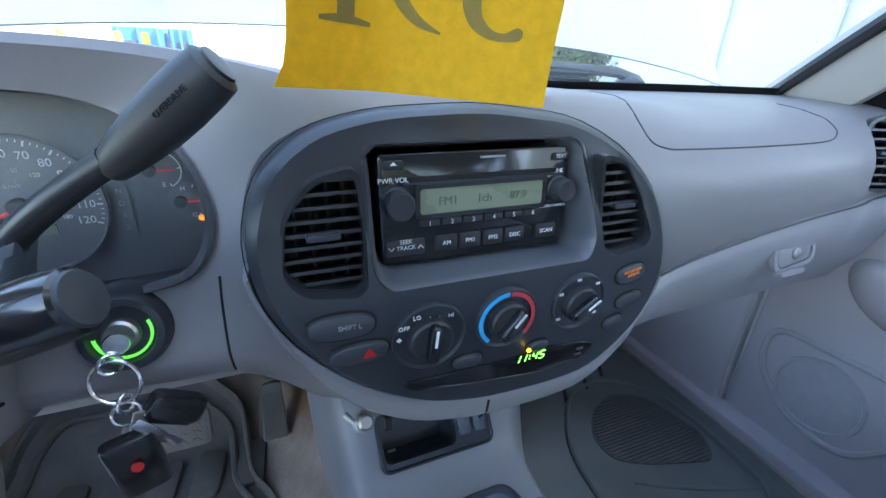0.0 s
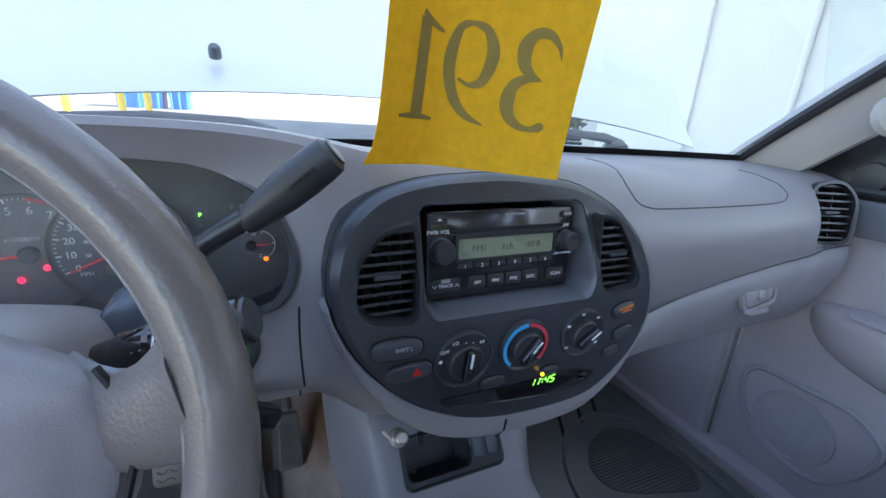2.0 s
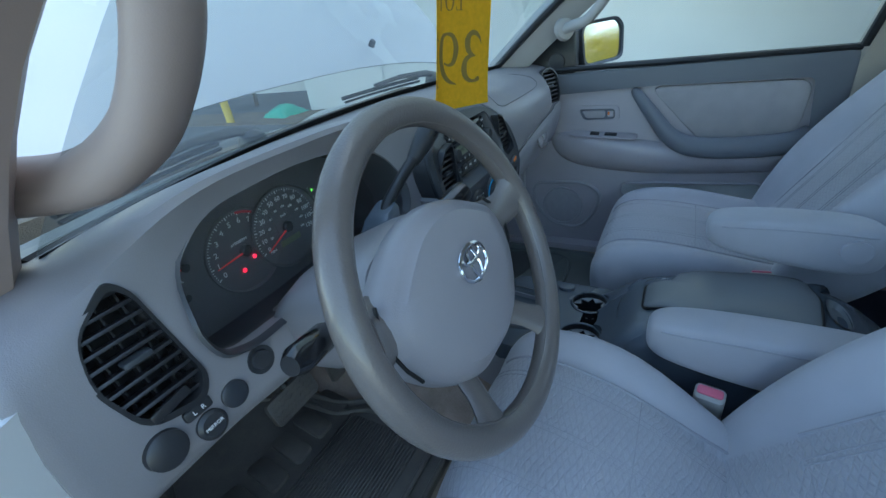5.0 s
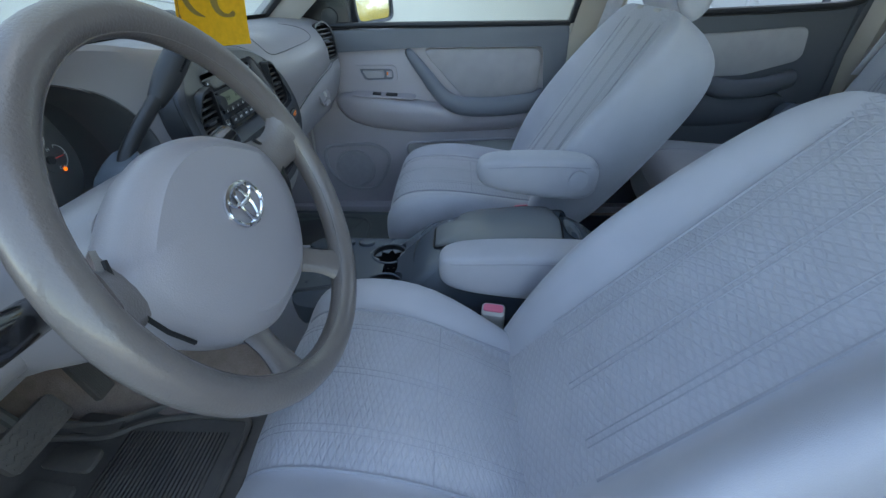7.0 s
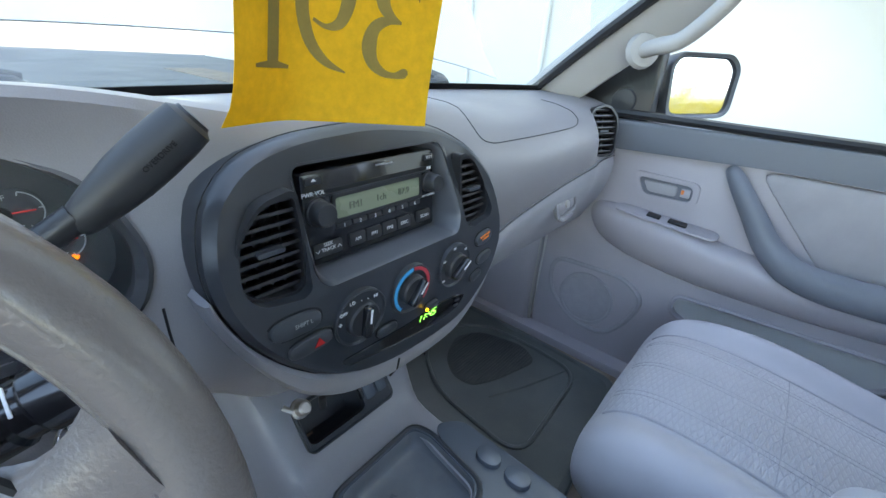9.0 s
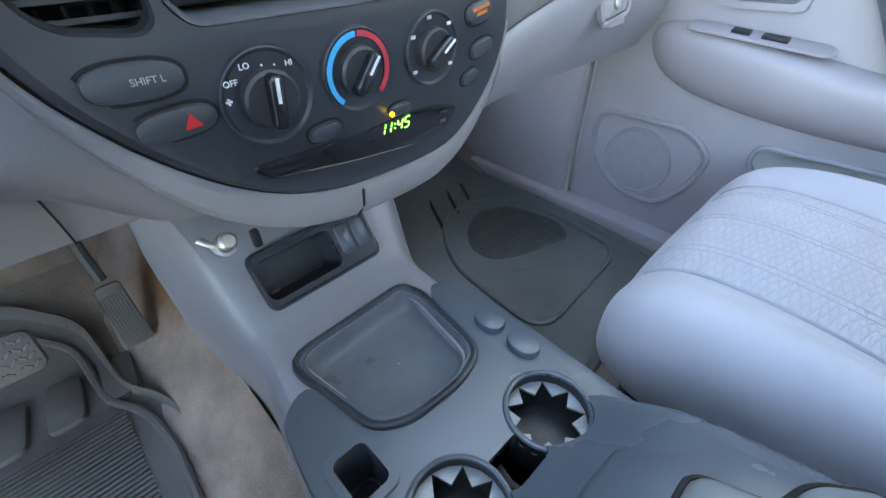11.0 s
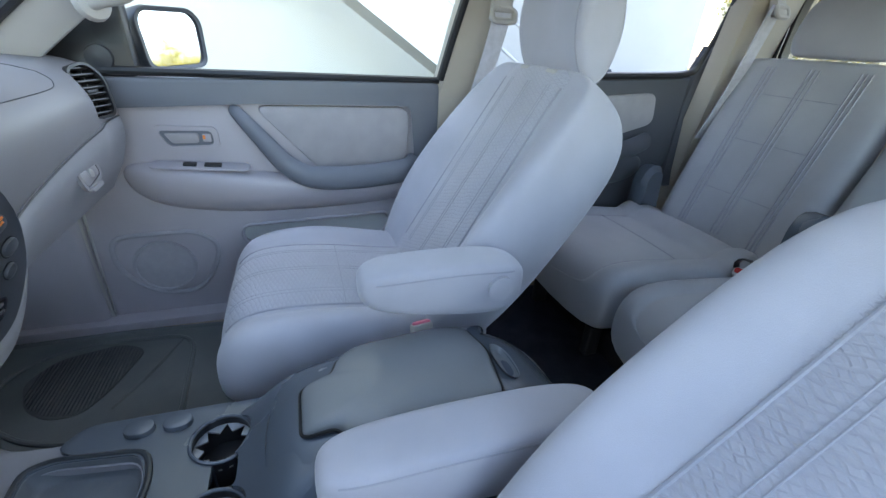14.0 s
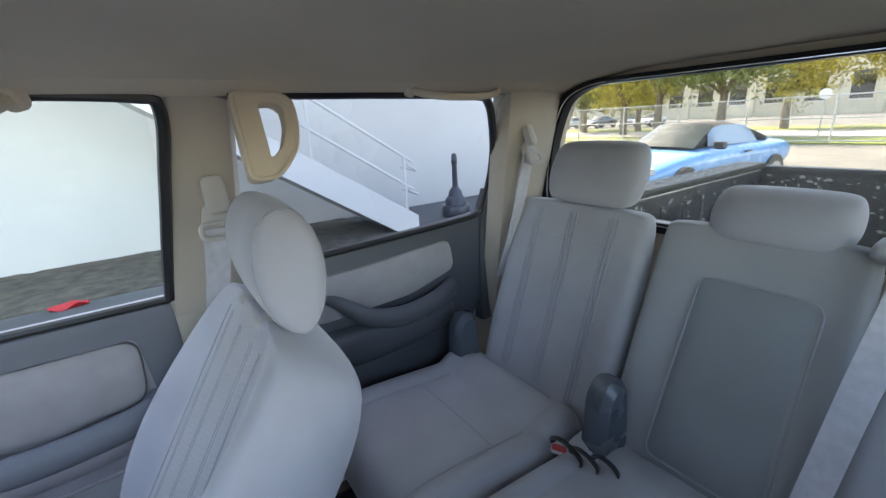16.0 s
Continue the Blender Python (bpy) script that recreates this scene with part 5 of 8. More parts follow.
# ---- rear bench ----
bench = thing("rear_seat", "grey velour split rear bench with a fold-down centre section", "seat")


def bench_cushion(x0, x1, mat, name):
    rings = []
    c, h = (x0 + x1) / 2, (x1 - x0) / 2
    for y, zt, zb, k in ((-1.055, 0.20, 0.12, 0.9), (-1.075, 0.255, 0.07, 0.97), (-1.13, 0.282, 0.05, 1.0), (-1.30, 0.266, 0.05, 1.0), (-1.42, 0.256, 0.06, 1.0), (-1.447, 0.250, 0.06, 1.0), (-1.465, 0.268, 0.06, 1.0), (-1.50, 0.282, 0.06, 1.0), (-1.545, 0.278, 0.06, 1.0), (-1.60, 0.25, 0.08, 1.0)):
        q = h * k
        rings.append([Vector((c + x, y, z)) for x, z in ((-q, (zt + zb) / 2), (-q * 0.97, zt - 0.008), (-q * 0.84, zt + 0.010), (-q * 0.70, zt + 0.004), (-q * 0.655, zt - 0.010), (-q * 0.60, zt - 0.004), (0, zt - 0.002), (q * 0.60, zt - 0.004), (q * 0.655, zt - 0.010), (q * 0.70, zt + 0.004), (q * 0.84, zt + 0.010), (q * 0.97, zt - 0.008), (q, (zt + zb) / 2), (q * 0.9, zb), (-q * 0.9, zb))])
    return part(name, loft(rings), mat, bench, sub=2)


def bench_back(x0, x1, ztop, mat, name):
    rings = []
    c, h = (x0 + x1) / 2, (x1 - x0) / 2
    for s, t, k in ((0.0, 0.10, 0.97), (0.03, 0.14, 1.0), (0.30, 0.13, 1.0), (0.62, 0.10, 0.98), (0.90, 0.085, 0.95), (0.98, 0.07, 0.92), (1.0, 0.04, 0.86)):
        q = h * k
        y = -1.575 - 0.185 * s
        z = 0.19 + (ztop - 0.19) * s
        b = 0.022 * math.sin(math.pi * min(s, 0.8) / 0.8)
        rings.append([Vector((c + x, y + n, z)) for x, n in ((-q, -t * 0.4), (-q * 0.97, b * 0.4), (-q * 0.8, b), (-q * 0.6, 0), (0, 0.0), (q * 0.6, 0), (q * 0.8, b), (q * 0.97, b * 0.4), (q, -t * 0.4), (q * 0.95, -t), (-q * 0.95, -t))])
    return part(name, loft(rings), mat, bench, sub=2)


cush_r = bench_cushion(0.205, 0.70, M_REAR, "cushion")
bench_cushion(-0.20, 0.20, M_REAR, "cushion")
bench_cushion(-0.72, -0.205, M_REAR, "cushion")
back_r = bench_back(0.175, 0.64, 0.76, M_REAR, "backrest")
back_m = bench_back(-0.222, 0.174, 0.757, M_MIDSEAT, "backrest")
bench_back(-0.66, -0.222, 0.76, M_REAR, "backrest")


def bench_headrest(cx, w, h, zc, y):
    rings = []
    for s, kw, t in ((-0.5, 0.7, 0.05), (-0.46, 0.9, 0.08), (-0.2, 1.0, 0.10), (0.15, 0.99, 0.10), (0.40, 0.92, 0.085), (0.5, 0.75, 0.05)):
        q = w / 2 * kw
        rings.append([Vector((cx + x, y + n - 0.05 * s, zc + h * s)) for x, n in ((-q, 0), (-q * 0.92, t * 0.45), (-q * 0.4, t * 0.55), (q * 0.4, t * 0.55), (q * 0.92, t * 0.45), (q, 0), (q * 0.85, -t * 0.45), (-q * 0.85, -t * 0.45))])
    return part("headrest", loft(rings), M_REAR, bench, sub=2)


bench_headrest(0.375, 0.30, 0.165, 0.845, -1.80)
bench_headrest(-0.045, 0.255, 0.105, 0.785, -1.81)
bench_headrest(-0.42, 0.30, 0.165, 0.845, -1.80)

# ---- doors ----


def at_door(x):
    """Outlines given as (-y, z), depth growing towards the cabin's middle."""
    return basis((x, 0, 0), (0, -1, 0), (0, 0, 1))


def neg(points):
    return [(-y, z) for y, z in points]


DX = 0.765
M_SPK = material("perforated_speaker_cloth", (0.37, 0.35, 0.37), 0.55, vary=0.05, scale=60, grain=0.5, grain_scale=500, kind="voronoi")
door = thing("door_1", "closed grey passenger door with cloth insert and dark armrest", "door", kind="structure")
panel = part("door_panel", prism(rounded(neg([(0.145, -0.095), (0.135, 0.60), (0.10, 0.632), (-0.80, 0.635), (-0.80, -0.02), (-0.66, -0.095)]), 0.03), -0.06, 0.0, at_door(DX), 0.012), M_DOOR, door)
POCKET_D = rounded(neg([(-0.225, 0.238), (-0.64, 0.255), (-0.655, 0.215), (-0.60, 0.165), (-0.30, 0.155), (-0.222, 0.19)]), 0.03)
cut(panel, prism(POCKET_D, -0.045, 0.2, at_door(DX)))
part("upper_trim", prism(rounded(neg([(0.04, 0.560), (0.04, 0.628), (-0.79, 0.640), (-0.79, 0.37), (-0.735, 0.36), (-0.715, 0.578), (-0.30, 0.578)]), 0.02), 0.0, 0.022, at_door(DX), 0.010), M_DOORTOP, door, "blue-grey vinyl upper trim")
part("insert", prism(rounded(neg([(-0.29, 0.570), (-0.708, 0.570), (-0.700, 0.42), (-0.46, 0.385)]), 0.04), 0.0, 0.014, at_door(DX), 0.009), M_DINSERT, door, "beige-grey cloth insert")
part("window_seal", tube([(0.752, 0.06, 0.642), (0.752, -0.80, 0.644)], 0.010, 8), M_BLACK, door)
# bulge below the armrest, carrying the switches
rings = []
for y, zt, zb, d in ((0.03, 0.41, 0.37, 0.005), (0.0, 0.428, 0.32, 0.028), (-0.08, 0.425, 0.29, 0.048), (-0.20, 0.412, 0.275, 0.055), (-0.32, 0.392, 0.27, 0.056), (-0.50, 0.375, 0.275, 0.052), (-0.68, 0.375, 0.29, 0.048), (-0.76, 0.37, 0.31, 0.03), (-0.785, 0.35, 0.33, 0.005)):
    rings.append([Vector((DX - k, y, z)) for k, z in ((-0.02, zt + 0.004), (d * 0.5, zt + 0.002), (d, zt - 0.012), (d * 0.95, (zt + zb) / 2), (d * 0.35, zb + 0.01), (-0.02, zb))])
part("armrest_shelf", loft(rings), M_DOOR, door, sub=2)
pull = smooth_path([(DX - 0.006, -0.245, 0.560), (DX - 0.030, -0.262, 0.548), (DX - 0.045, -0.31, 0.490), (DX - 0.055, -0.365, 0.425), (DX - 0.062, -0.43, 0.392), (DX - 0.060, -0.55, 0.388), (DX - 0.050, -0.68, 0.400), (DX - 0.010, -0.72, 0.408)], 5)
part("pull_handle", tube(pull, [0.012 + 0.022 * min(1, i / 22) for i in range(len(pull))], 12, squash=0.75, up=(1, 0, 0)), M_DOORTOP, door, "dark blue-grey curved pull handle")
# inside release in its bowl
hm = at_door(DX) @ Matrix.Translation((0.130, 0.488, 0))
bowl = part("release_surround", ring_strip(rounded([(-0.075, 0.03), (0.072, 0.028), (0.075, -0.028), (-0.05, -0.032)], 0.018), rounded([(-0.062, 0.019), (0.060, 0.018), (0.062, -0.018), (-0.042, -0.021)], 0.014), -0.002, 0.008, hm), M_DOOR, door)
part("bowl", prism(rounded([(-0.062, 0.019), (0.060, 0.018), (0.062, -0.018), (-0.042, -0.021)], 0.014), 0.0005, 0.0015, hm), M_DOORTOP, bowl)
part("release_lever", prism(rounded([(-0.050, 0.012), (0.028, 0.012), (0.028, -0.013), (-0.034, -0.014)], 0.008), 0.001, 0.007, hm, 0.003), M_DINSERT, bowl)
part("lock_slider", box((0.020, 0.020, 0.006), hm @ Matrix.Translation((0.046, 0.0, 0.004)), 0.003), M_DOOR, bowl)
part("lock_mark", box((0.006, 0.010, 0.001), hm @ Matrix.Translation((0.040, 0.002, 0.0075)), 0.0003), M_ORANGE, bowl)
# window and lock switches on the shelf
swp = part("switch_plate", prism(rrect(0.23, 0.040, 0.018, 6), 0, 0.004, basis((DX - 0.027, -0.155, 0.4195), (0, 1, 0.06), (-1, 0, -0.22)), 0.002), M_DOOR, door)
for k, w in ((0.025, 0.030), (-0.028, 0.040)):
    part("window_switch", box((w, 0.016, 0.008), basis((DX - 0.028, -0.155, 0.4245), (0, 1, 0.06), (-1, 0, -0.22)) @ Matrix.Translation((k, 0, 0)), 0.002), M_BLACK, swp)
# loudspeaker and its moulded field
sm_ = at_door(DX)
part("speaker_field", tube([sm_ @ Vector((x, z, 0.001)) for x, z in rounded(neg([(0.105, 0.225), (-0.10, 0.232), (-0.158, 0.19), (-0.14, 0.12), (-0.085, 0.04), (0.02, 0.045), (0.10, 0.12)]), 0.05, 6)], 0.007, 8, closed=True), M_SPK, door)
part("speaker_grille", lathe([(0.080, -0.002), (0.078, 0.006), (0.072, 0.005), (0.070, 0.002), (0, 0.005)], sm_ @ Matrix.Translation((0.012, 0.130, 0)), 36), M_SPK, door, "round perforated speaker grille")
part("pocket_rim", tube([sm_ @ Vector((x, z, 0.001)) for x, z in POCKET_D], 0.005, 8, closed=True), M_DOOR, door)
part("pocket_back", prism(POCKET_D, -0.046, -0.043, sm_), M_DOORTOP, door)
part("door_edge", tube(smooth_path([(DX - 0.004, 0.150, 0.56), (DX - 0.004, 0.152, 0.32), (DX - 0.004, 0.150, 0.05), (DX - 0.004, 0.120, -0.055), (DX - 0.004, -0.05, -0.082), (DX - 0.004, -0.55, -0.085)], 5), 0.005, 8), M_PILLAR, door, "pale weather seal")
# side window glass, closed
pane_f = part("pane", grid_sheet(lambda u, v: Vector((window_x(0.63 + 0.47 * v), 0.10 - 0.92 * u - 0.0 * v, 0.63 + 0.47 * v)), 4, 6), M_PANE, door)
pane_f.visible_shadow = False

kick = tagged(finish("trim", hull((0.742, 0.15, -0.05), (0.80, 0.64, 0.50), 0.02), M_DOOR), "grey kick panel in the passenger footwell", "trim", kind="structure")
tagged(finish("trim", hull((-0.83, 0.13, -0.05), (-0.775, 0.64, 0.50), 0.02), M_DOOR), "grey kick panel in the driver's footwell", "trim", kind="structure")

RX = 0.755
door_r = thing("door_2", "closed grey rear passenger door with cloth insert", "door", kind="structure")
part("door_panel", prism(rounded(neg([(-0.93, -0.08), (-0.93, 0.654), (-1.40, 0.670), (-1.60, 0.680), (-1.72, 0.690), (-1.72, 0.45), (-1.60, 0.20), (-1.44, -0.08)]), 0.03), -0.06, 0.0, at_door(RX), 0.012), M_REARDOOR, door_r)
part("insert", prism(rounded(neg([(-1.0, 0.60), (-1.30, 0.612), (-1.56, 0.63), (-1.575, 0.53), (-1.40, 0.48), (-1.1, 0.47)]), 0.03), 0.0, 0.012, at_door(RX), 0.008), M_DINSERT, door_r, "beige-grey cloth insert")
pr = smooth_path([(RX - 0.006, -1.13, 0.540), (RX - 0.035, -1.16, 0.53), (RX - 0.05, -1.23, 0.475), (RX - 0.055, -1.33, 0.445), (RX - 0.05, -1.45, 0.452), (RX - 0.01, -1.56, 0.47)], 5)
part("pull_handle", tube(pr, [0.012 + 0.02 * min(1, i / 14) for i in range(len(pr))], 12, squash=0.75, up=(1, 0, 0)), M_REARDOOR, door_r, "dark curved pull handle")
rings = []
for y, zt, zb, d in ((-0.95, 0.41, 0.33, 0.01), (-1.05, 0.45, 0.30, 0.045), (-1.25, 0.435, 0.29, 0.055), (-1.45, 0.43, 0.30, 0.05), (-1.58, 0.42, 0.33, 0.02)):
    rings.append([Vector((RX - k, y, z)) for k, z in ((-0.02, zt + 0.004), (d * 0.5, zt + 0.002), (d, zt - 0.012), (d * 0.95, (zt + zb) / 2), (d * 0.35, zb + 0.01), (-0.02, zb))])
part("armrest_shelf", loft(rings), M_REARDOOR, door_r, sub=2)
hr_ = at_door(RX) @ Matrix.Translation((1.06, 0.50, 0))
bowl = part("release_surround", ring_strip(rrect(0.11, 0.05, 0.015), rrect(0.09, 0.034, 0.012), -0.002, 0.008, hr_), M_DOOR, door_r)
part("release_lever", prism(rrect(0.060, 0.022, 0.006), 0.0, 0.006, hr_, 0.003), M_DINSERT, bowl)
part("lock_mark", box((0.006, 0.010, 0.001), hr_ @ Matrix.Translation((0.036, 0.0, 0.005)), 0.0003), M_ORANGE, bowl)
seal = smooth_path([(0.752, -0.95, 0.662), (0.752, -1.30, 0.674), (0.750, -1.55, 0.684), (0.745, -1.655, 0.693), (0.735, -1.690, 0.72), (0.702, -1.697, 0.81), (0.665, -1.682, 0.90), (0.625, -1.645, 0.985), (0.596, -1.605, 1.040), (0.583, -1.55, 1.058), (0.578, -1.30, 1.064), (0.578, -0.95, 1.066)], 6)
part("window_seal", tube(seal, 0.012, 8), M_BLACK, door_r, "black window seal")
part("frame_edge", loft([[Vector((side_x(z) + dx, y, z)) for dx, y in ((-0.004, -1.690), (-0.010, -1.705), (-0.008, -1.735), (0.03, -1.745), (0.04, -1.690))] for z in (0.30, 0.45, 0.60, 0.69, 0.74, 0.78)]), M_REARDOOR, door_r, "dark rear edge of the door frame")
pane_r = part("pane", grid_sheet(lambda u, v: Vector((window_x(0.64 + 0.46 * v), -0.92 - 0.80 * u, 0.64 + 0.46 * v)), 4, 6), M_PRIVACY, door_r)
pane_r.visible_shadow = False
seal = smooth_path([(0.735, -0.785, 0.650), (0.69, -0.80, 0.76), (0.625, -0.825, 0.92), (0.583, -0.84, 1.04), (0.577, -0.80, 1.062), (0.577, -0.6, 1.068), (0.577, -0.44, 1.066)], 6)
part("window_seal", tube(seal, 0.011, 8), M_BLACK, door, "black window seal")
# far side: closed rear door, plain
door_l = thing("door_3", "closed grey rear door behind the driver", "door", kind="structure")
part("door_panel", prism(rounded([(-0.93, -0.08), (-0.93, 0.652), (-1.40, 0.672), (-1.66, 0.735), (-1.66, 0.45), (-1.40, -0.08)], 0.03), 0.0, 0.06, basis((-0.765, 0, 0), (0, 1, 0), (0, 0, 1)), 0.012), M_DOORTOP, door_l)
pane_l = part("pane", grid_sheet(lambda u, v: Vector((-window_x(0.64 + 0.46 * v), -0.92 - 0.80 * u, 0.64 + 0.46 * v)), 2, 4), M_PANE, door_l)
pane_l.visible_shadow = False

# the driver's door, swung wide open
door_d = thing("door_4", "driver's door standing wide open", "door", kind="structure")
DM = basis((-0.815, 0.140, 0), (-0.86, -0.51, 0), (0, 0, 1))
part("door_panel", prism(rounded([(0.02, -0.09), (0.02, 0.60), (0.06, 0.632), (0.95, 0.64), (0.97, 0.30), (0.86, -0.09)], 0.03), -0.075, 0.0, DM, 0.012), M_DOOR, door_d)
part("outer_skin", prism(rounded([(0.0, -0.16), (0.0, 0.62), (0.96, 0.64), (0.98, 0.30), (0.87, -0.16)], 0.03), -0.115, -0.077, DM, 0.010), M_PAINT, door_d)
part("upper_trim", prism(rounded([(0.04, 0.560), (0.04, 0.628), (0.94, 0.638), (0.94, 0.40), (0.89, 0.39), (0.87, 0.578)], 0.02), 0.002, 0.022, DM, 0.008), M_DOORTOP, door_d)
part("insert", prism(rounded([(0.40, 0.570), (0.86, 0.570), (0.85, 0.42), (0.58, 0.385)], 0.04), 0.002, 0.014, DM, 0.008), M_DINSERT, door_d)
part("window_frame", tube([DM @ Vector(p) for p in ((0.20, 0.63, -0.05), (0.62, 0.98, -0.12), (0.72, 1.05, -0.14), (0.93, 1.05, -0.14), (0.96, 0.64, -0.05))], 0.022, 8), M_BEZEL, door_d)
pane_d = part("pane", loft([[DM @ Vector(p) for p in ((0.22, 0.63, -0.050), (0.63, 0.98, -0.12), (0.72, 1.04, -0.14), (0.92, 1.04, -0.14), (0.95, 0.63, -0.05))], [DM @ Vector(p) for p in ((0.22, 0.63, -0.054), (0.63, 0.98, -0.124), (0.72, 1.04, -0.144), (0.92, 1.04, -0.144), (0.95, 0.63, -0.054))]]), M_PANE, door_d)
pane_d.visible_shadow = False

# ---- outside mirror ----
mirror = thing("wing_mirror", "black-cased passenger wing mirror", "mirror")
MM = basis((0.885, -0.120, 0.708), (0.81, -0.586, 0), (0.083, 0.115, 1))
mo = rounded([(-0.095, -0.072), (0.085, -0.066), (0.097, 0.045), (0.07, 0.072), (-0.075, 0.070), (-0.097, 0.045)], 0.03, 5)
part("case", loft([[MM @ Vector((x * k, y * k, d)) for x, y in mo] for k, d in ((0.3, -0.10), (0.8, -0.085), (1.0, -0.04), (1.03, 0.0), (1.0, 0.006), (0.90, 0.004), (0.88, -0.004), (0.86, -0.008))]), M_BEZEL, mirror)
part("mirror_glass", prism([(x * 0.88, y * 0.86) for x, y in mo], -0.009, -0.002, MM), M_MIRROR, mirror, "reflecting mirror glass")
part("arm", tube([(0.79, 0.0, 0.672), (0.87, -0.060, 0.675)], 0.025, 12), M_BLACK, mirror)
sail = thing("mirror_sail", "black triangular mirror mount at the window's front corner", "mirror mount")
part("cover", prism(rounded(neg([(0.17, 0.625), (-0.058, 0.628), (-0.054, 0.80), (-0.01, 0.80), (0.08, 0.745), (0.17, 0.685)]), 0.012), -0.03, 0.012, at_door(0.765), 0.006), M_BLACK, sail)
part("tweeter_grille", lathe([(0.028, 0), (0.026, 0.006), (0, 0.008)], at_door(0.751) @ Matrix.Translation((-0.006, 0.668, 0)), 24), M_BEZEL, sail)

# ---- centre console ----
console = thing("centre_console", "slate-grey plastic floor console between the front seats", "console")
# light grey forward body
rings = []
for y, xl, xr, zt, fl in ((0.46, -0.17, 0.17, 0.36, 0.02), (0.28, -0.165, 0.17, 0.345, 0.03), (0.18, -0.155, 0.162, 0.335, 0.02), (0.115, -0.147, 0.145, 0.303, 0.016), (0.078, -0.140, 0.130, 0.248, 0.014), (0.045, -0.137, 0.120, 0.204, 0.012), (0.02, -0.137, 0.114, 0.196, 0.010), (-0.06, -0.150, 0.112, 0.196, 0.008), (-0.10, -0.160, 0.114, 0.196, 0.006), (-0.14, -0.168, 0.117, 0.197, 0.004), (-0.22, -0.174, 0.119, 0.198, 0.003), (-0.34, -0.174, 0.116, 0.198, 0.003)):
    rings.append([Vector((x, y, z)) for x, z in ((xl - 0.015, FLOOR - 0.01), (xl - 0.008, zt * 0.5), (xl, zt - 0.03 + fl * 0.4), (xl + 0.012, zt - 0.004 + fl * 0.3), (xl + 0.035, zt), ((xl + xr) / 2, zt - 0.001), (xr - 0.035, zt), (xr - 0.012, zt - 0.004 + fl * 0.3), (xr, zt - 0.03 + fl * 0.4), (xr + 0.012, zt * 0.5), (xr + 0.02, FLOOR - 0.01))])
fbody = part("front_body", loft(rings), M_BODYC, console, "mid grey forward body", sub=1)
# bin in the sloping front, tilted towards the driver
BM = basis((-0.014, 0.0735, 0.244), (1, 0, 0.02), (0, 0.57, 0.82))
cut(fbody, prism(rrect(0.104, 0.054, 0.010), -0.08, 0.05, BM @ Matrix.Translation((-0.024, 0.0, 0))), prism(rounded([(-0.104, -0.018), (0.045, -0.013), (0.052, -0.04), (0.035, -0.148), (0.0, -0.16), (-0.06, -0.156), (-0.084, -0.14)], 0.025), 0.12, 0.4), *[prism(oval(2 * r + 0.004, 2 * r + 0.004, 36, 2, x, y), 0.12, 0.4) for x, y, r in ((0.041, -0.252, 0.042), (-0.087, -0.254, 0.044))], prism(rrect(0.062, 0.040, 0.014, 5, -0.022, -0.262), 0.13, 0.4), prism(rrect(0.040, 0.050, 0.008, 5, -0.127, -0.172), 0.11, 0.4))
bezel_b = part("bin_surround", ring_strip(rrect(0.164, 0.076, 0.012), [(x - 0.0245, y) for x, y in rrect(0.102, 0.052, 0.010)], -0.014, 0.0065, BM), M_RIMC, console, "dark bin surround with two blank switches")
part("surround_edge", tube([BM @ Vector((x, y, 0.0065)) for x, y in rrect(0.158, 0.070, 0.010)], 0.0022, 6, closed=True), M_RIMC, bezel_b)
part("bin", loft([[BM @ Vector((x - 0.0245, y, d)) for x, y in rrect(w, h, 0.010)] for w, h, d in ((0.104, 0.054, 0.004), (0.098, 0.047, -0.03), (0.094, 0.043, -0.050), (0.01, 0.004, -0.051))], caps=False), M_RIMC, bezel_b, "open storage bin")
for x in (0.041, 0.064):
    part("switch_blank", prism(rrect(0.0195, 0.042, 0.005), 0.0, 0.010, BM @ Matrix.Translation((x, 0.003, 0)), 0.003), M_CONSOLE, bezel_b)
part("crumb", box((0.012, 0.004, 0.003), BM @ Matrix.Translation((-0.06, -0.018, -0.028)), 0.001), M_CARPET, bezel_b)
# slate top panel with tray, cup holders and slot
TRAY = rounded([(-0.108, -0.022), (0.047, -0.017), (0.056, -0.044), (0.040, -0.150), (0.0, -0.163), (-0.06, -0.159), (-0.088, -0.142)], 0.028)
TC = Vector((-0.018, -0.090))
TILT_T = Matrix(((1, 0, 0, 0), (0, 1, 0, 0), (0, -0.03, 1, -0.03 * 0.16), (0, 0, 0, 1)))
tray = part("tray", loft([[TILT_T @ Vector((x, y, z)) for x, y in shrink(TRAY, k, TC)] for k, z in ((1.13, 0.190), (1.115, 0.204), (1.06, 0.208), (1.0, 0.206), (0.95, 0.190), (0.89, 0.183), (0.84, 0.181), (0.4, 0.180), (0.02, 0.180))], caps=False), M_TRAY, console, "dark dusty coin tray")
part("tray_rim", ring_strip([tuple(TC + (Vector(p) - TC) * 1.14) for p in TRAY], [tuple(TC + (Vector(p) - TC) * 1.01) for p in TRAY], 0.180, 0.2085, TILT_T), M_CONSOLE, tray)
part("tray_lip", tube([TILT_T @ Vector((*(TC + (Vector(p) - TC) * 1.10), 0.2065)) for p in TRAY], 0.0045, 10, closed=True), M_RIMC, tray)
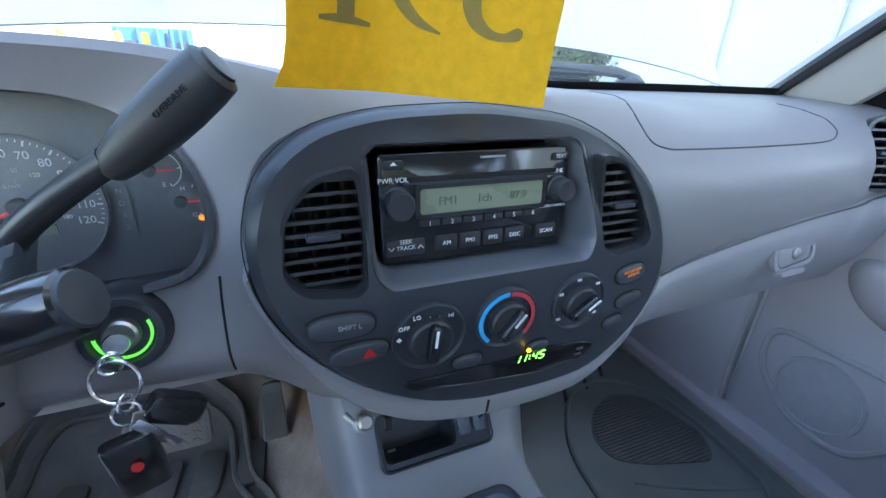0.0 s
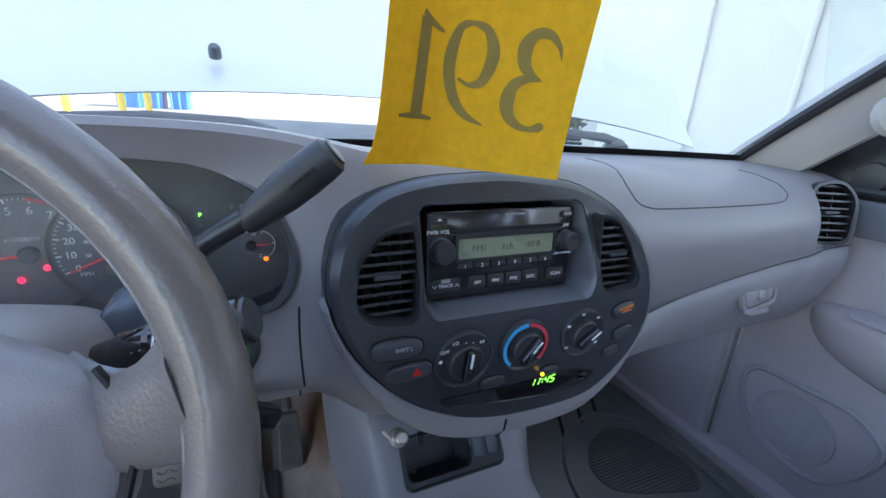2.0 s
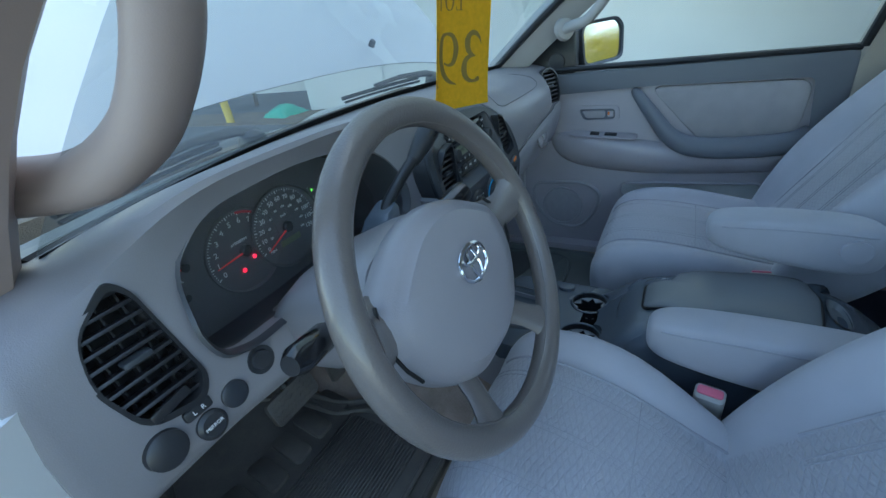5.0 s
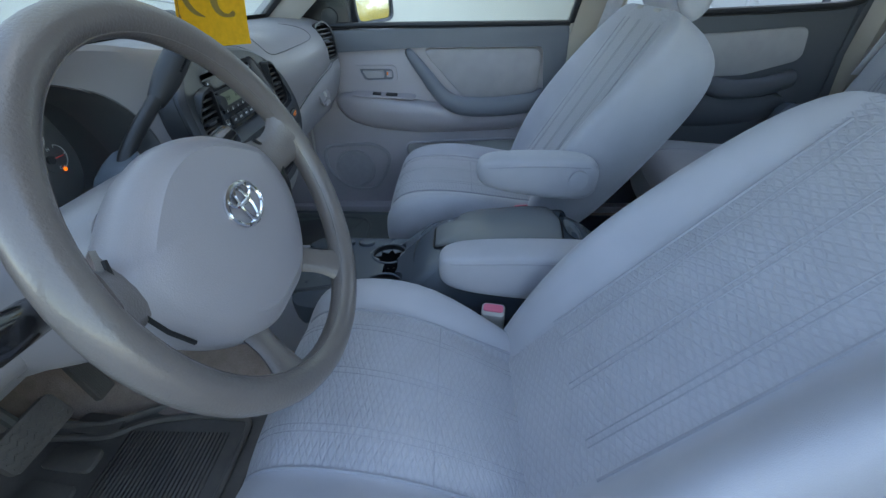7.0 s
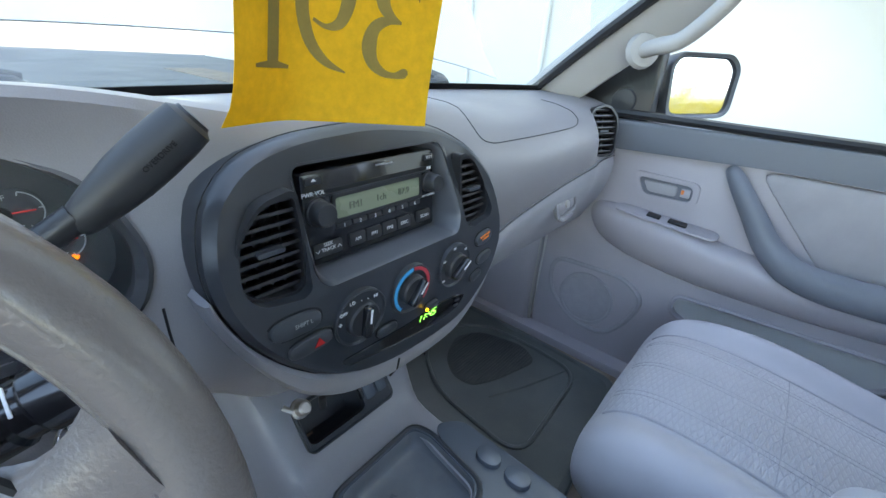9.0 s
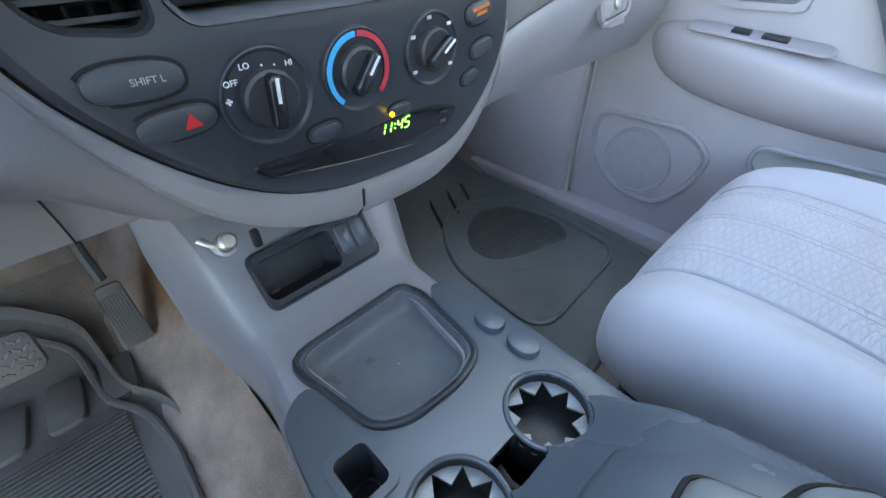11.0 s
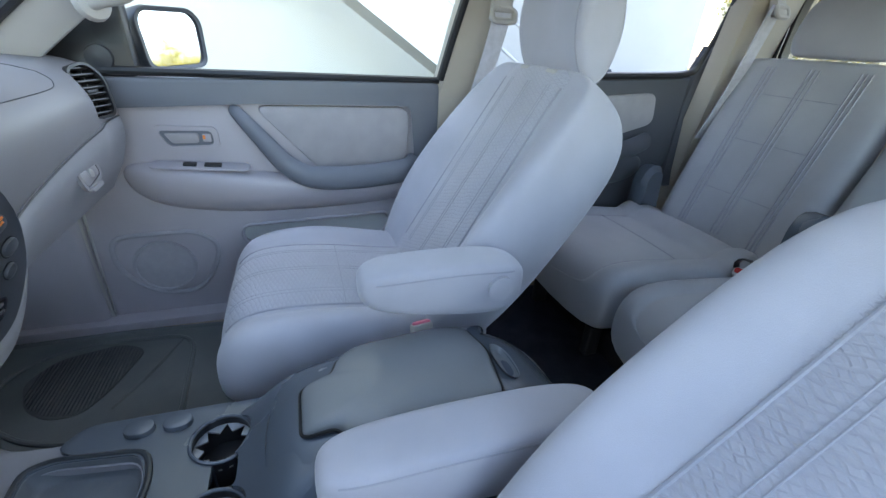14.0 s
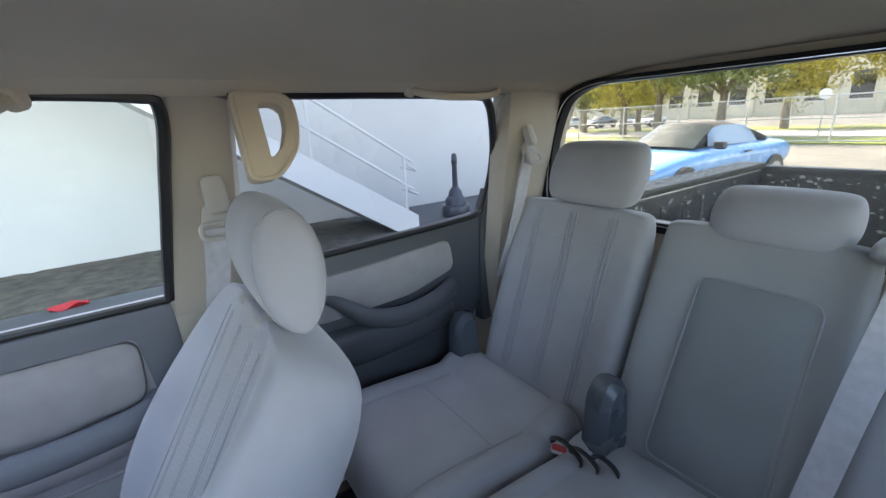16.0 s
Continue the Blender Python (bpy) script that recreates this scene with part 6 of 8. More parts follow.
TOPP = rounded([(-0.155, -0.075), (-0.118, -0.055), (-0.096, -0.10), (-0.085, -0.150), (-0.05, -0.168), (0.02, -0.170), (0.05, -0.15), (0.066, -0.06), (0.082, -0.035), (0.118, -0.06), (0.116, -0.22), (0.110, -0.36), (-0.165, -0.36), (-0.170, -0.25), (-0.168, -0.15)], 0.02)
topp = part("top_panel", prism(TOPP, 0.135, 0.205, None, 0.005), M_CONSOLE, console, "slate plastic cup holder panel")
CUPS = ((0.041, -0.252, 0.042), (-0.087, -0.254, 0.044))
cutters = [prism(oval(2 * r, 2 * r, 36, 2, x, y), 0.135, 0.4) for x, y, r in CUPS]
cutters += [prism(rrect(0.060, 0.036, 0.014, 5, -0.022, -0.262), 0.150, 0.4), prism(rrect(0.036, 0.046, 0.008, 5, -0.127, -0.172), 0.12, 0.4)]
cut(topp, *cutters)
for x, y, r in CUPS:
    cup = part("cup_holder", loft([[Vector((x + rr * math.cos(a), y + rr * math.sin(a), z)) for a in (2 * math.pi * i / 36 for i in range(36))] for rr, z in ((r, 0.206), (r * 0.985, 0.200), (r * 0.96, 0.152), (0.001, 0.150))], caps=False), M_BLACK, console)
    part("rim", tube([Vector((x + r * math.cos(a), y + r * math.sin(a), 0.206)) for a in (2 * math.pi * i / 40 for i in range(40))], 0.003, 8, closed=True), M_CONSOLE, cup)
    bm = bmesh.new()
    n = 9
    star = []
    for i in range(2 * n):
        a = 2 * math.pi * i / (2 * n)
        rr = r * (0.62 if i % 2 else 0.99)
        star.append((x + rr * math.cos(a), y + rr * math.sin(a)))
    outer = oval(2 * r * 0.985, 2 * r * 0.985, 2 * n, 2, x, y)
    part("rubber_star", ring_strip(outer, star, 0.188, 0.191), M_CUP, cup, "pale rubber flaps round a star-shaped opening")
part("slot_rim", ring_strip(rrect(0.052, 0.062, 0.014, 5, -0.127, -0.172), rrect(0.035, 0.045, 0.008, 5, -0.127, -0.172), 0.20, 0.209), M_CONSOLE, console)
# near-black floor paints the shade deep in the slot
part("slot_floor", prism(rrect(0.04, 0.05, 0.008, 5, -0.127, -0.172), 0.118, 0.122), M_DARK, console)
part("scrap", tube([(-0.018, -0.235, 0.165), (-0.025, -0.262, 0.166), (-0.020, -0.285, 0.164)], 0.004, 5, squash=0.4), M_STEEL, console, "scrap of paper in the cup holder")
for x, y in ((0.086, -0.137), (0.086, -0.187)):
    part("cap", prism(oval(0.030, 0.040, 28, 2.2, x, y), 0.204, 0.214, None, 0.003), M_CONSOLE, console)
# storage box rising behind the cup holders, with its padded lid
BOX = ((-0.228, -0.160, 0.108, 0.190), (-0.262, -0.164, 0.112, 0.206), (-0.295, -0.160, 0.112, 0.226), (-0.325, -0.148, 0.110, 0.256), (-0.355, -0.134, 0.106, 0.281), (-0.40, -0.127, 0.103, 0.296), (-0.50, -0.126, 0.102, 0.310), (-0.60, -0.126, 0.102, 0.317), (-0.66, -0.124, 0.100, 0.315), (-0.72, -0.120, 0.098, 0.286), (-0.78, -0.114, 0.094, 0.232), (-0.82, -0.108, 0.090, 0.170), (-0.835, -0.104, 0.088, 0.10))


def box_ring(y, xl, xr, zt, out=0.0, bow=0.0, foot=True):
    """One section across the storage box: steep sides, round shoulders and a nearly flat top."""
    c, h = (xl + xr) / 2, (xr - xl) / 2 + out
    up = [(1.0, 0.62), (0.985, 0.80), (0.93, 0.91), (0.82, 0.965), (0.6, 0.99), (0.3, 1.0), (0, 1.0)]
    prof = [(-k * h, z) for k, z in up] + [(k * h, z) for k, z in up[-2::-1]]
    pts = [Vector((c + x, y - bow * abs(x / h) ** 2.5, zt * z + out)) for x, z in prof]
    if foot:
        pts = [Vector((c - h - 0.035, y, FLOOR - 0.01)), Vector((c - h - 0.018, y, zt * 0.35))] + pts + [Vector((c + h + 0.010, y, zt * 0.35)), Vector((c + h + 0.018, y, FLOOR - 0.01))]
    return pts


box_body = part("storage_box", loft([box_ring(*b) for b in BOX]), M_CONSOLE, console, "slate storage box", sub=1)
cut(box_body, *[prism(oval(2 * r, 2 * r, 36, 2, x, y), 0.135, 0.4) for x, y, r in CUPS], prism(rrect(0.060, 0.036, 0.014, 5, -0.022, -0.262), 0.150, 0.4), prism(rrect(0.036, 0.046, 0.008, 5, -0.127, -0.172), 0.12, 0.4), prism(oval(0.074, 0.034, 24, 2.4, -0.012, -0.672), 0.292, 0.4, None))
# upper shell that carries the lid, its front edge bowed
shell = [box_ring(y, *[lerp([(b[0], b[k]) for b in reversed(BOX)], y) for k in (1, 2, 3)], out=o, bow=0.045, foot=False) for y, o in ((-0.318, -0.002), (-0.319, 0.0015), (-0.324, 0.003), (-0.36, 0.0032), (-0.42, 0.0032), (-0.52, 0.0032), (-0.60, 0.0032), (-0.64, 0.003), (-0.646, 0.0))]
part("lid_surround", loft(shell, closed=False, caps=False), M_CONSOLE, box_body, "slate shell round the lid")
part("hinge_recess", loft([[Vector((-0.012 + x * k, -0.672 + y * k, z + 0.45 * y * k)) for x, y in oval(0.076, 0.036, 24, 2.4)] for k, z in ((1.03, 0.310), (1.0, 0.309), (0.85, 0.299), (0.5, 0.294), (0.02, 0.293))], caps=False), M_LID, box_body, "scooped finger recess behind the lid")
LIDO = rounded([(-0.062, -0.369), (0.019, -0.369), (0.025, -0.413), (0.058, -0.424), (0.083, -0.455), (0.087, -0.588), (0.066, -0.632), (0.0, -0.646), (-0.086, -0.636), (-0.107, -0.592), (-0.105, -0.455), (-0.084, -0.424), (-0.068, -0.413)], 0.012)
LC = Vector((-0.012, -0.51))


def lid_z(x, y):
    e = (x + 0.012) / 0.105
    return lerp([(-0.66, 0.318), (-0.62, 0.321), (-0.50, 0.314), (-0.40, 0.299), (-0.36, 0.285)], y) - 0.016 * abs(e) ** 3


rings = [[Vector((x, y, lid_z(x, y) + d)) for x, y in shrink(LIDO, k, LC)] for k, d in ((1.0, -0.02), (1.0, 0.004), (0.988, 0.008), (0.965, 0.010), (0.85, 0.013), (0.6, 0.015), (0.3, 0.016), (0.03, 0.016))]
lid = part("lid", loft(rings), M_LID, console, "grey vinyl padded lid")
part("lid_gap", tube([Vector((x, y, lid_z(x, y) + 0.003)) for x, y in shrink(LIDO, 1.012, LC)], 0.0025, 6, closed=True), M_DARK, lid)
for x in (-0.055, 0.03):
    rc = part("rear_cup_holder", lathe([(0.036, 0.0), (0.039, 0.004), (0.039, 0.008), (0.035, 0.008), (0.033, -0.03), (0, -0.03)], pose(x, -0.885, 0.085), 24), M_BLACK, console)
part("rear_step", hull((-0.11, -0.95, FLOOR - 0.01), (0.09, -0.80, 0.09), 0.015), M_CONSOLE, console)

# ---- steering wheel and column ----
WC = Vector((-0.461, -0.202, 0.596))
WT = radians(23.7)
WM = basis(WC, (1, 0, 0), (0, math.sin(WT), math.cos(WT)))
WR = WM.copy()
wheel = thing("steering_wheel", "worn grey leather steering wheel with airbag pad and chrome emblem", "steering wheel")
rim_pts = [WM @ Vector((0.180 * math.cos(a), 0.180 * math.sin(a), 0)) for a in (2 * math.pi * i / 72 for i in range(72))]
rim = part("rim", tube(rim_pts, 0.0162, 16, closed=True), M_WHEEL, wheel, "shiny worn leather rim")
part("stitching", tube([WM @ Vector((0.1655 * math.cos(a), 0.1655 * math.sin(a), 0.0062)) for a in (2 * math.pi * i / 72 for i in range(72))], 0.0012, 6, closed=True), M_WHEEL, rim)
PAD = rounded([(-0.142, 0.022), (-0.095, 0.052), (-0.05, 0.075), (0.0, 0.083), (0.05, 0.075), (0.095, 0.052), (0.142, 0.022), (0.140, -0.030), (0.108, -0.076), (0.075, -0.104), (0.04, -0.118), (-0.04, -0.118), (-0.075, -0.104), (-0.108, -0.076), (-0.140, -0.030)], 0.03, 4)
PC = Vector((0, -0.015))
pad = part("airbag_pad", loft([[WR @ Vector((x, y, d)) for x, y in shrink(PAD, k, PC)] for k, d in ((0.90, -0.060), (0.97, -0.054), (1.0, -0.042), (0.99, -0.030), (0.96, -0.020), (0.88, -0.013), (0.84, -0.011), (0.80, -0.006), (0.6, -0.001), (0.3, 0.0008), (0.03, 0.001))]), M_PAD, wheel, "grey vinyl airbag cover")
for s in (-1, 1):
    part("pad_seam", tube([WR @ Vector((s * x, y, d)) for x, y, d in ((0.128, 0.036, -0.020), (0.141, 0.016, -0.0155), (0.1425, -0.006, -0.0155), (0.136, -0.030, -0.018), (0.122, -0.055, -0.024))], 0.0022, 6), M_DARK, pad)
for sx, pts in ((1, ((0.112, 0.010), (0.144, 0.010), (0.172, 0.018))), (-1, ((-0.112, 0.010), (-0.144, 0.010), (-0.172, 0.018))), (1, ((0.055, -0.085), (0.075, -0.118), (0.092, -0.146))), (-1, ((-0.055, -0.085), (-0.075, -0.118), (-0.092, -0.146)))):
    w = 0.034 if pts[0][1] > 0 else 0.024
    ps = smooth_path([WR @ Vector((x, y, d)) for (x, y), d in zip(pts, (-0.042, -0.017, -0.002))], 4)
    part("spoke", tube(ps, [w * (1 - 0.30 * math.sin(math.pi * i / (len(ps) - 1)) + 0.12 * (i / (len(ps) - 1)) ** 3) for i in range(len(ps))], 12, squash=0.38, up=WM.to_3x3() @ Vector((0, 0, 1))), M_WHEEL, wheel)
# plain oval emblem of three chrome rings
em = WR @ Matrix.Translation((0.007, 0.0, 0.003))
emb = part("emblem", tube([em @ Vector((0.029 * math.cos(a), 0.020 * math.sin(a), 0)) for a in (2 * math.pi * i / 40 for i in range(40))], 0.0026, 8, closed=True), M_CHROME, wheel, "oval chrome emblem")
part("emblem_loop", tube([em @ Vector((0.009 * math.cos(a), 0.0185 * math.sin(a), 0.001)) for a in (2 * math.pi * i / 32 for i in range(32))], 0.0024, 8, closed=True), M_CHROME, emb)
part("emblem_bar", tube([em @ Vector((0.020 * math.cos(a), 0.010 + 0.009 * math.sin(a), 0.001)) for a in (2 * math.pi * i / 32 for i in range(32))], 0.0024, 8, closed=True), M_CHROME, emb)
# column shroud
column = thing("steering_column", "grey steering column shroud with gear lever and stalks", "steering column")
ax = (WM.to_3x3() @ Vector((0, 0, -1))).normalized()
upv = (WM.to_3x3() @ Vector((0, 1, 0))).normalized()
rings = []
for s, w, h, dz in ((0.060, 0.080, 0.056, 0.010), (0.064, 0.092, 0.065, 0.013), (0.078, 0.098, 0.070, 0.016), (0.12, 0.099, 0.071, 0.018), (0.20, 0.096, 0.070, 0.016), (0.26, 0.088, 0.058, 0.010), (0.30, 0.078, 0.050, 0.0), (0.36, 0.07, 0.045, 0.0)):
    c = WC + ax * s + upv * (dz - 0.015)
    rings.append([c + Vector((1, 0, 0)) * p[0] + upv * p[1] for p in oval(2 * w, 2 * h, 36, 4.2)])
shroud = part("shroud", loft(rings), M_DASH, column)
part("shroud_joint", tube([WC + ax * s + Vector((0.0985, 0, 0)) + upv * -0.02 for s in (0.045, 0.10, 0.2)], 0.0015, 6), M_DARK, shroud)
# gear lever
gl = part("gear_lever", tube(smooth_path([(-0.365, -0.005, 0.560), (-0.338, -0.006, 0.598), (-0.306, -0.014, 0.626), (-0.268, -0.022, 0.652)], 5), [0.009] * 16, 12), M_BLACK, column, "black column gear lever")
gp = [Vector((-0.270, -0.020, 0.646)).lerp(Vector((-0.200, -0.038, 0.706)), t) for t in (0, 0.02, 0.10, 0.25, 0.45, 0.65, 0.85, 0.97, 1.0)]
part("grip", tube(gp, [0.0085, 0.0100, 0.0118, 0.0142, 0.0166, 0.0172, 0.0168, 0.0158, 0.0120], 20), M_KNOB, gl, "black moulded grip with overdrive button")
gd = (gp[-1] - gp[0]).normalized()
words("lettering", "OVERDRIVE", 0.0048, basis(Vector(gp[5]) + gd.cross(Vector((1, 0.15, -0.9))).normalized() * 0, gd, gd.cross(Vector((0.30, -0.9, 0.30)).normalized()) * -1) @ Matrix.Translation((0.004, 0.002, 0.0173)), M_DARK, gl)
part("boot", loft([[Vector((cx + x, y, z + 0.3 * x)) for x, y in rrect(w, d, 0.008, 4, 0, -0.004)] for cx, z, w, d in ((-0.374, 0.530, 0.058, 0.060), (-0.364, 0.565, 0.052, 0.054), (-0.350, 0.592, 0.044, 0.044), (-0.344, 0.600, 0.034, 0.034))]), M_CONSOLE, column, "dark rubber lever boot")
# wiper stalk
sp = [Vector((-0.385, -0.075, 0.562)).lerp(Vector((-0.268, -0.108, 0.606)), t) for t in (0, 0.1, 0.35, 0.37, 0.52, 0.54, 0.60, 0.62, 0.90, 0.98, 1.0)]
stalk = part("wiper_stalk", tube(sp, [0.014, 0.014, 0.0160, 0.0178, 0.0178, 0.0158, 0.0158, 0.0180, 0.0180, 0.0165, 0.013], 20), M_GLOSS, column, "glossy black wiper stalk")
sd = (sp[-1] - sp[0]).normalized()
sn = Vector((0.1, -0.55, 0.83)).normalized()
for k, q in ((0.44, 0.006), (0.40, 0.003), (0.50, 0.0)):
    part("stalk_mark", box((0.0015, 0.016, 0.001), basis(sp[0].lerp(sp[-1], k) + sn * 0.0180, sd, sn.cross(sd)), 0.0003), M_WHITE, stalk)
words("lettering", "PULL", 0.006, basis(sp[0].lerp(sp[-1], 0.76) + sn * 0.0182, sd, sn.cross(sd)), M_WHITE, stalk)
words("lettering", "INT LO HI", 0.0045, basis(sp[0].lerp(sp[-1], 0.24) + sn * 0.0156, sd, sn.cross(sd)), M_WHITE, stalk)
part("end_cap", lathe([(0.0150, 0), (0.0135, 0.003), (0, 0.004)], basis(sp[-1] - sd * 0.002, sd.orthogonal(), sd.cross(sd.orthogonal())), 20), M_BTN, stalk)
# lamp stalk on the far side
lp = [Vector((-0.53, -0.085, 0.560)).lerp(Vector((-0.652, -0.115, 0.590)), t) for t in (0, 0.1, 0.5, 0.55, 0.92, 1.0)]
part("lamp_stalk", tube(lp, [0.012, 0.012, 0.011, 0.0150, 0.0150, 0.010], 18), M_GLOSS, column, "glossy black lamp stalk")
# ignition lock
IM = basis((-0.299, 0.003, 0.517), (1, 0, 0.0), (0, 0.25, 1))
lock = part("ignition_lock", lathe([(0.036, -0.03), (0.031, -0.004), (0.028, 0.001), (0.023, 0.002), (0.0215, -0.003), (0.0, -0.004)], IM, 36), M_BEZEL, column, "dark ignition boss with a green lit ring")
part("light_ring", arc(0.0180, 0.0198, -175, 25, 0.003, IM @ Matrix.Translation((0, 0, -0.004)), 32), M_GREENDIM, lock)
part("barrel", lathe([(0.0125, -0.004), (0.012, 0.004), (0.010, 0.006), (0, 0.006)], IM, 24), M_STEEL, lock)
# keys
keys = thing("key_ring", "car key with fob, tag and steel rings hanging in the ignition", "keys")
kc = Vector((-0.298, -0.012, 0.515))
part("key", lathe([(0.0078, -0.0015), (0.0085, 0.0), (0.0078, 0.0015), (0, 0.002)], pose(kc.x + 0.000, kc.y - 0.002, kc.z + 0.005, 78, 0, 20), 20), M_CHROME, keys)


def ring_at(c, r, th, rx, rz, name="ring"):
    q = pose(*c, rx, 0, rz)
    return part(name, tube([q @ Vector((r * math.cos(a), r * math.sin(a), 0)) for a in (2 * math.pi * i / 28 for i in range(28))], th, 8, closed=True), M_CHROME, keys)


ring_at(kc + Vector((-0.004, -0.010, -0.006)), 0.007, 0.0013, 80, 25)
ring_at(kc + Vector((-0.004, -0.012, -0.020)), 0.0165, 0.0014, 75, -10)
ring_at(kc + Vector((-0.002, -0.012, -0.040)), 0.007, 0.0013, 85, 60)
ring_at(kc + Vector((-0.004, -0.012, -0.050)), 0.009, 0.0013, 75, 10)
part("loose_key", box((0.012, 0.002, 0.042), pose(kc.x - 0.001, kc.y - 0.012, kc.z - 0.070, 8, 18, 20), 0.002), M_STEEL, keys)
part("loose_key", box((0.009, 0.002, 0.046), pose(kc.x + 0.012, kc.y - 0.016, kc.z - 0.072, 10, -28, 10), 0.002), M_CHROME, keys)
part("end_button", lathe([(0.0118, 0), (0.0112, 0.002), (0.008, 0.0025), (0, 0.0022)], basis(gp[-1], gd.orthogonal(), gd.cross(gd.orthogonal())), 20), M_BLACK, gl)
fob = part("fob", box((0.036, 0.012, 0.062), pose(kc.x - 0.006, kc.y - 0.016, kc.z - 0.096, 6, -4, 15), 0.008), M_GLOSS, keys, "black remote fob with red button")
part("fob_button", lathe([(0.0042, 0), (0.0042, 0.002), (0, 0.003)], basis((kc.x - 0.004, kc.y - 0.0235, kc.z - 0.092), (1, 0, 0), (0, 0, 1)), 14), M_RED, fob)
part("tag", box((0.046, 0.016, 0.024), pose(kc.x + 0.024, kc.y - 0.002, kc.z - 0.062, 0, 38, 20), 0.008), M_GLOSS, keys, "black alarm tag")

# ---- grab handles, belts, mats, pedals ----


def grab_handle(points, radius, mat, label, squash=0.8, mounts=True, swell=0.0):
    h = thing("grab_handle", label, "handle", group="grab handles")
    ps = smooth_path(points, 6)
    part("bar", tube(ps, [radius * (1 + swell * (1 - i / (len(ps) - 1))) for i in range(len(ps))], 14, squash=squash), mat, h)
    if mounts:
        for p, q in ((ps[0], ps[1]), (ps[-1], ps[-2])):
            part("mount", lathe([(radius * 1.9, -0.004), (radius * 1.7, 0.008), (radius * 1.0, 0.012), (0, 0.012)], Matrix.Translation(p) @ (Vector(q) - Vector(p)).to_track_quat("Z", "Y").to_matrix().to_4x4(), 16), mat, h)
    return h


grab_handle([(0.620, -0.050, 0.772), (0.594, -0.080, 0.780), (0.577, -0.122, 0.791), (0.566, -0.166, 0.832), (0.564, -0.196, 0.876), (0.572, -0.212, 0.910), (0.600, -0.214, 0.938)], 0.0175, M_PILLAR, "grey moulded grab handle on the passenger windscreen pillar")
grab_handle([(-0.735, 0.200, 0.765), (-0.695, 0.150, 0.757), (-0.665, 0.080, 0.756), (-0.660, 0.0, 0.772), (-0.658, -0.08, 0.806), (-0.658, -0.135, 0.855), (-0.664, -0.158, 0.895), (-0.685, -0.168, 0.935), (-0.715, -0.165, 0.965)], 0.0225, M_PILLAR_SHADE, "grey moulded grab handle, tinted as in warm shade, on the driver's windscreen pillar", swell=0.35)
grab_handle([(0.565, -0.33, 1.062), (0.530, -0.36, 1.040), (0.510, -0.45, 1.018), (0.510, -0.55, 1.018), (0.530, -0.63, 1.040), (0.565, -0.66, 1.062)], 0.012, M_HEAD, "beige folding grab handle above the front door")
grab_handle([(0.565, -1.34, 1.072), (0.535, -1.36, 1.060), (0.520, -1.42, 1.052), (0.520, -1.52, 1.052), (0.535, -1.58, 1.060), (0.565, -1.60, 1.070)], 0.010, M_HEAD, "beige folding grab handle above the rear door")
# loop handle on the centre pillar
loop = thing("grab_handle", "beige D-shaped loop handle on the centre pillar", "handle", group="grab handles")
lm = basis((0.565, -0.965, 1.0), (0.10, -1, 0), (0.32, 0, 1))
lo = rounded([(-0.016, 0.062), (0.075, 0.062), (0.098, 0.045), (0.098, 0.0), (0.085, -0.050), (0.052, -0.088), (0.030, -0.105), (-0.016, -0.105)], 0.014, 4)
li = rounded([(0.030, 0.040), (0.050, 0.041), (0.066, 0.040), (0.076, 0.028), (0.074, -0.005), (0.058, -0.045), (0.036, -0.062), (0.030, -0.062)], 0.007, 4)
part("frame", ring_strip(lo, li, 0.0, 0.028, lm), M_HEAD, loop)
part("rim", tube([lm @ Vector((*p, 0.027)) for p in shrink(lo, 0.97, Vector((0.04, -0.02)))], 0.005, 8, closed=True), M_HEAD, loop)


def strap(points, width, mat, parent, name="webbing", across=(0, 1, 0), thick=0.0014):
    ps = smooth_path(points, 5)
    a = Vector(across).normalized() * width / 2
    rings = []
    for i, p in enumerate(ps):
        d = (ps[min(i + 1, len(ps) - 1)] - ps[max(i - 1, 0)]).normalized()
        n = d.cross(a).normalized() * thick
        rings.append([p - a - n, p + a - n, p + a + n, p - a + n])
    return part(name, loft(rings), mat, parent)


belt = thing("seat_belt", "grey passenger seat belt with upper guide on the centre pillar", "seat belt", group="seat belts")
strap([(0.600, -0.89, 0.815), (0.622, -0.88, 0.72), (0.66, -0.86, 0.56), (0.68, -0.84, 0.20), (0.69, -0.83, 0.0)], 0.046, M_BELT, belt)
gu = part("guide", prism(rounded([(-0.032, -0.03), (0.032, -0.03), (0.020, 0.035), (-0.020, 0.035)], 0.012), -0.008, 0.012, basis((0.622, -0.895, 0.825), (0, -1, 0), (0.42, 0, 1)), 0.004), M_PILLAR, belt, "grey plastic belt guide")
part("loop", tube([basis((0.612, -0.895, 0.825), (0, -1, 0), (0.42, 0, 1)) @ Vector((x, y, 0.004)) for x, y in rrect(0.062, 0.030, 0.012, 5, 0, -0.018)], 0.006, 8, closed=True), M_PILLAR, gu)
part("adjuster", prism(rrect(0.040, 0.075, 0.012), -0.008, 0.010, basis((0.596, -0.90, 0.882), (0, -1, 0), (0.42, 0, 1)), 0.005), M_PILLAR, belt)
part("tongue", prism(rrect(0.050, 0.035, 0.008), 0.0, 0.010, basis((0.660, -0.868, 0.60), (0, -1, 0), (0.3, 0, 1)), 0.003), M_PILLAR, belt)
belt2 = thing("seat_belt", "grey rear seat belt with guide on the corner pillar", "seat belt", group="seat belts")
strap([(0.575, -1.745, 0.895), (0.590, -1.735, 0.80), (0.612, -1.72, 0.66), (0.65, -1.70, 0.50)], 0.046, M_BELT, belt2)
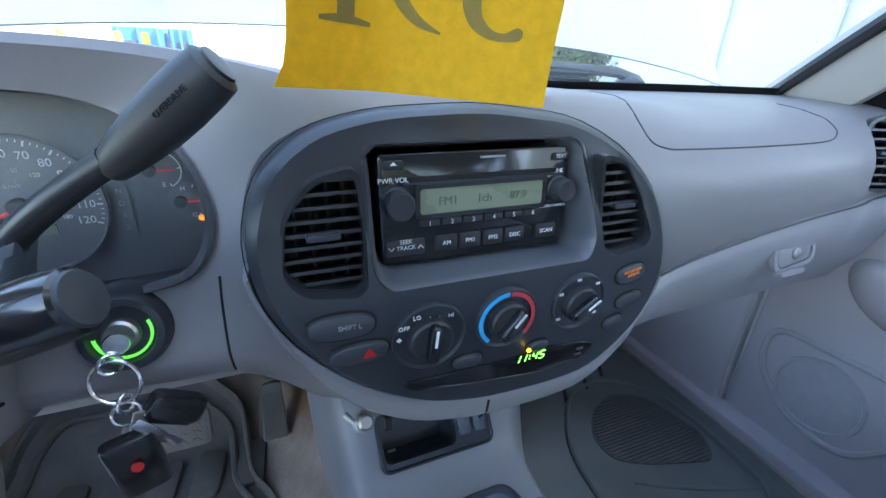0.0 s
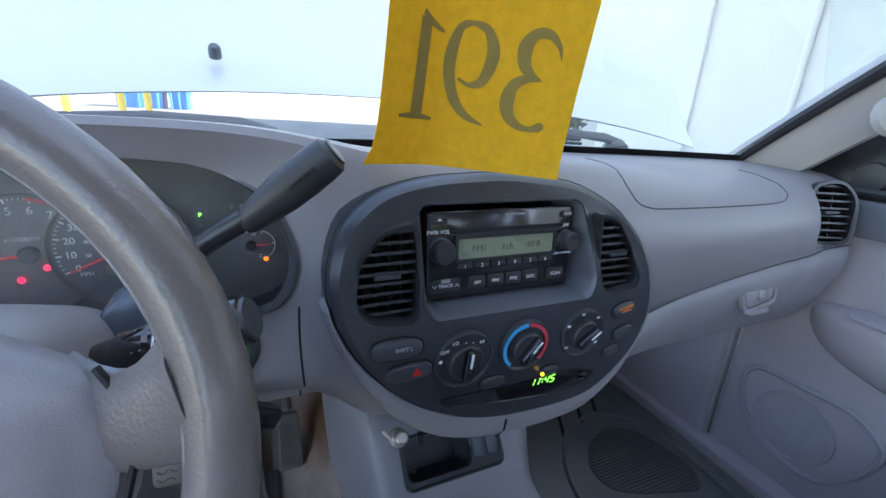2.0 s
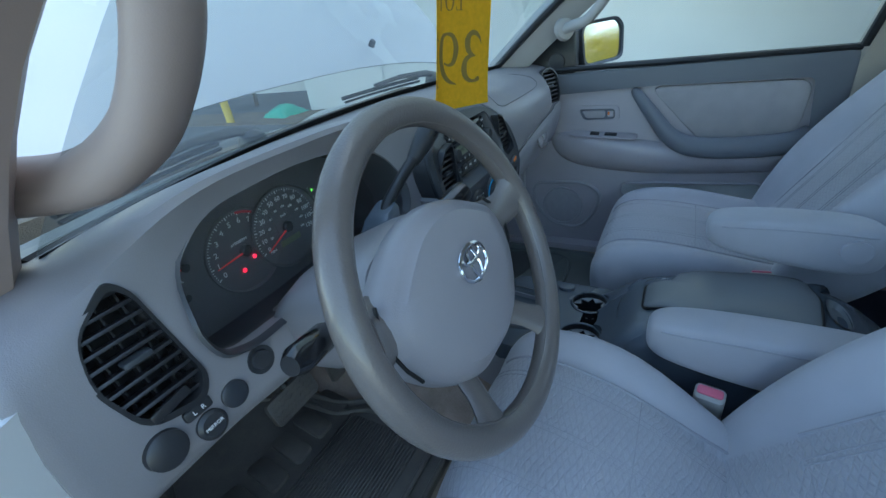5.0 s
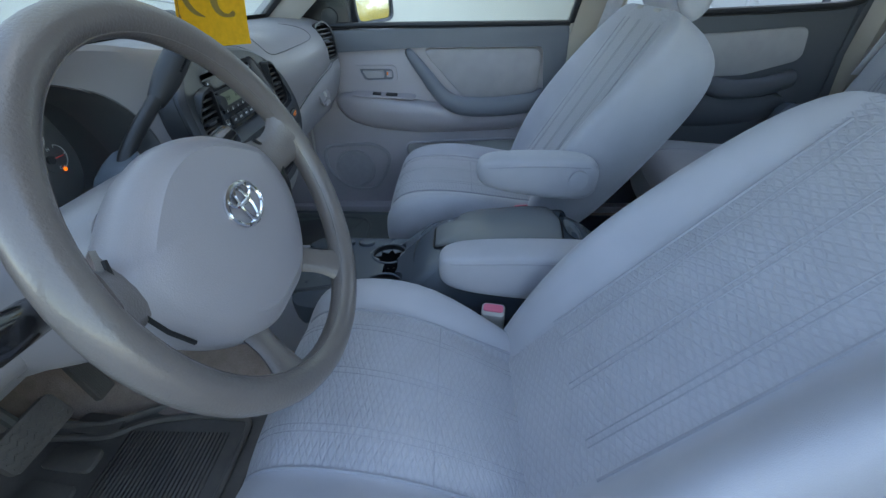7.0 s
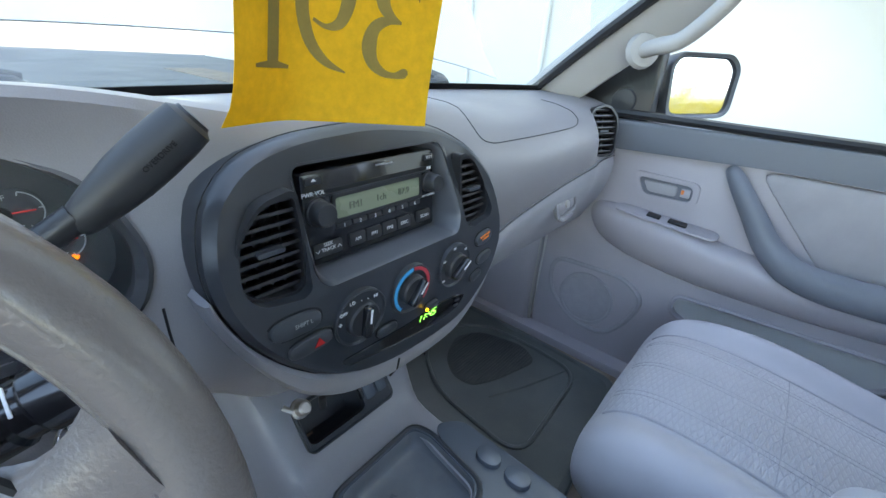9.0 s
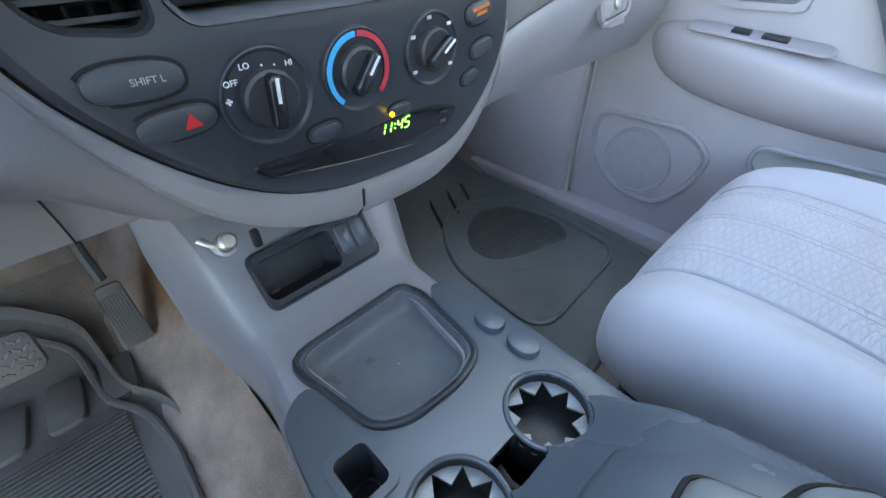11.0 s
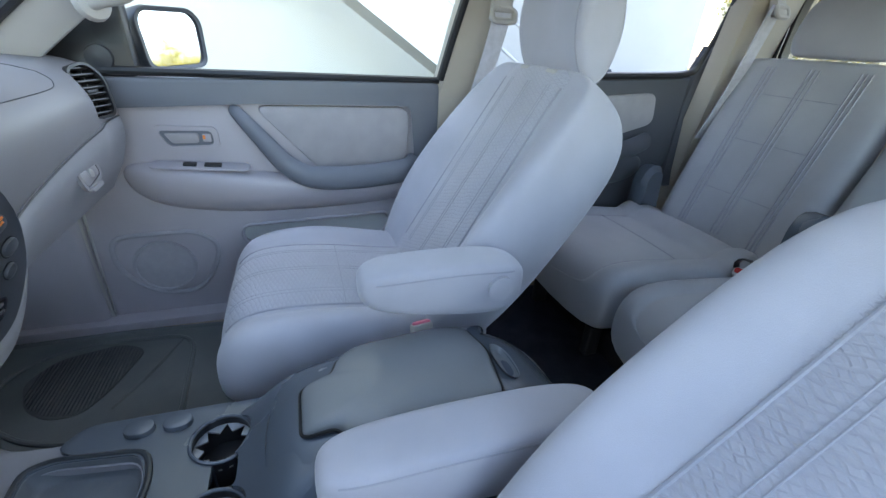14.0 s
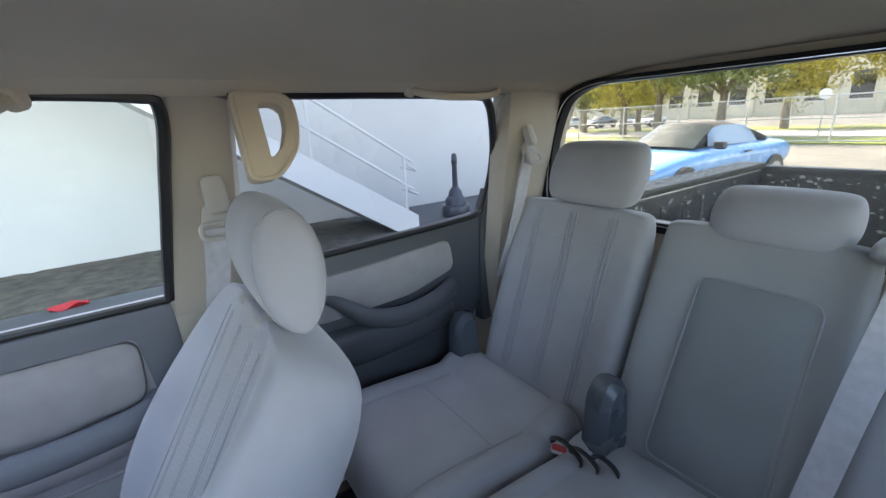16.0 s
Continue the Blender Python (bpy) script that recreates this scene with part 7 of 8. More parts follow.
part("loop", tube([basis((0.580, -1.758, 0.893), (0.15, -1, 0), (0.42, 0, 1)) @ Vector((x, y, 0.006)) for x, y in rrect(0.060, 0.030, 0.012, 5, 0, -0.018)], 0.006, 8, closed=True), M_PILLAR, belt2)
part("guide", prism(rounded([(-0.030, -0.03), (0.030, -0.03), (0.018, 0.035), (-0.018, 0.035)], 0.012), -0.008, 0.014, basis((0.588, -1.758, 0.893), (0.15, -1, 0), (0.42, 0, 1)), 0.004), M_PILLAR, belt2, "grey plastic belt guide")
part("adjuster", prism(rrect(0.030, 0.060, 0.010), -0.008, 0.012, basis((0.575, -1.745, 0.945), (0.15, -1, 0), (0.42, 0, 1)), 0.004), M_PILLAR, belt2)
belt3 = thing("seat_belt", "grey centre seat belt laid down the rear backrest", "seat belt", group="seat belts")
strap([(-0.245, -1.745, 0.770), (-0.250, -1.690, 0.735), (-0.232, -1.640, 0.56), (-0.215, -1.585, 0.36), (-0.205, -1.54, 0.24)], 0.046, M_BELT, belt3, across=(1, 0, 0.1))
part("holder", hull((-0.31, -1.80, 0.742), (-0.19, -1.725, 0.775), 0.012), M_REAR, belt3)


def buckle(at, label, rx=0, rz=0, mat=M_PINK, length=0.085, k=1.0):
    b = thing("seat_belt_buckle", label, "buckle", group="belt buckles")
    m = pose(*at, rx, 0, rz)
    part("body", prism(rrect(0.040 * k, 0.026 * k, 0.008), -length, 0.0, m, 0.004), M_PILLAR if mat is M_PINK else M_BELT, b)
    part("button", prism(rrect(0.034 * k, 0.014 * k, 0.005), -0.001, 0.0035, m @ Matrix.Translation((0, -0.002, 0)), 0.002), mat, b, "red release button")
    part("stem", prism(rrect(0.022, 0.008, 0.003), -length - 0.20, -length + 0.01, m), M_BELT, b)
    return b


buckle((-0.196, -0.489, 0.235), "driver's belt buckle with faded red button beside the console", -18, 80, k=1.15)
buckle((0.140, -0.580, 0.287), "passenger belt buckle with faded red button beside the console", -25, -80)
buckle((0.186, -1.445, 0.262), "rear belt buckle with red button between the cushions", -55, 25, M_RED, 0.05)
buckle((0.125, -1.475, 0.262), "grey rear belt buckle lying between the cushions", -60, -20, M_BELT, 0.05)

# rear bench details
part("panel_groove", tube([Vector((x, -1.575 - 0.185 * (z - 0.19) / 0.545 + 0.010, z)) for x, z in rounded([(-0.158, 0.655), (0.052, 0.655), (0.068, 0.26), (-0.156, 0.26)], 0.03, 5)], 0.0022, 8, closed=True), M_SEAM, back_m)
part("centre_panel", slab(lambda u, v: Vector((-0.044 - 0.009 * v + (u - 0.5) * (0.218 - 0.014 * v), -1.575 - 0.185 * (0.07 + 0.385 * v) / 0.545 + 0.004 + 0.008 * (1 - abs(2 * u - 1) ** 8) * (1 - abs(2 * v - 1) ** 8), 0.262 + 0.390 * v)), 16, 16, (0, -0.02, 0)), M_PANEL, back_m, "slate plastic folding centre panel")
def rear_y(z, xx=0.0):
    return -1.575 - 0.185 * (z - 0.19) / 0.57 + 0.004


for g in (0.285, 0.4075, 0.530):
    for x in (g - 0.012, g, g + 0.012):
        seam_on(back_r, [(x, rear_y(z), z) for z in (0.26, 0.36, 0.46, 0.56, 0.66, 0.735)], (0, -1, 0), 0.0030, M_SEAM, back_r)
for z in (0.38, 0.53, 0.66):
    seam_on(back_r, [(x, rear_y(z), z) for x in (0.285, 0.35, 0.45, 0.53)], (0, -1, 0), 0.0010, M_SEAM, back_r)
seam_on(cush_r, [(x, -1.335, 0.27) for x in (0.29, 0.40, 0.50, 0.61)], (0, 0, -1), 0.002, M_SEAM, cush_r)
for x in (0.29, 0.61):
    seam_on(cush_r, [(x, y, 0.27) for y in (-1.44, -1.36, -1.25, -1.10)], (0, 0, -1), 0.0022, M_SEAM, cush_r)
for x, z in ((0.132, 0.358), (0.655, 0.33)):
    pv = part("pivot_cover", prism(rounded([(-0.045, -0.12), (0.055, -0.13), (0.050, 0.04), (0.022, 0.084), (-0.03, 0.078)], 0.035), -0.032, 0.032, basis((x, -1.540, z), (0, 1, 0), (0.0, 0.1, 1)), 0.018, None, 0.018), M_CONSOLE, bench, "slate plastic folding hinge cover")
# block added in near-black as the shade below the cushions
part("under_bench_shade", hull((-0.70, -1.50, FLOOR), (0.68, -1.16, 0.06), 0.02), M_DARK, bench, "near-black block painted as the shade under the bench")
for x in (0.30, 0.58, -0.1):
    part("leg", hull((x - 0.015, -1.15, FLOOR), (x + 0.015, -1.11, 0.07), 0.005), M_BLACK, bench)

loops = thing("belt_loops", "black rear belt straps looped between the bench cushions", "strap")
for x, y, r in ((0.165, -1.445, 0.040), (0.125, -1.455, 0.034), (0.085, -1.475, 0.030)):
    part("strap", tube([Vector((x + r * math.cos(a), y + 0.4 * r * math.sin(a), 0.272 + 0.9 * r * math.sin(a))) for a in (math.pi * i / 8 for i in range(-2, 11))], 0.007, 8, squash=0.5), M_BLACK, loops)

# mats
mat_d = thing("floor_mat", "black ribbed rubber mat in the driver's footwell", "mat", group="floor mats")
MD = rounded([(-0.70, -0.02), (-0.225, -0.02), (-0.220, 0.14), (-0.240, 0.25), (-0.285, 0.32), (-0.300, 0.49), (-0.385, 0.575), (-0.66, 0.575), (-0.70, 0.50)], 0.035)
mc = Vector((-0.48, 0.27))


def mat_z(y):
    return FLOOR + 0.004 + 0.481 * max(0.0, y - 0.415)


part("sheet", loft([[Vector((x, y, mat_z(y) + d)) for x, y in shrink(MD, k, mc)] for k, d in ((1.0, -0.002), (1.0, 0.018), (0.985, 0.022), (0.965, 0.020), (0.945, 0.008), (0.90, 0.006), (0.7, 0.006), (0.5, 0.006), (0.3, 0.006), (0.03, 0.006))], caps=False), M_MAT, mat_d, "deep-rimmed black rubber sheet")
part("inner_edge", tube([Vector((x, y, mat_z(y) + 0.010)) for x, y in shrink(MD, 0.84, mc)], 0.007, 8, closed=True), M_MAT, mat_d)
for i in range(26):
    y = 0.065 + i * 0.0085
    part("rib", box((0.30, 0.004, 0.004), pose(-0.45, y, FLOOR + 0.0125), 0.001), M_MAT, mat_d)
for i in range(5):
    x = -0.62 + i * 0.075
    part("channel", prism(rounded([(x, 0.30), (x + 0.05, 0.30), (x + 0.06, 0.40), (x + 0.01, 0.41)], 0.015), FLOOR + 0.009, FLOOR + 0.020, None, 0.004), M_MAT, mat_d)
mat_p = thing("floor_mat", "grey-black rubber mat in the passenger footwell", "mat", group="floor mats")
MP = rounded([(0.205, -0.22), (0.680, -0.18), (0.695, 0.10), (0.690, 0.40), (0.66, 0.56), (0.26, 0.56), (0.215, 0.30), (0.200, 0.10)], 0.05, 6)
mpc = Vector((0.46, 0.17))
part("sheet", loft([[Vector((x, y, mat_z(y) + d)) for x, y in shrink(MP, k, mpc)] for k, d in ((1.0, -0.002), (1.0, 0.010), (0.99, 0.013), (0.97, 0.012), (0.95, 0.006), (0.85, 0.006), (0.7, 0.006), (0.5, 0.006), (0.3, 0.006), (0.03, 0.006))], caps=False), M_MATG, mat_p)
INNER_P = rounded([(0.300, -0.10), (0.640, -0.08), (0.655, 0.10), (0.640, 0.24), (0.55, 0.315), (0.42, 0.29), (0.325, 0.16)], 0.07, 7)
part("raised_edge", tube([Vector((x, y, FLOOR + 0.011)) for x, y in INNER_P], 0.006, 8, closed=True), M_MATG, mat_p)
PATCH = rounded([(0.395, 0.165), (0.398, 0.105), (0.46, 0.07), (0.602, 0.028), (0.639, 0.093), (0.605, 0.221), (0.53, 0.262), (0.44, 0.225)], 0.03)
part("ribbed_patch", prism(PATCH, FLOOR + 0.010, FLOOR + 0.0125, None, 0.001), M_MATD, mat_p, "darker ribbed heel patch")
for i in range(26):
    y = 0.045 + i * 0.0078
    xs_ = [a[0] + (y - a[1]) / (b[1] - a[1]) * (b[0] - a[0]) for a, b in zip(PATCH, PATCH[1:] + PATCH[:1]) if (a[1] - y) * (b[1] - y) < 0]
    if len(xs_) > 1 and max(xs_) - min(xs_) > 0.03:
        part("rib", box((max(xs_) - min(xs_) - 0.012, 0.0032, 0.003), pose((max(xs_) + min(xs_)) / 2, y, FLOOR + 0.0135), 0.0008), M_MATD, mat_p)
for p, q in (((0.467, 0.390), (0.403, 0.266)), ((0.540, 0.398), (0.483, 0.294)), ((0.596, 0.395), (0.552, 0.32))):
    part("channel", tube([Vector((*p, FLOOR + 0.011)).lerp(Vector((*q, FLOOR + 0.011)), t) for t in (0, 0.5, 1)], 0.006, 6, squash=0.25), M_DARK, mat_p)
part("fold", tube(smooth_path([(0.40, 0.05, FLOOR + 0.010), (0.50, 0.0, FLOOR + 0.012), (0.63, -0.05, FLOOR + 0.010)], 4), 0.004, 6, squash=0.6), M_MATG, mat_p)
mat_r = thing("floor_mat", "dark carpet mat in the rear passenger footwell", "mat", group="floor mats")
part("sheet", prism(rounded([(0.10, -1.36), (0.66, -1.36), (0.66, -0.78), (0.12, -0.78)], 0.04), FLOOR + 0.002, FLOOR + 0.016, None, 0.004), M_REARMAT, mat_r)
part("binding", tube([Vector((x, y, FLOOR + 0.012)) for x, y in rounded([(0.10, -1.36), (0.66, -1.36), (0.66, -0.78), (0.12, -0.78)], 0.04)], 0.006, 6, closed=True), M_BLACK, mat_r)

# pedals
gas = thing("accelerator_pedal", "black ribbed rubber accelerator pedal", "pedal", group="pedals")
PM = basis((-0.237, 0.375, 0.075), (1, 0, 0), (-0.05, 0.35, 0.93))
pad_ = part("pad", prism(rounded([(-0.025, -0.062), (0.022, -0.062), (0.020, 0.052), (-0.016, 0.052)], 0.008), -0.008, 0.006, PM, 0.003), M_MAT, gas)
for i in range(9):
    part("rib", box((0.0022, 0.085, 0.003), PM @ Matrix.Translation((-0.018 + 0.0043 * i, -0.008, 0.0065)), 0.0008), M_MAT, pad_)
part("arm", tube(smooth_path([PM @ Vector((0, 0.06, -0.006)), (-0.240, 0.425, 0.19), (-0.240, 0.47, 0.30), (-0.25, 0.50, 0.40)], 4), 0.009, 8), M_MATD, gas)
brake = thing("brake_pedal", "wide brake pedal with a herringbone rubber pad", "pedal", group="pedals")
QM = basis((-0.40, 0.33, 0.115), (1, 0, 0), (0, 0.45, 0.9))
bp = part("pad", prism(rrect(0.13, 0.062, 0.012), -0.010, 0.006, QM, 0.003), M_MAT, brake)
for i in range(12):
    for j in range(4):
        part("rib", box((0.010, 0.0035, 0.003), QM @ Matrix.Translation((-0.055 + 0.010 * i, -0.020 + 0.0135 * j, 0.0065)) @ Matrix.Rotation(radians(38 if i % 2 else -38), 4, "Z"), 0.0006), M_MAT, bp)
part("arm", tube(smooth_path([QM @ Vector((0.0, 0.0, -0.008)), (-0.40, 0.38, 0.22), (-0.40, 0.42, 0.33), (-0.40, 0.45, 0.42)], 4), 0.010, 8), M_MATD, brake)
tagged(finish("trim", slab(lambda u, v: Vector((-0.275 + 0.125 * u, -0.30 + 0.92 * v, FLOOR + 0.004 + 0.13 * u ** 1.5 * (0.7 + 0.5 * v) + 0.22 * max(0, v - 0.72) + 0.004 * noise.noise(Vector((u * 5, v * 20, 0))))), 10, 16, (0, 0, -0.03)), M_TUNNEL), "sandy stained carpet on the tunnel beside the accelerator", "carpet", kind="structure")
bracket = thing("metal_bracket", "bare steel bracket under the dashboard", "bracket")
plate_ = part("plate", tube(smooth_path([(-0.140, 0.020, 0.366), (-0.130, 0.012, 0.358), (-0.120, 0.011, 0.354), (-0.110, 0.018, 0.358)], 4), 0.0032, 8, squash=0.4), M_STEEL, bracket)
part("bolt", lathe([(0.0, 0.012), (0.006, 0.012), (0.0085, 0.010), (0.009, 0.0), (0.012, -0.001), (0.012, -0.004)], basis((-0.122, 0.012, 0.357), (1, 0.2, 0), (0, 0.6, 0.8)), 20), M_STEEL, plate_)
part("clip", box((0.008, 0.008, 0.018), pose(-0.097, 0.004, 0.354), 0.002), M_BLACK, bracket)

# ---- yellow lot sign and interior mirror ----
sign = thing("paper_sign", "yellow paper lot sign with mirrored show-through numbers hanging by the windscreen", "sign")


def sign_at(u, v, off=0.0):
    """u across, v up the sheet; it leans into the cabin, folds lengthwise and curls at the foot."""
    curl = 0.018 * math.exp(-v / 0.10)
    d = u - 0.33
    x = -0.161 + 0.203 * u if d < 0 else -0.094 + 0.176 * d
    fold = 0.021 - 0.0933 * math.sqrt(d * d + 0.003) + 0.0157 * d
    return Vector((x + 0.016 * v - 0.010 * math.exp(-v / 0.05) * (1 - u), fold - 0.035 * v + curl * (0.5 - u) * 0.5 - off, 0.693 - 0.012 * u + 0.286 * v))


sheet = part("paper", slab(sign_at, 14, 20, (0, 0.0006, 0)), M_YELLOW, sign)


def sign_words(text, size, u, v, name, bold=0.0):
    cu = bpy.data.curves.new(name, "FONT")
    cu.body, cu.size, cu.align_x, cu.align_y, cu.resolution_u = text, size, "CENTER", "CENTER", 4
    cu.offset = bold
    tmp = bpy.data.objects.new(name, cu)
    me = bpy.data.meshes.new_from_object(tmp)
    bpy.data.objects.remove(tmp)
    bpy.data.curves.remove(cu)
    bm = bmesh.new()
    bm.from_mesh(me)
    for w in bm.verts:
        w.co = sign_at(u - w.co.x / 0.19, v + w.co.y * 1.12 / 0.29, 0.0012)
    return part(name, bm, M_INK, sheet)


# roman letters and numerals drawn with a broad pen: strokes of (x, y, width), cap height 1
GLYPHS = {
    "1": (((0.0, 0.04, 0.15), (0.0, 0.93, 0.14)), ((0.045, 0.97, 0.05), (-0.08, 0.90, 0.06), (-0.24, 0.85, 0.03)), ((-0.22, 0.015, 0.03), (-0.05, 0.03, 0.06), (0.05, 0.03, 0.06), (0.22, 0.015, 0.03))),
    "9": (((0.05, 0.98, 0.05), (-0.13, 0.93, 0.09), (-0.235, 0.72, 0.15), (-0.17, 0.47, 0.12), (-0.02, 0.40, 0.05), (0.13, 0.45, 0.03)), ((0.05, 0.98, 0.05), (0.18, 0.92, 0.09), (0.255, 0.70, 0.15), (0.245, 0.47, 0.15), (0.14, 0.24, 0.12), (-0.03, 0.09, 0.08), (-0.25, 0.01, 0.015))),
    "3": (((-0.28, 0.74, 0.01), (-0.23, 0.86, 0.05), (-0.10, 0.96, 0.09), (0.06, 0.95, 0.11), (0.15, 0.82, 0.17), (0.12, 0.66, 0.14), (0.02, 0.57, 0.08), (-0.10, 0.525, 0.02)), ((-0.10, 0.525, 0.02), (0.06, 0.53, 0.08), (0.20, 0.45, 0.13), (0.245, 0.29, 0.17), (0.19, 0.14, 0.13), (0.06, 0.05, 0.08), (-0.08, 0.03, 0.06), (-0.20, 0.06, 0.10), (-0.25, 0.07, 0.04))),
    "L": (((-0.14, 0.03, 0.13), (-0.14, 0.97, 0.13)), ((-0.28, 0.98, 0.03), (0.0, 0.98, 0.03)), ((-0.28, 0.02, 0.04), (0.10, 0.02, 0.04), (0.24, 0.06, 0.06), (0.30, 0.26, 0.02))),
    "O": (((0.0, 0.99, 0.04), (-0.22, 0.88, 0.09), (-0.33, 0.5, 0.14), (-0.22, 0.12, 0.09), (0.0, 0.01, 0.04)), ((0.0, 0.99, 0.04), (0.22, 0.88, 0.09), (0.33, 0.5, 0.14), (0.22, 0.12, 0.09), (0.0, 0.01, 0.04))),
    "T": (((0.0, 0.03, 0.13), (0.0, 0.97, 0.13)), ((-0.12, 0.015, 0.03), (0.12, 0.015, 0.03)), ((-0.33, 0.72, 0.02), (-0.29, 0.93, 0.05), (0.0, 0.975, 0.05), (0.29, 0.93, 0.05), (0.33, 0.72, 0.02))),
    "#": (((-0.16, -0.02, 0.045), (-0.06, 1.0, 0.045)), ((0.06, -0.02, 0.045), (0.16, 1.0, 0.045)), ((-0.26, 0.34, 0.05), (0.26, 0.34, 0.05)), ((-0.26, 0.64, 0.05), (0.26, 0.64, 0.05))),
}


def sign_glyph(char, name, u, v, wide, tall):
    """A character printed on the far face and read through the paper, so mirrored."""
    bm = bmesh.new()
    for stroke in GLYPHS[char]:
        line = [Vector(p) for p in smooth_path(stroke, 6)]
        rows = []
        for i, p in enumerate(line):
            d = line[min(i + 1, len(line) - 1)] - line[max(i - 1, 0)]
            n = Vector((-d.y, d.x)).normalized() * p.z / 2
            rows.append([bm.verts.new(sign_at(u - (p.x + k * n.x) * wide, v + (p.y + k * n.y) * tall, 0.0012)) for k in (-1, 1)])
        for a, b in zip(rows, rows[1:]):
            bm.faces.new((a[0], a[1], b[1], b[0]))
    return part(name, bm, M_INK, sheet)


for char, u in (("1", 0.165), ("9", 0.425), ("3", 0.735)):
    sign_glyph(char, "numeral", u + 0.028, 0.150, 0.42, 0.312)
for char, u in (("#", 0.265), ("T", 0.355), ("O", 0.470), ("L", 0.590)):
    sign_glyph(char, "letter", u - 0.005, 0.580, 0.135, 0.092)
sign_words("AUCTION", 0.030, 0.45, 0.775, "heading", -0.0004)
rv = thing("interior_mirror", "black-framed interior mirror above the dashboard", "mirror")
VM = basis((-0.045, -0.197, 0.971), (0.982, -0.186, 0), (0, -0.15, 1))
part("case", loft([[VM @ Vector((x * k, y * k, d)) for x, y in rrect(0.24, 0.068, 0.025)] for k, d in ((0.6, -0.025), (0.95, -0.018), (1.0, 0.0), (0.97, 0.003))]), M_BLACK, rv)
part("mirror_glass", prism(rrect(0.226, 0.056, 0.02), 0.002, 0.004, VM), M_MIRROR, rv)
part("stem", tube([(-0.045, -0.185, 0.985), (-0.035, -0.20, 1.02), (-0.02, -0.26, 1.085)], 0.008, 8), M_BLACK, rv)
# wipers on the cowl
for hub, tip in (((-0.245, 0.372, 0.668), -0.64), ((0.465, 0.334, 0.668), 0.06)):
    wp = thing("windscreen_wiper", "black windscreen wiper parked on the cowl", "wiper", group="wipers")
    part("hub", lathe([(0.030, -0.012), (0.030, 0.006), (0.026, 0.020), (0.016, 0.028), (0, 0.030)], pose(*hub), 20), M_BLACK, wp)
    pts = [Vector((x, screen((x + 0.70) / 1.40, 0.0).y + 0.030 + 0.018 * k, 0.700 - 0.006 * k)) for k, x in ((abs(q - 0.5) * 0.6, tip + (hub[0] - 0.10 - tip) * q) for q in np.linspace(0, 1, 8))]
    arm_w = part("arm", tube([Vector(hub) + Vector((0.02, 0, 0.020)), Vector(hub) + Vector((-0.03, 0.004, 0.034)), pts[6] + Vector((0, 0.02, 0.012)), pts[3] + Vector((0, 0.006, 0.008))], [0.013, 0.012, 0.008, 0.005], 10, squash=0.6), M_KNOB, wp)
    part("blade", tube(pts, 0.0055, 6), M_DARK, wp)
    part("rubber", tube([p + Vector((0, -0.006, -0.009)) for p in pts], 0.0035, 5), M_DARK, wp)
cowl = tagged(finish("trim", slab(lambda u, v: Vector((-0.75 + 1.5 * u, 0.345 - 0.17 * (2 * u - 1) ** 2 + 0.02 + 0.16 * v, 0.660 - 0.02 * v)), 20, 4, (0, 0, -0.03)), M_COWL), "dusty black plastic cowl below the windscreen", "cowl", kind="structure")

# ---- outside: truck bed ----
bed = thing("truck_bed", "open truck bed with wet black liner and silver-topped rails", "truck bed")
for s in (-1, 1):
    part("side", hull((s * 0.80 - 0.06, -4.05, 0.05), (s * 0.80 + 0.06, -2.02, 0.615), 0.03), M_PAINT, bed)
    part("rail_cap", hull((s * 0.80 - 0.075, -4.06, 0.61), (s * 0.80 + 0.065, -2.01, 0.645), 0.015), M_BED, bed)
    part("liner_side", hull((s * 0.73 - 0.008, -4.0, 0.08), (s * 0.73 + 0.008, -2.06, 0.60), 0.006), M_BED, bed)
    for i in range(9):
        part("liner_rib", box((0.012, 0.05, 0.45), pose(s * 0.722, -2.2 - 0.21 * i, 0.32), 0.006), M_BED, bed)
part("tailgate", hull((-0.80, -4.10, 0.05), (0.80, -4.02, 0.625), 0.03), M_BED, bed)
part("floor", hull((-0.76, -4.05, 0.03), (0.76, -2.0, 0.08), 0.01), M_BED, bed)
for i in range(14):
    part("floor_rib", box((0.05, 1.9, 0.015), pose(-0.65 + 0.1 * i, -3.03, 0.083), 0.006), M_BED, bed)
part("front_wall", hull((-0.80, -2.05, 0.05), (0.80, -2.0, 0.60), 0.01), M_BED, bed)

# small pale flecks on the wet liner, the rails and the upright faces
rnd = random.Random(21)
flecks = bmesh.new()
for i in range(420):
    if i < 200:
        c = Vector((rnd.uniform(-0.75, 0.78), rnd.uniform(-2.045, -2.005), 0.601))
    else:
        c = Vector((rnd.choice((-0.8, 0.8, 0.8)) + rnd.uniform(-0.07, 0.06), rnd.uniform(-4.0, -2.05), 0.646))
    a, r = rnd.uniform(0, 6.28), rnd.uniform(0.006, 0.020)
    flecks.faces.new([flecks.verts.new(c + Vector((math.cos(a + k) * r * q, math.sin(a + k) * r * q, rnd.uniform(0.001, 0.006)))) for k, q in ((0, 1), (1.4, 0.5), (3.1, 1), (4.6, 0.45))])
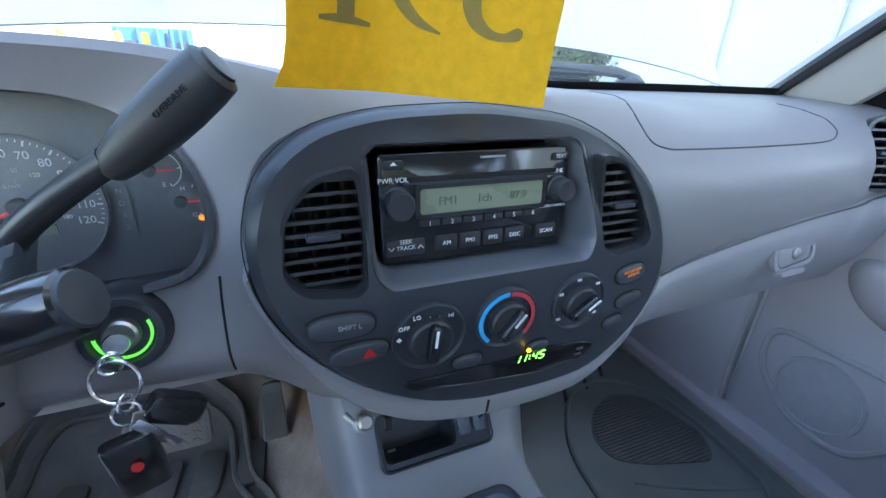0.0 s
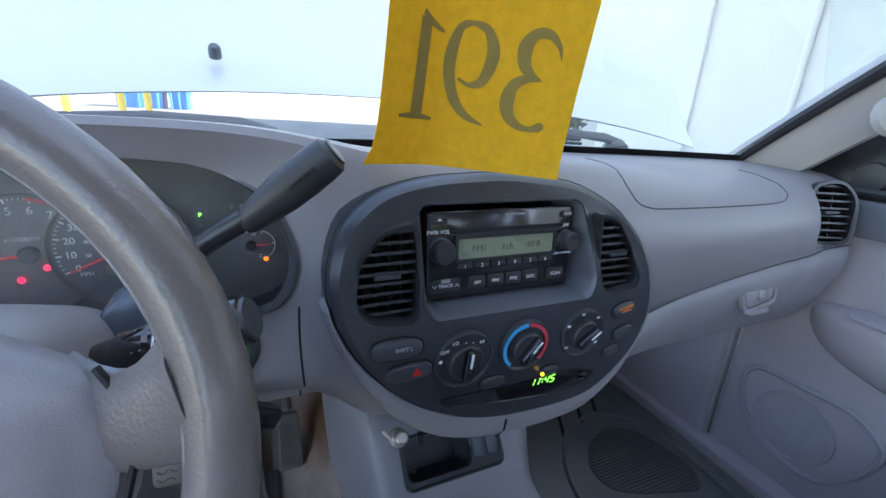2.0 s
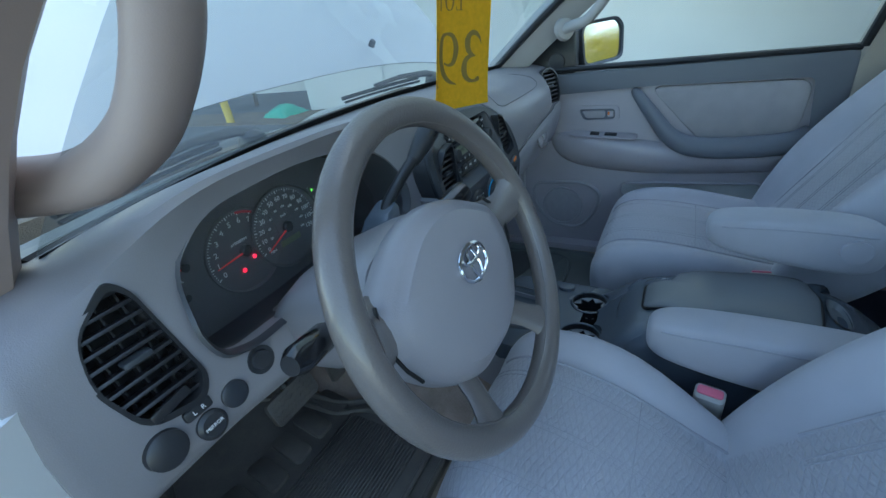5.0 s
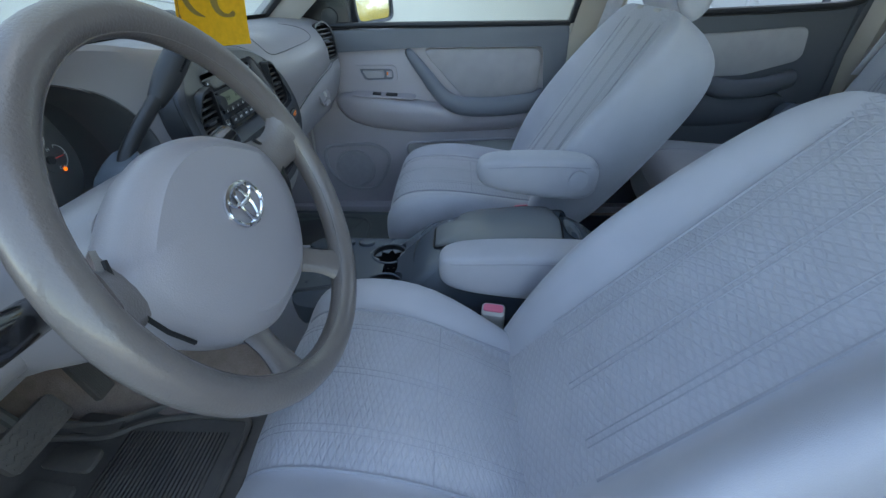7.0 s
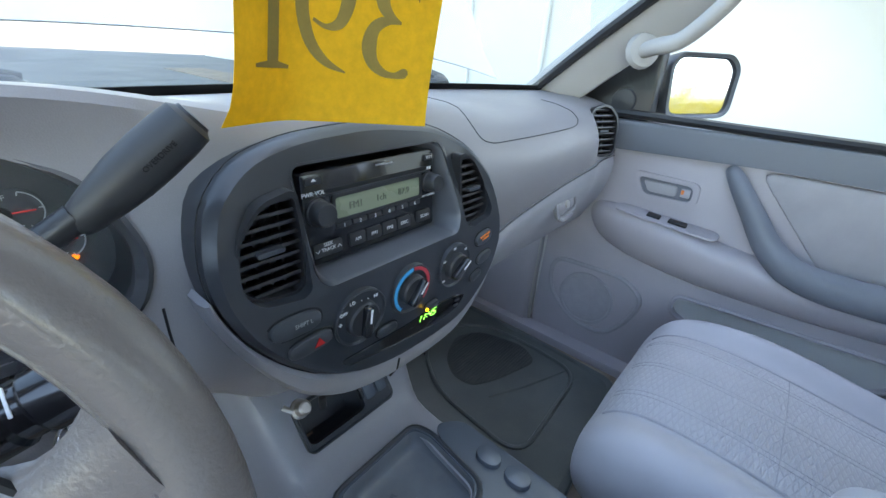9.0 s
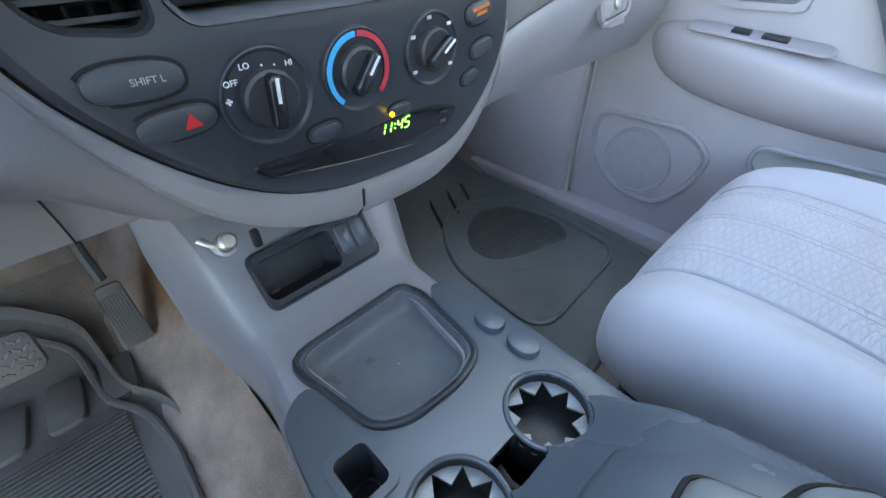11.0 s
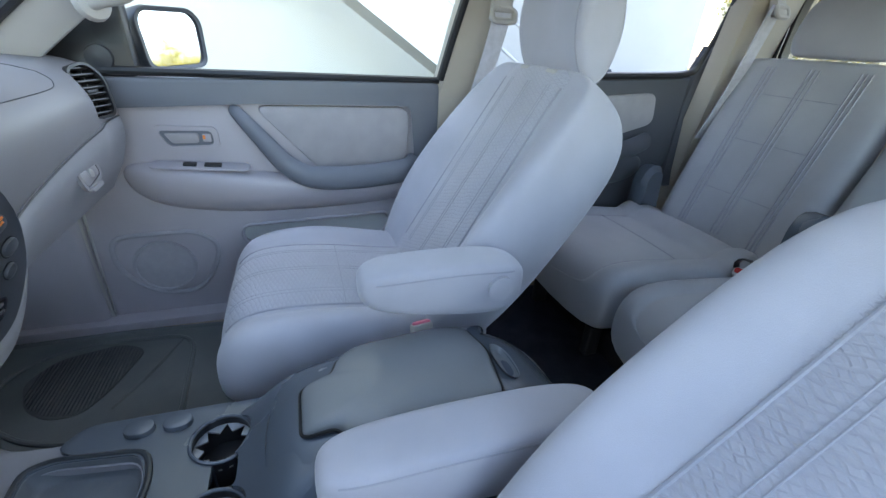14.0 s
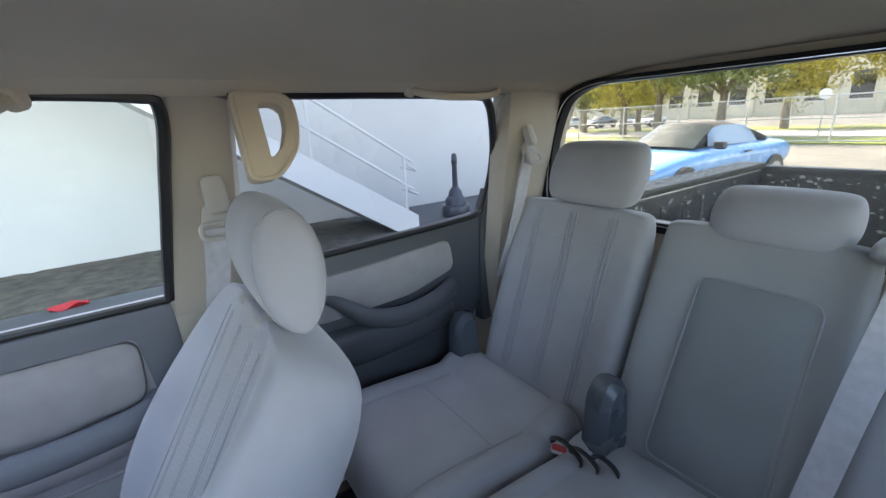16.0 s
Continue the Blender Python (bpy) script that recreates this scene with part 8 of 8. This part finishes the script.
for i in range(300):
    inner = i % 3 == 0
    c = Vector((rnd.uniform(-0.7, 0.7), -4.012, rnd.uniform(0.25, 0.60))) if not inner else Vector((0.715, rnd.uniform(-3.95, -2.1), rnd.uniform(0.25, 0.58)))
    w_, h_ = rnd.uniform(0.004, 0.022), rnd.uniform(0.003, 0.012)
    across = Vector((0, 1, 0)) if inner else Vector((1, 0, 0))
    flecks.faces.new([flecks.verts.new(c + across * (p * w_) + Vector((0, 0, q * h_))) for p, q in ((-1, -0.4), (0.3, -1), (1, 0.5), (-0.2, 1))])
tagged(finish("pale_flecks", flecks, M_CONCRETE), "small pale flecks on the black bed liner", "leaf litter", kind="stuff")

# ---- stair along the wall ----
stairs = thing("stairs", "white painted steel stair rising along the building wall", "stairs")
SX0, SX1 = 5.40, 6.55
FOOT, SLOPE = (-4.20, GROUND), 0.645


def stair_z(y, lift=0.0):
    return FOOT[1] + (y - FOOT[0]) * SLOPE + lift


TOPY = 3.2
for x in (SX0, SX1):
    part("stringer", prism([(FOOT[0] - 0.05, GROUND), (FOOT[0] + 0.35, GROUND), (TOPY, stair_z(TOPY, -0.22)), (TOPY, stair_z(TOPY, 0.20)), (FOOT[0] - 0.05, stair_z(FOOT[0], 0.20))], -0.02, 0.02, basis((x, 0, 0), (0, 1, 0), (0, 0, 1))), M_WALL, stairs)
part("soffit", prism([(FOOT[0] + 0.30, GROUND), (FOOT[0] + 0.34, GROUND), (TOPY, stair_z(TOPY, -0.22)), (TOPY, stair_z(TOPY, -0.19))], SX0 + 0.02, SX1 - 0.02, basis((0, 0, 0), (0, 1, 0), (0, 0, 1))), M_WALL, stairs)
n = 27
for i in range(n):
    y = FOOT[0] + 0.14 + 0.28 * i
    part("tread", hull((SX0, y - 0.15, stair_z(y) - 0.02), (SX1, y + 0.15, stair_z(y) + 0.02), 0.004), M_CONCRETE, stairs)
    if i % 5 == 0:
        part("post", tube([(SX0, y, stair_z(y)), (SX0, y, stair_z(y, 1.05))], 0.022, 8), M_WALL, stairs)
for lift in (1.05, 0.62):
    part("handrail", tube([(SX0, FOOT[0], stair_z(FOOT[0], lift)), (SX0, TOPY, stair_z(TOPY, lift))], 0.022, 8), M_WALL, stairs)
for lift in (0.85, 0.45):
    part("end_rail", tube([(SX0 + 0.2, FOOT[0] - 0.02, GROUND + lift + 0.15), (SX0 + 0.45, FOOT[0] - 0.35, GROUND + lift), (SX1, FOOT[0] - 0.45, GROUND + lift)], 0.018, 8), M_WALL, stairs)
part("landing", hull((SX0, TOPY, stair_z(TOPY, -0.05)), (WALL_X, TOPY + 2.2, stair_z(TOPY, 0.05)), 0.01), M_CONCRETE, stairs)
strip = tagged(finish("planting_strip", slab(lambda u, v: Vector((5.2 + 1.78 * u, -3.6 + 9 * v, GROUND + 0.02 + 0.015 * noise.noise(Vector((u * 30, v * 60, 0))))), 20, 80, (0, 0, -0.02)), material("dirt_strip", (0.10, 0.085, 0.06), 1.0, vary=0.5, scale=6, grain=10, grain_scale=60, dirt=0.4)), "bare dirt strip with litter at the foot of the wall", "dirt", kind="stuff")
rag = thing("litter", "crumpled red wrapper lying by the wall", "litter")
part("wrapper", slab(lambda u, v: Vector((5.05 + 0.10 * u, -0.05 + 0.32 * v, GROUND + 0.03 + 0.03 * math.sin(7 * v + 5 * u))), 6, 8, (0, 0, -0.006)), M_RED, rag)
pole = thing("ash_stand", "grey freestanding smokers' ash stand with stepped base", "ash stand")
part("body", lathe([(0.24, 0), (0.25, 0.02), (0.25, 0.16), (0.23, 0.20), (0.19, 0.21), (0.18, 0.30), (0.15, 0.34), (0.13, 0.35), (0.11, 0.44), (0.05, 0.52), (0.042, 0.90), (0.055, 0.92), (0.055, 0.97), (0.045, 0.98), (0.05, 1.03), (0.035, 1.08), (0, 1.09)], pose(5.65, -5.2, GROUND), 28), M_BTN, pole)
for y, w in ((3.6, 0.10), (5.2, 0.06)):
    part("conduit" if w < 0.08 else "downpipe", tube([(WALL_X - 0.05, y, GROUND), (WALL_X - 0.05, y, 9)], w / 2, 10), M_WALL, thing("wall_pipe", "white painted pipe running up the building wall", "pipe"))

# ---- blue car ----


M_CARDARK = material("dark_car_glass", (0.035, 0.045, 0.042), 0.25, vary=0.1, spec=0.15)
# the sky's reflection is put into this window's blue base colour
M_CARWIN = material("painted_sky_car_window", (0.20, 0.27, 0.38), 0.12, vary=0.05, coat=0.5)


def parked_car(at, rz, paint, roof, label, name="car"):
    c = thing(name, label, "car", at=(at[0], at[1], GROUND), rz=rz)
    # length along local x, nose at +x
    rings = []
    for x, w, zb, zt in ((-2.30, 1.30, 0.45, 0.80), (-2.25, 1.60, 0.35, 0.92), (-1.8, 1.76, 0.22, 0.98), (-0.8, 1.80, 0.20, 0.96), (0.4, 1.80, 0.20, 0.95), (1.1, 1.78, 0.22, 0.90), (1.8, 1.70, 0.25, 0.80), (2.2, 1.55, 0.30, 0.66), (2.32, 1.30, 0.36, 0.55)):
        h = w / 2
        rings.append([Vector((x, a, z)) for a, z in ((-h * 0.9, zb), (-h, (zb + zt) / 2 + 0.05), (-h * 0.97, zt - 0.10), (-h * 0.80, zt), (0, zt + 0.03), (h * 0.80, zt), (h * 0.97, zt - 0.10), (h, (zb + zt) / 2 + 0.05), (h * 0.9, zb))])
    body_ = part("body", loft(rings), paint, c, sub=2)
    rings = []
    for x, w, z in ((-1.75, 1.36, 0.96), (-1.2, 1.22, 1.22), (-0.7, 1.16, 1.36), (0.0, 1.14, 1.38), (0.35, 1.14, 1.32), (0.75, 1.26, 1.10), (1.05, 1.36, 0.94)):
        h = w / 2
        rings.append([Vector((x, a, q)) for a, q in ((-h * 1.14, 0.90), (-h * 1.05, (0.9 + z) / 2), (-h * 0.92, z - 0.03), (0, z + 0.02), (h * 0.92, z - 0.03), (h * 1.05, (0.9 + z) / 2), (h * 1.14, 0.90))])
    part("roof", loft(rings), roof, c, sub=1)
    wide, tall = [(-1.75, 1.36), (-1.2, 1.22), (-0.7, 1.16), (0.35, 1.14), (0.75, 1.26), (1.05, 1.36)], [(-1.75, 0.96), (-1.2, 1.22), (-0.7, 1.36), (0.0, 1.38), (0.35, 1.32), (0.75, 1.10), (1.05, 0.94)]
    part("windscreen", slab(lambda u, v: Vector((1.07 - 0.70 * v + 0.02 - 0.14 * abs(2 * u - 1) ** 2.5, (u - 0.5) * lerp(wide, 1.05 - 0.70 * v) * 0.98, lerp(tall, 1.05 - 0.70 * v) + 0.030 - 0.03 * abs(2 * u - 1) ** 3)), 10, 6, (-0.01, 0, -0.01)), M_CARDARK, c)
    for s in (-1, 1):
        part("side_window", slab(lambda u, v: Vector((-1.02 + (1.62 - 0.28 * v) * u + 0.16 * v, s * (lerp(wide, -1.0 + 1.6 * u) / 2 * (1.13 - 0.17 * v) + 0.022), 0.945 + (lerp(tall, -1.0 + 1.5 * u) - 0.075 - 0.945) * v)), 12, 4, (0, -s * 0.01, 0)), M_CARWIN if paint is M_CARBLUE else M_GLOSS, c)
        part("door_mirror", hull((0.62, s * 0.98 - 0.10, 0.92), (0.76, s * 0.98 + 0.08, 1.05), 0.03), M_BLACK, c)
        part("headlight", hull((2.05, s * 0.60 - 0.16, 0.56), (2.25, s * 0.60 + 0.16, 0.70), 0.04), M_WIRE, c)
        part("door_handle", hull((-0.45, s * 0.91 - 0.02, 0.80), (-0.27, s * 0.91 + 0.02, 0.83), 0.008), M_BLACK, c)
        for x in (-1.40, 1.42):
            wh = part("wheel", lathe([(0.33, -0.11), (0.34, -0.08), (0.34, 0.08), (0.33, 0.11), (0.22, 0.12), (0, 0.10)], pose(x, s * 0.80, 0.34, -90 * s, 0, 0), 24), M_BLACK, c)
            part("hub", lathe([(0.21, 0.11), (0.20, 0.13), (0, 0.115)], pose(x, s * 0.80, 0.34, -90 * s, 0, 0), 16), M_WIRE, wh)
    return c


parked_car((3.95, -9.85), 83, M_CARBLUE, M_TOP, "light blue convertible with black soft top parked behind the truck")
for i, (x, y, col) in enumerate(((34, -44, (0.6, 0.6, 0.6)), (31, -45, (0.03, 0.03, 0.035)), (25.5, -46, (0.55, 0.56, 0.58)), (4, -50, (0.03, 0.035, 0.06)), (0.5, -50, (0.04, 0.05, 0.08)), (-3.0, -51, (0.5, 0.5, 0.5)), (28, -46, (0.05, 0.05, 0.06)))):
    pm = material("far_car_paint", col, 0.3, vary=0.03, coat=0.5)
    parked_car((x, y), 80 + 7 * i, pm, pm, ("pale" if col[0] > 0.2 else "dark") + " car parked far behind the fence")

# ---- fence, verge, trees, far building ----
verge = tagged(finish("grass_verge", slab(lambda u, v: Vector((-60 + 120 * u, -27 + 4.0 * v, GROUND + 0.05)), 30, 4, (0, 0, -0.05)), M_GRASS), "sunlit grass verge along the fence", "grass", kind="stuff")
tagged(finish("pavement", slab(lambda u, v: Vector((-60 + 120 * u, -33.5 + 6.0 * v, GROUND + 0.06)), 30, 4, (0, 0, -0.05)), M_CONCRETE), "pale concrete pavement beyond the fence", "pavement", kind="structure")
tagged(finish("grass_verge", slab(lambda u, v: Vector((-60 + 120 * u, -40 + 6.0 * v, GROUND + 0.05)), 30, 4, (0, 0, -0.05)), M_GRASS), "second sunlit grass strip", "grass", kind="stuff")
fence = thing("fence", "galvanised chain-link fence behind the parking lot", "fence")
for i in range(22):
    x = -22 + 3.0 * i
    part("post", tube([(x, -23.2, GROUND), (x, -23.2, GROUND + 1.9)], 0.035, 8), M_WIRE, fence)
for z in (1.85, 1.0, 0.12):
    part("rail", tube([(-22, -23.2, GROUND + z), (41, -23.2, GROUND + z)], 0.025, 6), M_WIRE, fence)
bm = bmesh.new()
verts, faces = [], []
for k in range(420):
    x = -22 + 0.15 * k
    for sg in (-1, 1):
        a, b = (x, GROUND + 0.1), (x + sg * 1.75, GROUND + 1.85)
        verts += [(a[0] - 0.006, -23.2, a[1]), (a[0] + 0.006, -23.2, a[1]), (b[0] + 0.006, -23.2, b[1]), (b[0] - 0.006, -23.2, b[1])]
        faces.append(tuple(range(len(verts) - 4, len(verts))))
me = bpy.data.meshes.new("mesh")
me.from_pydata(verts, [], faces)
me.materials.append(M_WIRE)
net = new("netting", me)
net.parent = fence
tagged(net, kind="stuff")


def tree(at, height, spread, seed, leaf, label, trunk_r=0.22):
    rnd = random.Random(seed)
    t = thing("tree", label, "tree", group="trees", at=(at[0], at[1], GROUND))
    fork = height * 0.30
    bm = tube([(0, 0, -0.1), (0.05, 0, fork * 0.5), (0.0, 0.05, fork)], [trunk_r * 1.25, trunk_r, trunk_r * 0.8], 10)
    tips = []
    for i in range(9):
        a = 2 * math.pi * i / 9 + rnd.random()
        r = spread * (0.45 + 0.5 * rnd.random())
        e = Vector((r * math.cos(a), r * math.sin(a), fork + (height - fork) * (0.12 + 0.75 * rnd.random())))
        m_ = Vector((e.x * 0.45, e.y * 0.45, fork + (e.z - fork) * 0.65))
        tube([(0, 0, fork * 0.92), m_, e], [trunk_r * 0.5, trunk_r * 0.28, trunk_r * 0.08], 6, bm)
        tips += [m_, e, e.lerp(m_, 0.5)]
    part("trunk", bm, M_BARK, t)
    verts, faces = [], []
    for c in tips:
        for _ in range(20):
            p = c + Vector((rnd.gauss(0, 1), rnd.gauss(0, 1), rnd.gauss(0, 0.7))) * spread * 0.20
            for _ in range(16):
                q = p + Vector((rnd.gauss(0, 0.28), rnd.gauss(0, 0.28), rnd.gauss(0, 0.2)))
                d = Vector((rnd.gauss(0, 1), rnd.gauss(0, 1), rnd.gauss(0, 1))).normalized() * (0.075 + 0.085 * rnd.random())
                s = d.orthogonal().normalized() * d.length * 0.45
                k = len(verts)
                verts += [q - d, q + s, q + d, q - s]
                faces.append((k, k + 1, k + 2, k + 3))
    me = bpy.data.meshes.new("crown")
    me.from_pydata(verts, [], faces)
    me.materials.append(leaf)
    cr = new("crown", me)
    cr.parent = t
    return t


for i, (x, y, h, sp, lf) in enumerate(((18.0, -29.5, 7.0, 3.4, M_LEAF), (14.4, -27.5, 8.5, 4.2, M_LEAF), (10.6, -27.0, 8.0, 4.0, M_LEAFD), (1.5, -30.5, 8.0, 4.0, M_LEAF), (-4.0, -29.0, 8.0, 4.2, M_LEAFD), (24.0, -33.0, 8.0, 4.0, M_LEAFD), (10.5, -36.0, 7.5, 3.8, M_LEAF), (20.5, -35.5, 8.0, 4.4, M_LEAF), (4.8, -36.5, 8.0, 4.4, M_LEAF), (-1.0, -37.0, 8.5, 4.6, M_LEAFD), (28.0, -38.0, 8.5, 4.6, M_LEAF), (-8.5, -36.0, 8.5, 4.6, M_LEAF))):
    tree((x, y), h, sp, 11 + i, lf, "broad sunlit street tree with yellow-green leaves" if lf is M_LEAF else "broad green street tree")
far = thing("far_building", "long beige building with tall piers beyond the trees", "building")
part("wall", hull((-30, -84, GROUND), (68, -76, 11.0), 0.05), M_BEIGE, far)
for i in range(20):
    x = -28 + 4.6 * i
    part("pier", hull((x - 0.35, -76.0, GROUND), (x + 0.35, -75.6, 11.0), 0.05), M_BEIGE, far)
    w = part("window", hull((x + 0.9, -76.02, 1.2), (x + 3.1, -75.95, 4.6), 0.03), M_GLOSS, far)
    part("sill", hull((x + 0.85, -76.0, 1.05), (x + 3.15, -75.85, 1.2), 0.02), M_WALL, w)
sgn = thing("street_sign", "round white street sign on a post", "sign")
part("post", tube([(6.1, -26.0, GROUND), (6.1, -26.0, 1.55)], 0.03, 8), M_WIRE, sgn)
part("disc", lathe([(0.23, 0), (0.23, 0.02), (0, 0.02)], basis((6.1, -25.95, 1.33), (-1, 0, 0), (0, 0, 1)), 20), M_WHITE, sgn)

# ---- outside ahead of the truck ----
for x0, x1 in ((-9.5, -6.6), (-6.05, -4.75)):
    skip = thing("waste_skip", "blue steel waste skip across the lot", "skip", group="skips")
    part("body", loft([[Vector((x, y, z)) for x, y in ((x0 - k, 40 - k), (x1 + k, 40 - k), (x1 + k, 42.4 + k), (x0 - k, 42.4 + k))] for k, z in ((0, GROUND), (0.10, GROUND + 1.6), (0.15, GROUND + 2.8))]), M_SKIP, skip)
    part("fork_pocket", hull((x0 + 0.3, 39.78, GROUND + 1.5), (x0 + 0.3 + 0.58 * (x1 - x0), 39.98, GROUND + 1.9), 0.05), M_MATD, skip, "dark fork pocket")
    for k in (0.08, 0.5, 0.92):
        x = x0 + (x1 - x0) * k
        part("rib", hull((x - 0.07, 39.72, GROUND), (x + 0.07, 39.9, GROUND + 2.8), 0.01), M_SKIP, skip)
for x, y, h in ((-4.64, 14.0, 1.75), (-3.45, 14.0, 1.75), (-2.85, 14.0, 1.75), (5.85, 9.0, 0.95)):
    b = thing("bollard", "tall yellow painted steel bollard" if h > 1 else "yellow painted steel bollard", "bollard", group="bollards")
    part("tube", lathe([(0.09, 0), (0.09, h - 0.08), (0.07, h - 0.02), (0, h)], pose(x, y, GROUND), 14), M_YPOST, b)
tagged(finish("planting_bed", slab(lambda u, v: Vector((5.6 + 1.38 * u, 5.5 + 12.0 * v, GROUND + 0.02 + 0.03 * noise.noise(Vector((u * 8, v * 30, 5))))), 12, 40, (0, 0, -0.05)), M_MULCH), "brown bare planting bed along the white wall", "planting bed", kind="structure")
lump = thing("green_tarp", "green plastic sheet lying beside the wall ahead", "tarp")
part("sheet", slab(lambda u, v: Vector((6.15 + 0.8 * u, 7.5 + 0.8 * v, GROUND + 0.02 + 0.24 * (1 - (2 * u - 1) ** 2) ** 0.7 * (1 - (2 * v - 1) ** 2) ** 0.7 + 0.03 * noise.noise(Vector((u * 6, v * 6, 0))))), 10, 8, (0, 0, -0.02)), M_TEAL, lump)
front_wall = tagged(finish("wall_far", hull((-40, 62, GROUND), (WALL_X, 64, 4.5), 0.05), M_WALL), "pale wall across the far side of the lot", "wall", kind="structure")
tree((8.0, 10.6), 3.0, 0.62, 77, M_LEAFD, "small green tree at the corner of the white wall", 0.05)
# the truck's own skin and bonnet sides that close the view
skin = tagged(finish("roof_skin", slab(lambda u, v: Vector((-0.66 + 1.32 * u, -1.98 + 1.60 * v, 1.20 - 0.05 * abs(2 * u - 1) ** 4)), 12, 10, (0, 0, -0.02)), M_PAINT), "white painted steel roof of the truck", "roof", kind="structure")
for s in (-1, 1):
    tagged(finish("fender", slab(lambda u, v, s=s: Vector((s * (0.74 + 0.16 * u), 0.42 + 1.25 * v, lerp([(0.42, 0.60), (0.70, 0.592), (0.90, 0.578), (1.15, 0.540), (1.30, 0.485), (1.67, 0.42)], 0.42 + 1.25 * v) - 0.12 * u ** 2.5)), 8, 16, (0, 0, -0.03)), M_PAINT), "white front wing beside the engine bay", "wing", kind="structure")
tagged(finish("engine_bay", slab(lambda u, v: Vector((-0.72 + 1.44 * u, 0.50 + 1.15 * v, 0.45 + 0.04 * noise.noise(Vector((u * 9, v * 9, 2))))), 20, 20, (0, 0, -0.05)), M_BLACK), "dark engine bay under the raised bonnet", "engine bay", kind="structure")
for lo_, hi_ in (((-0.90, 0.62, -0.3), (-0.80, 1.7, 0.42)), ((0.80, 0.62, -0.3), (0.90, 1.7, 0.42)), ((0.785, -1.9, -0.2), (0.90, 0.62, 0.60)), ((-0.90, -1.9, -0.2), (-0.80, -0.92, 0.60))):
    tagged(finish("body_side", hull(lo_, hi_, 0.03), M_PAINT), "white painted truck body side", "body", kind="structure")

chassis = thing("truck_chassis", "dark steel truck chassis on four tyred wheels", "chassis")
for x in (-0.42, 0.42):
    part("frame_rail", hull((x - 0.05, -3.6, -0.30), (x + 0.05, 1.65, -0.16), 0.01), M_BLACK, chassis)
for y in (1.15, -2.35):
    part("axle", tube([(-0.72, y, GROUND + 0.37), (0.72, y, GROUND + 0.37)], 0.045, 10), M_BLACK, chassis)
    for x in (-0.80, 0.80):
        wm = pose(x, y, GROUND + 0.37, 0, 90 if x > 0 else -90, 0)
        wh = part("wheel", lathe([(0.245, -0.10), (0.24, 0.09), (0.20, 0.06), (0.08, 0.075), (0.0, 0.075)], wm, 28), M_STEEL, chassis)
        part("tyre", lathe([(0.24, -0.11), (0.34, -0.115), (0.37, -0.08), (0.37, 0.08), (0.34, 0.115), (0.24, 0.11)], wm, 36), M_MATD, wh)
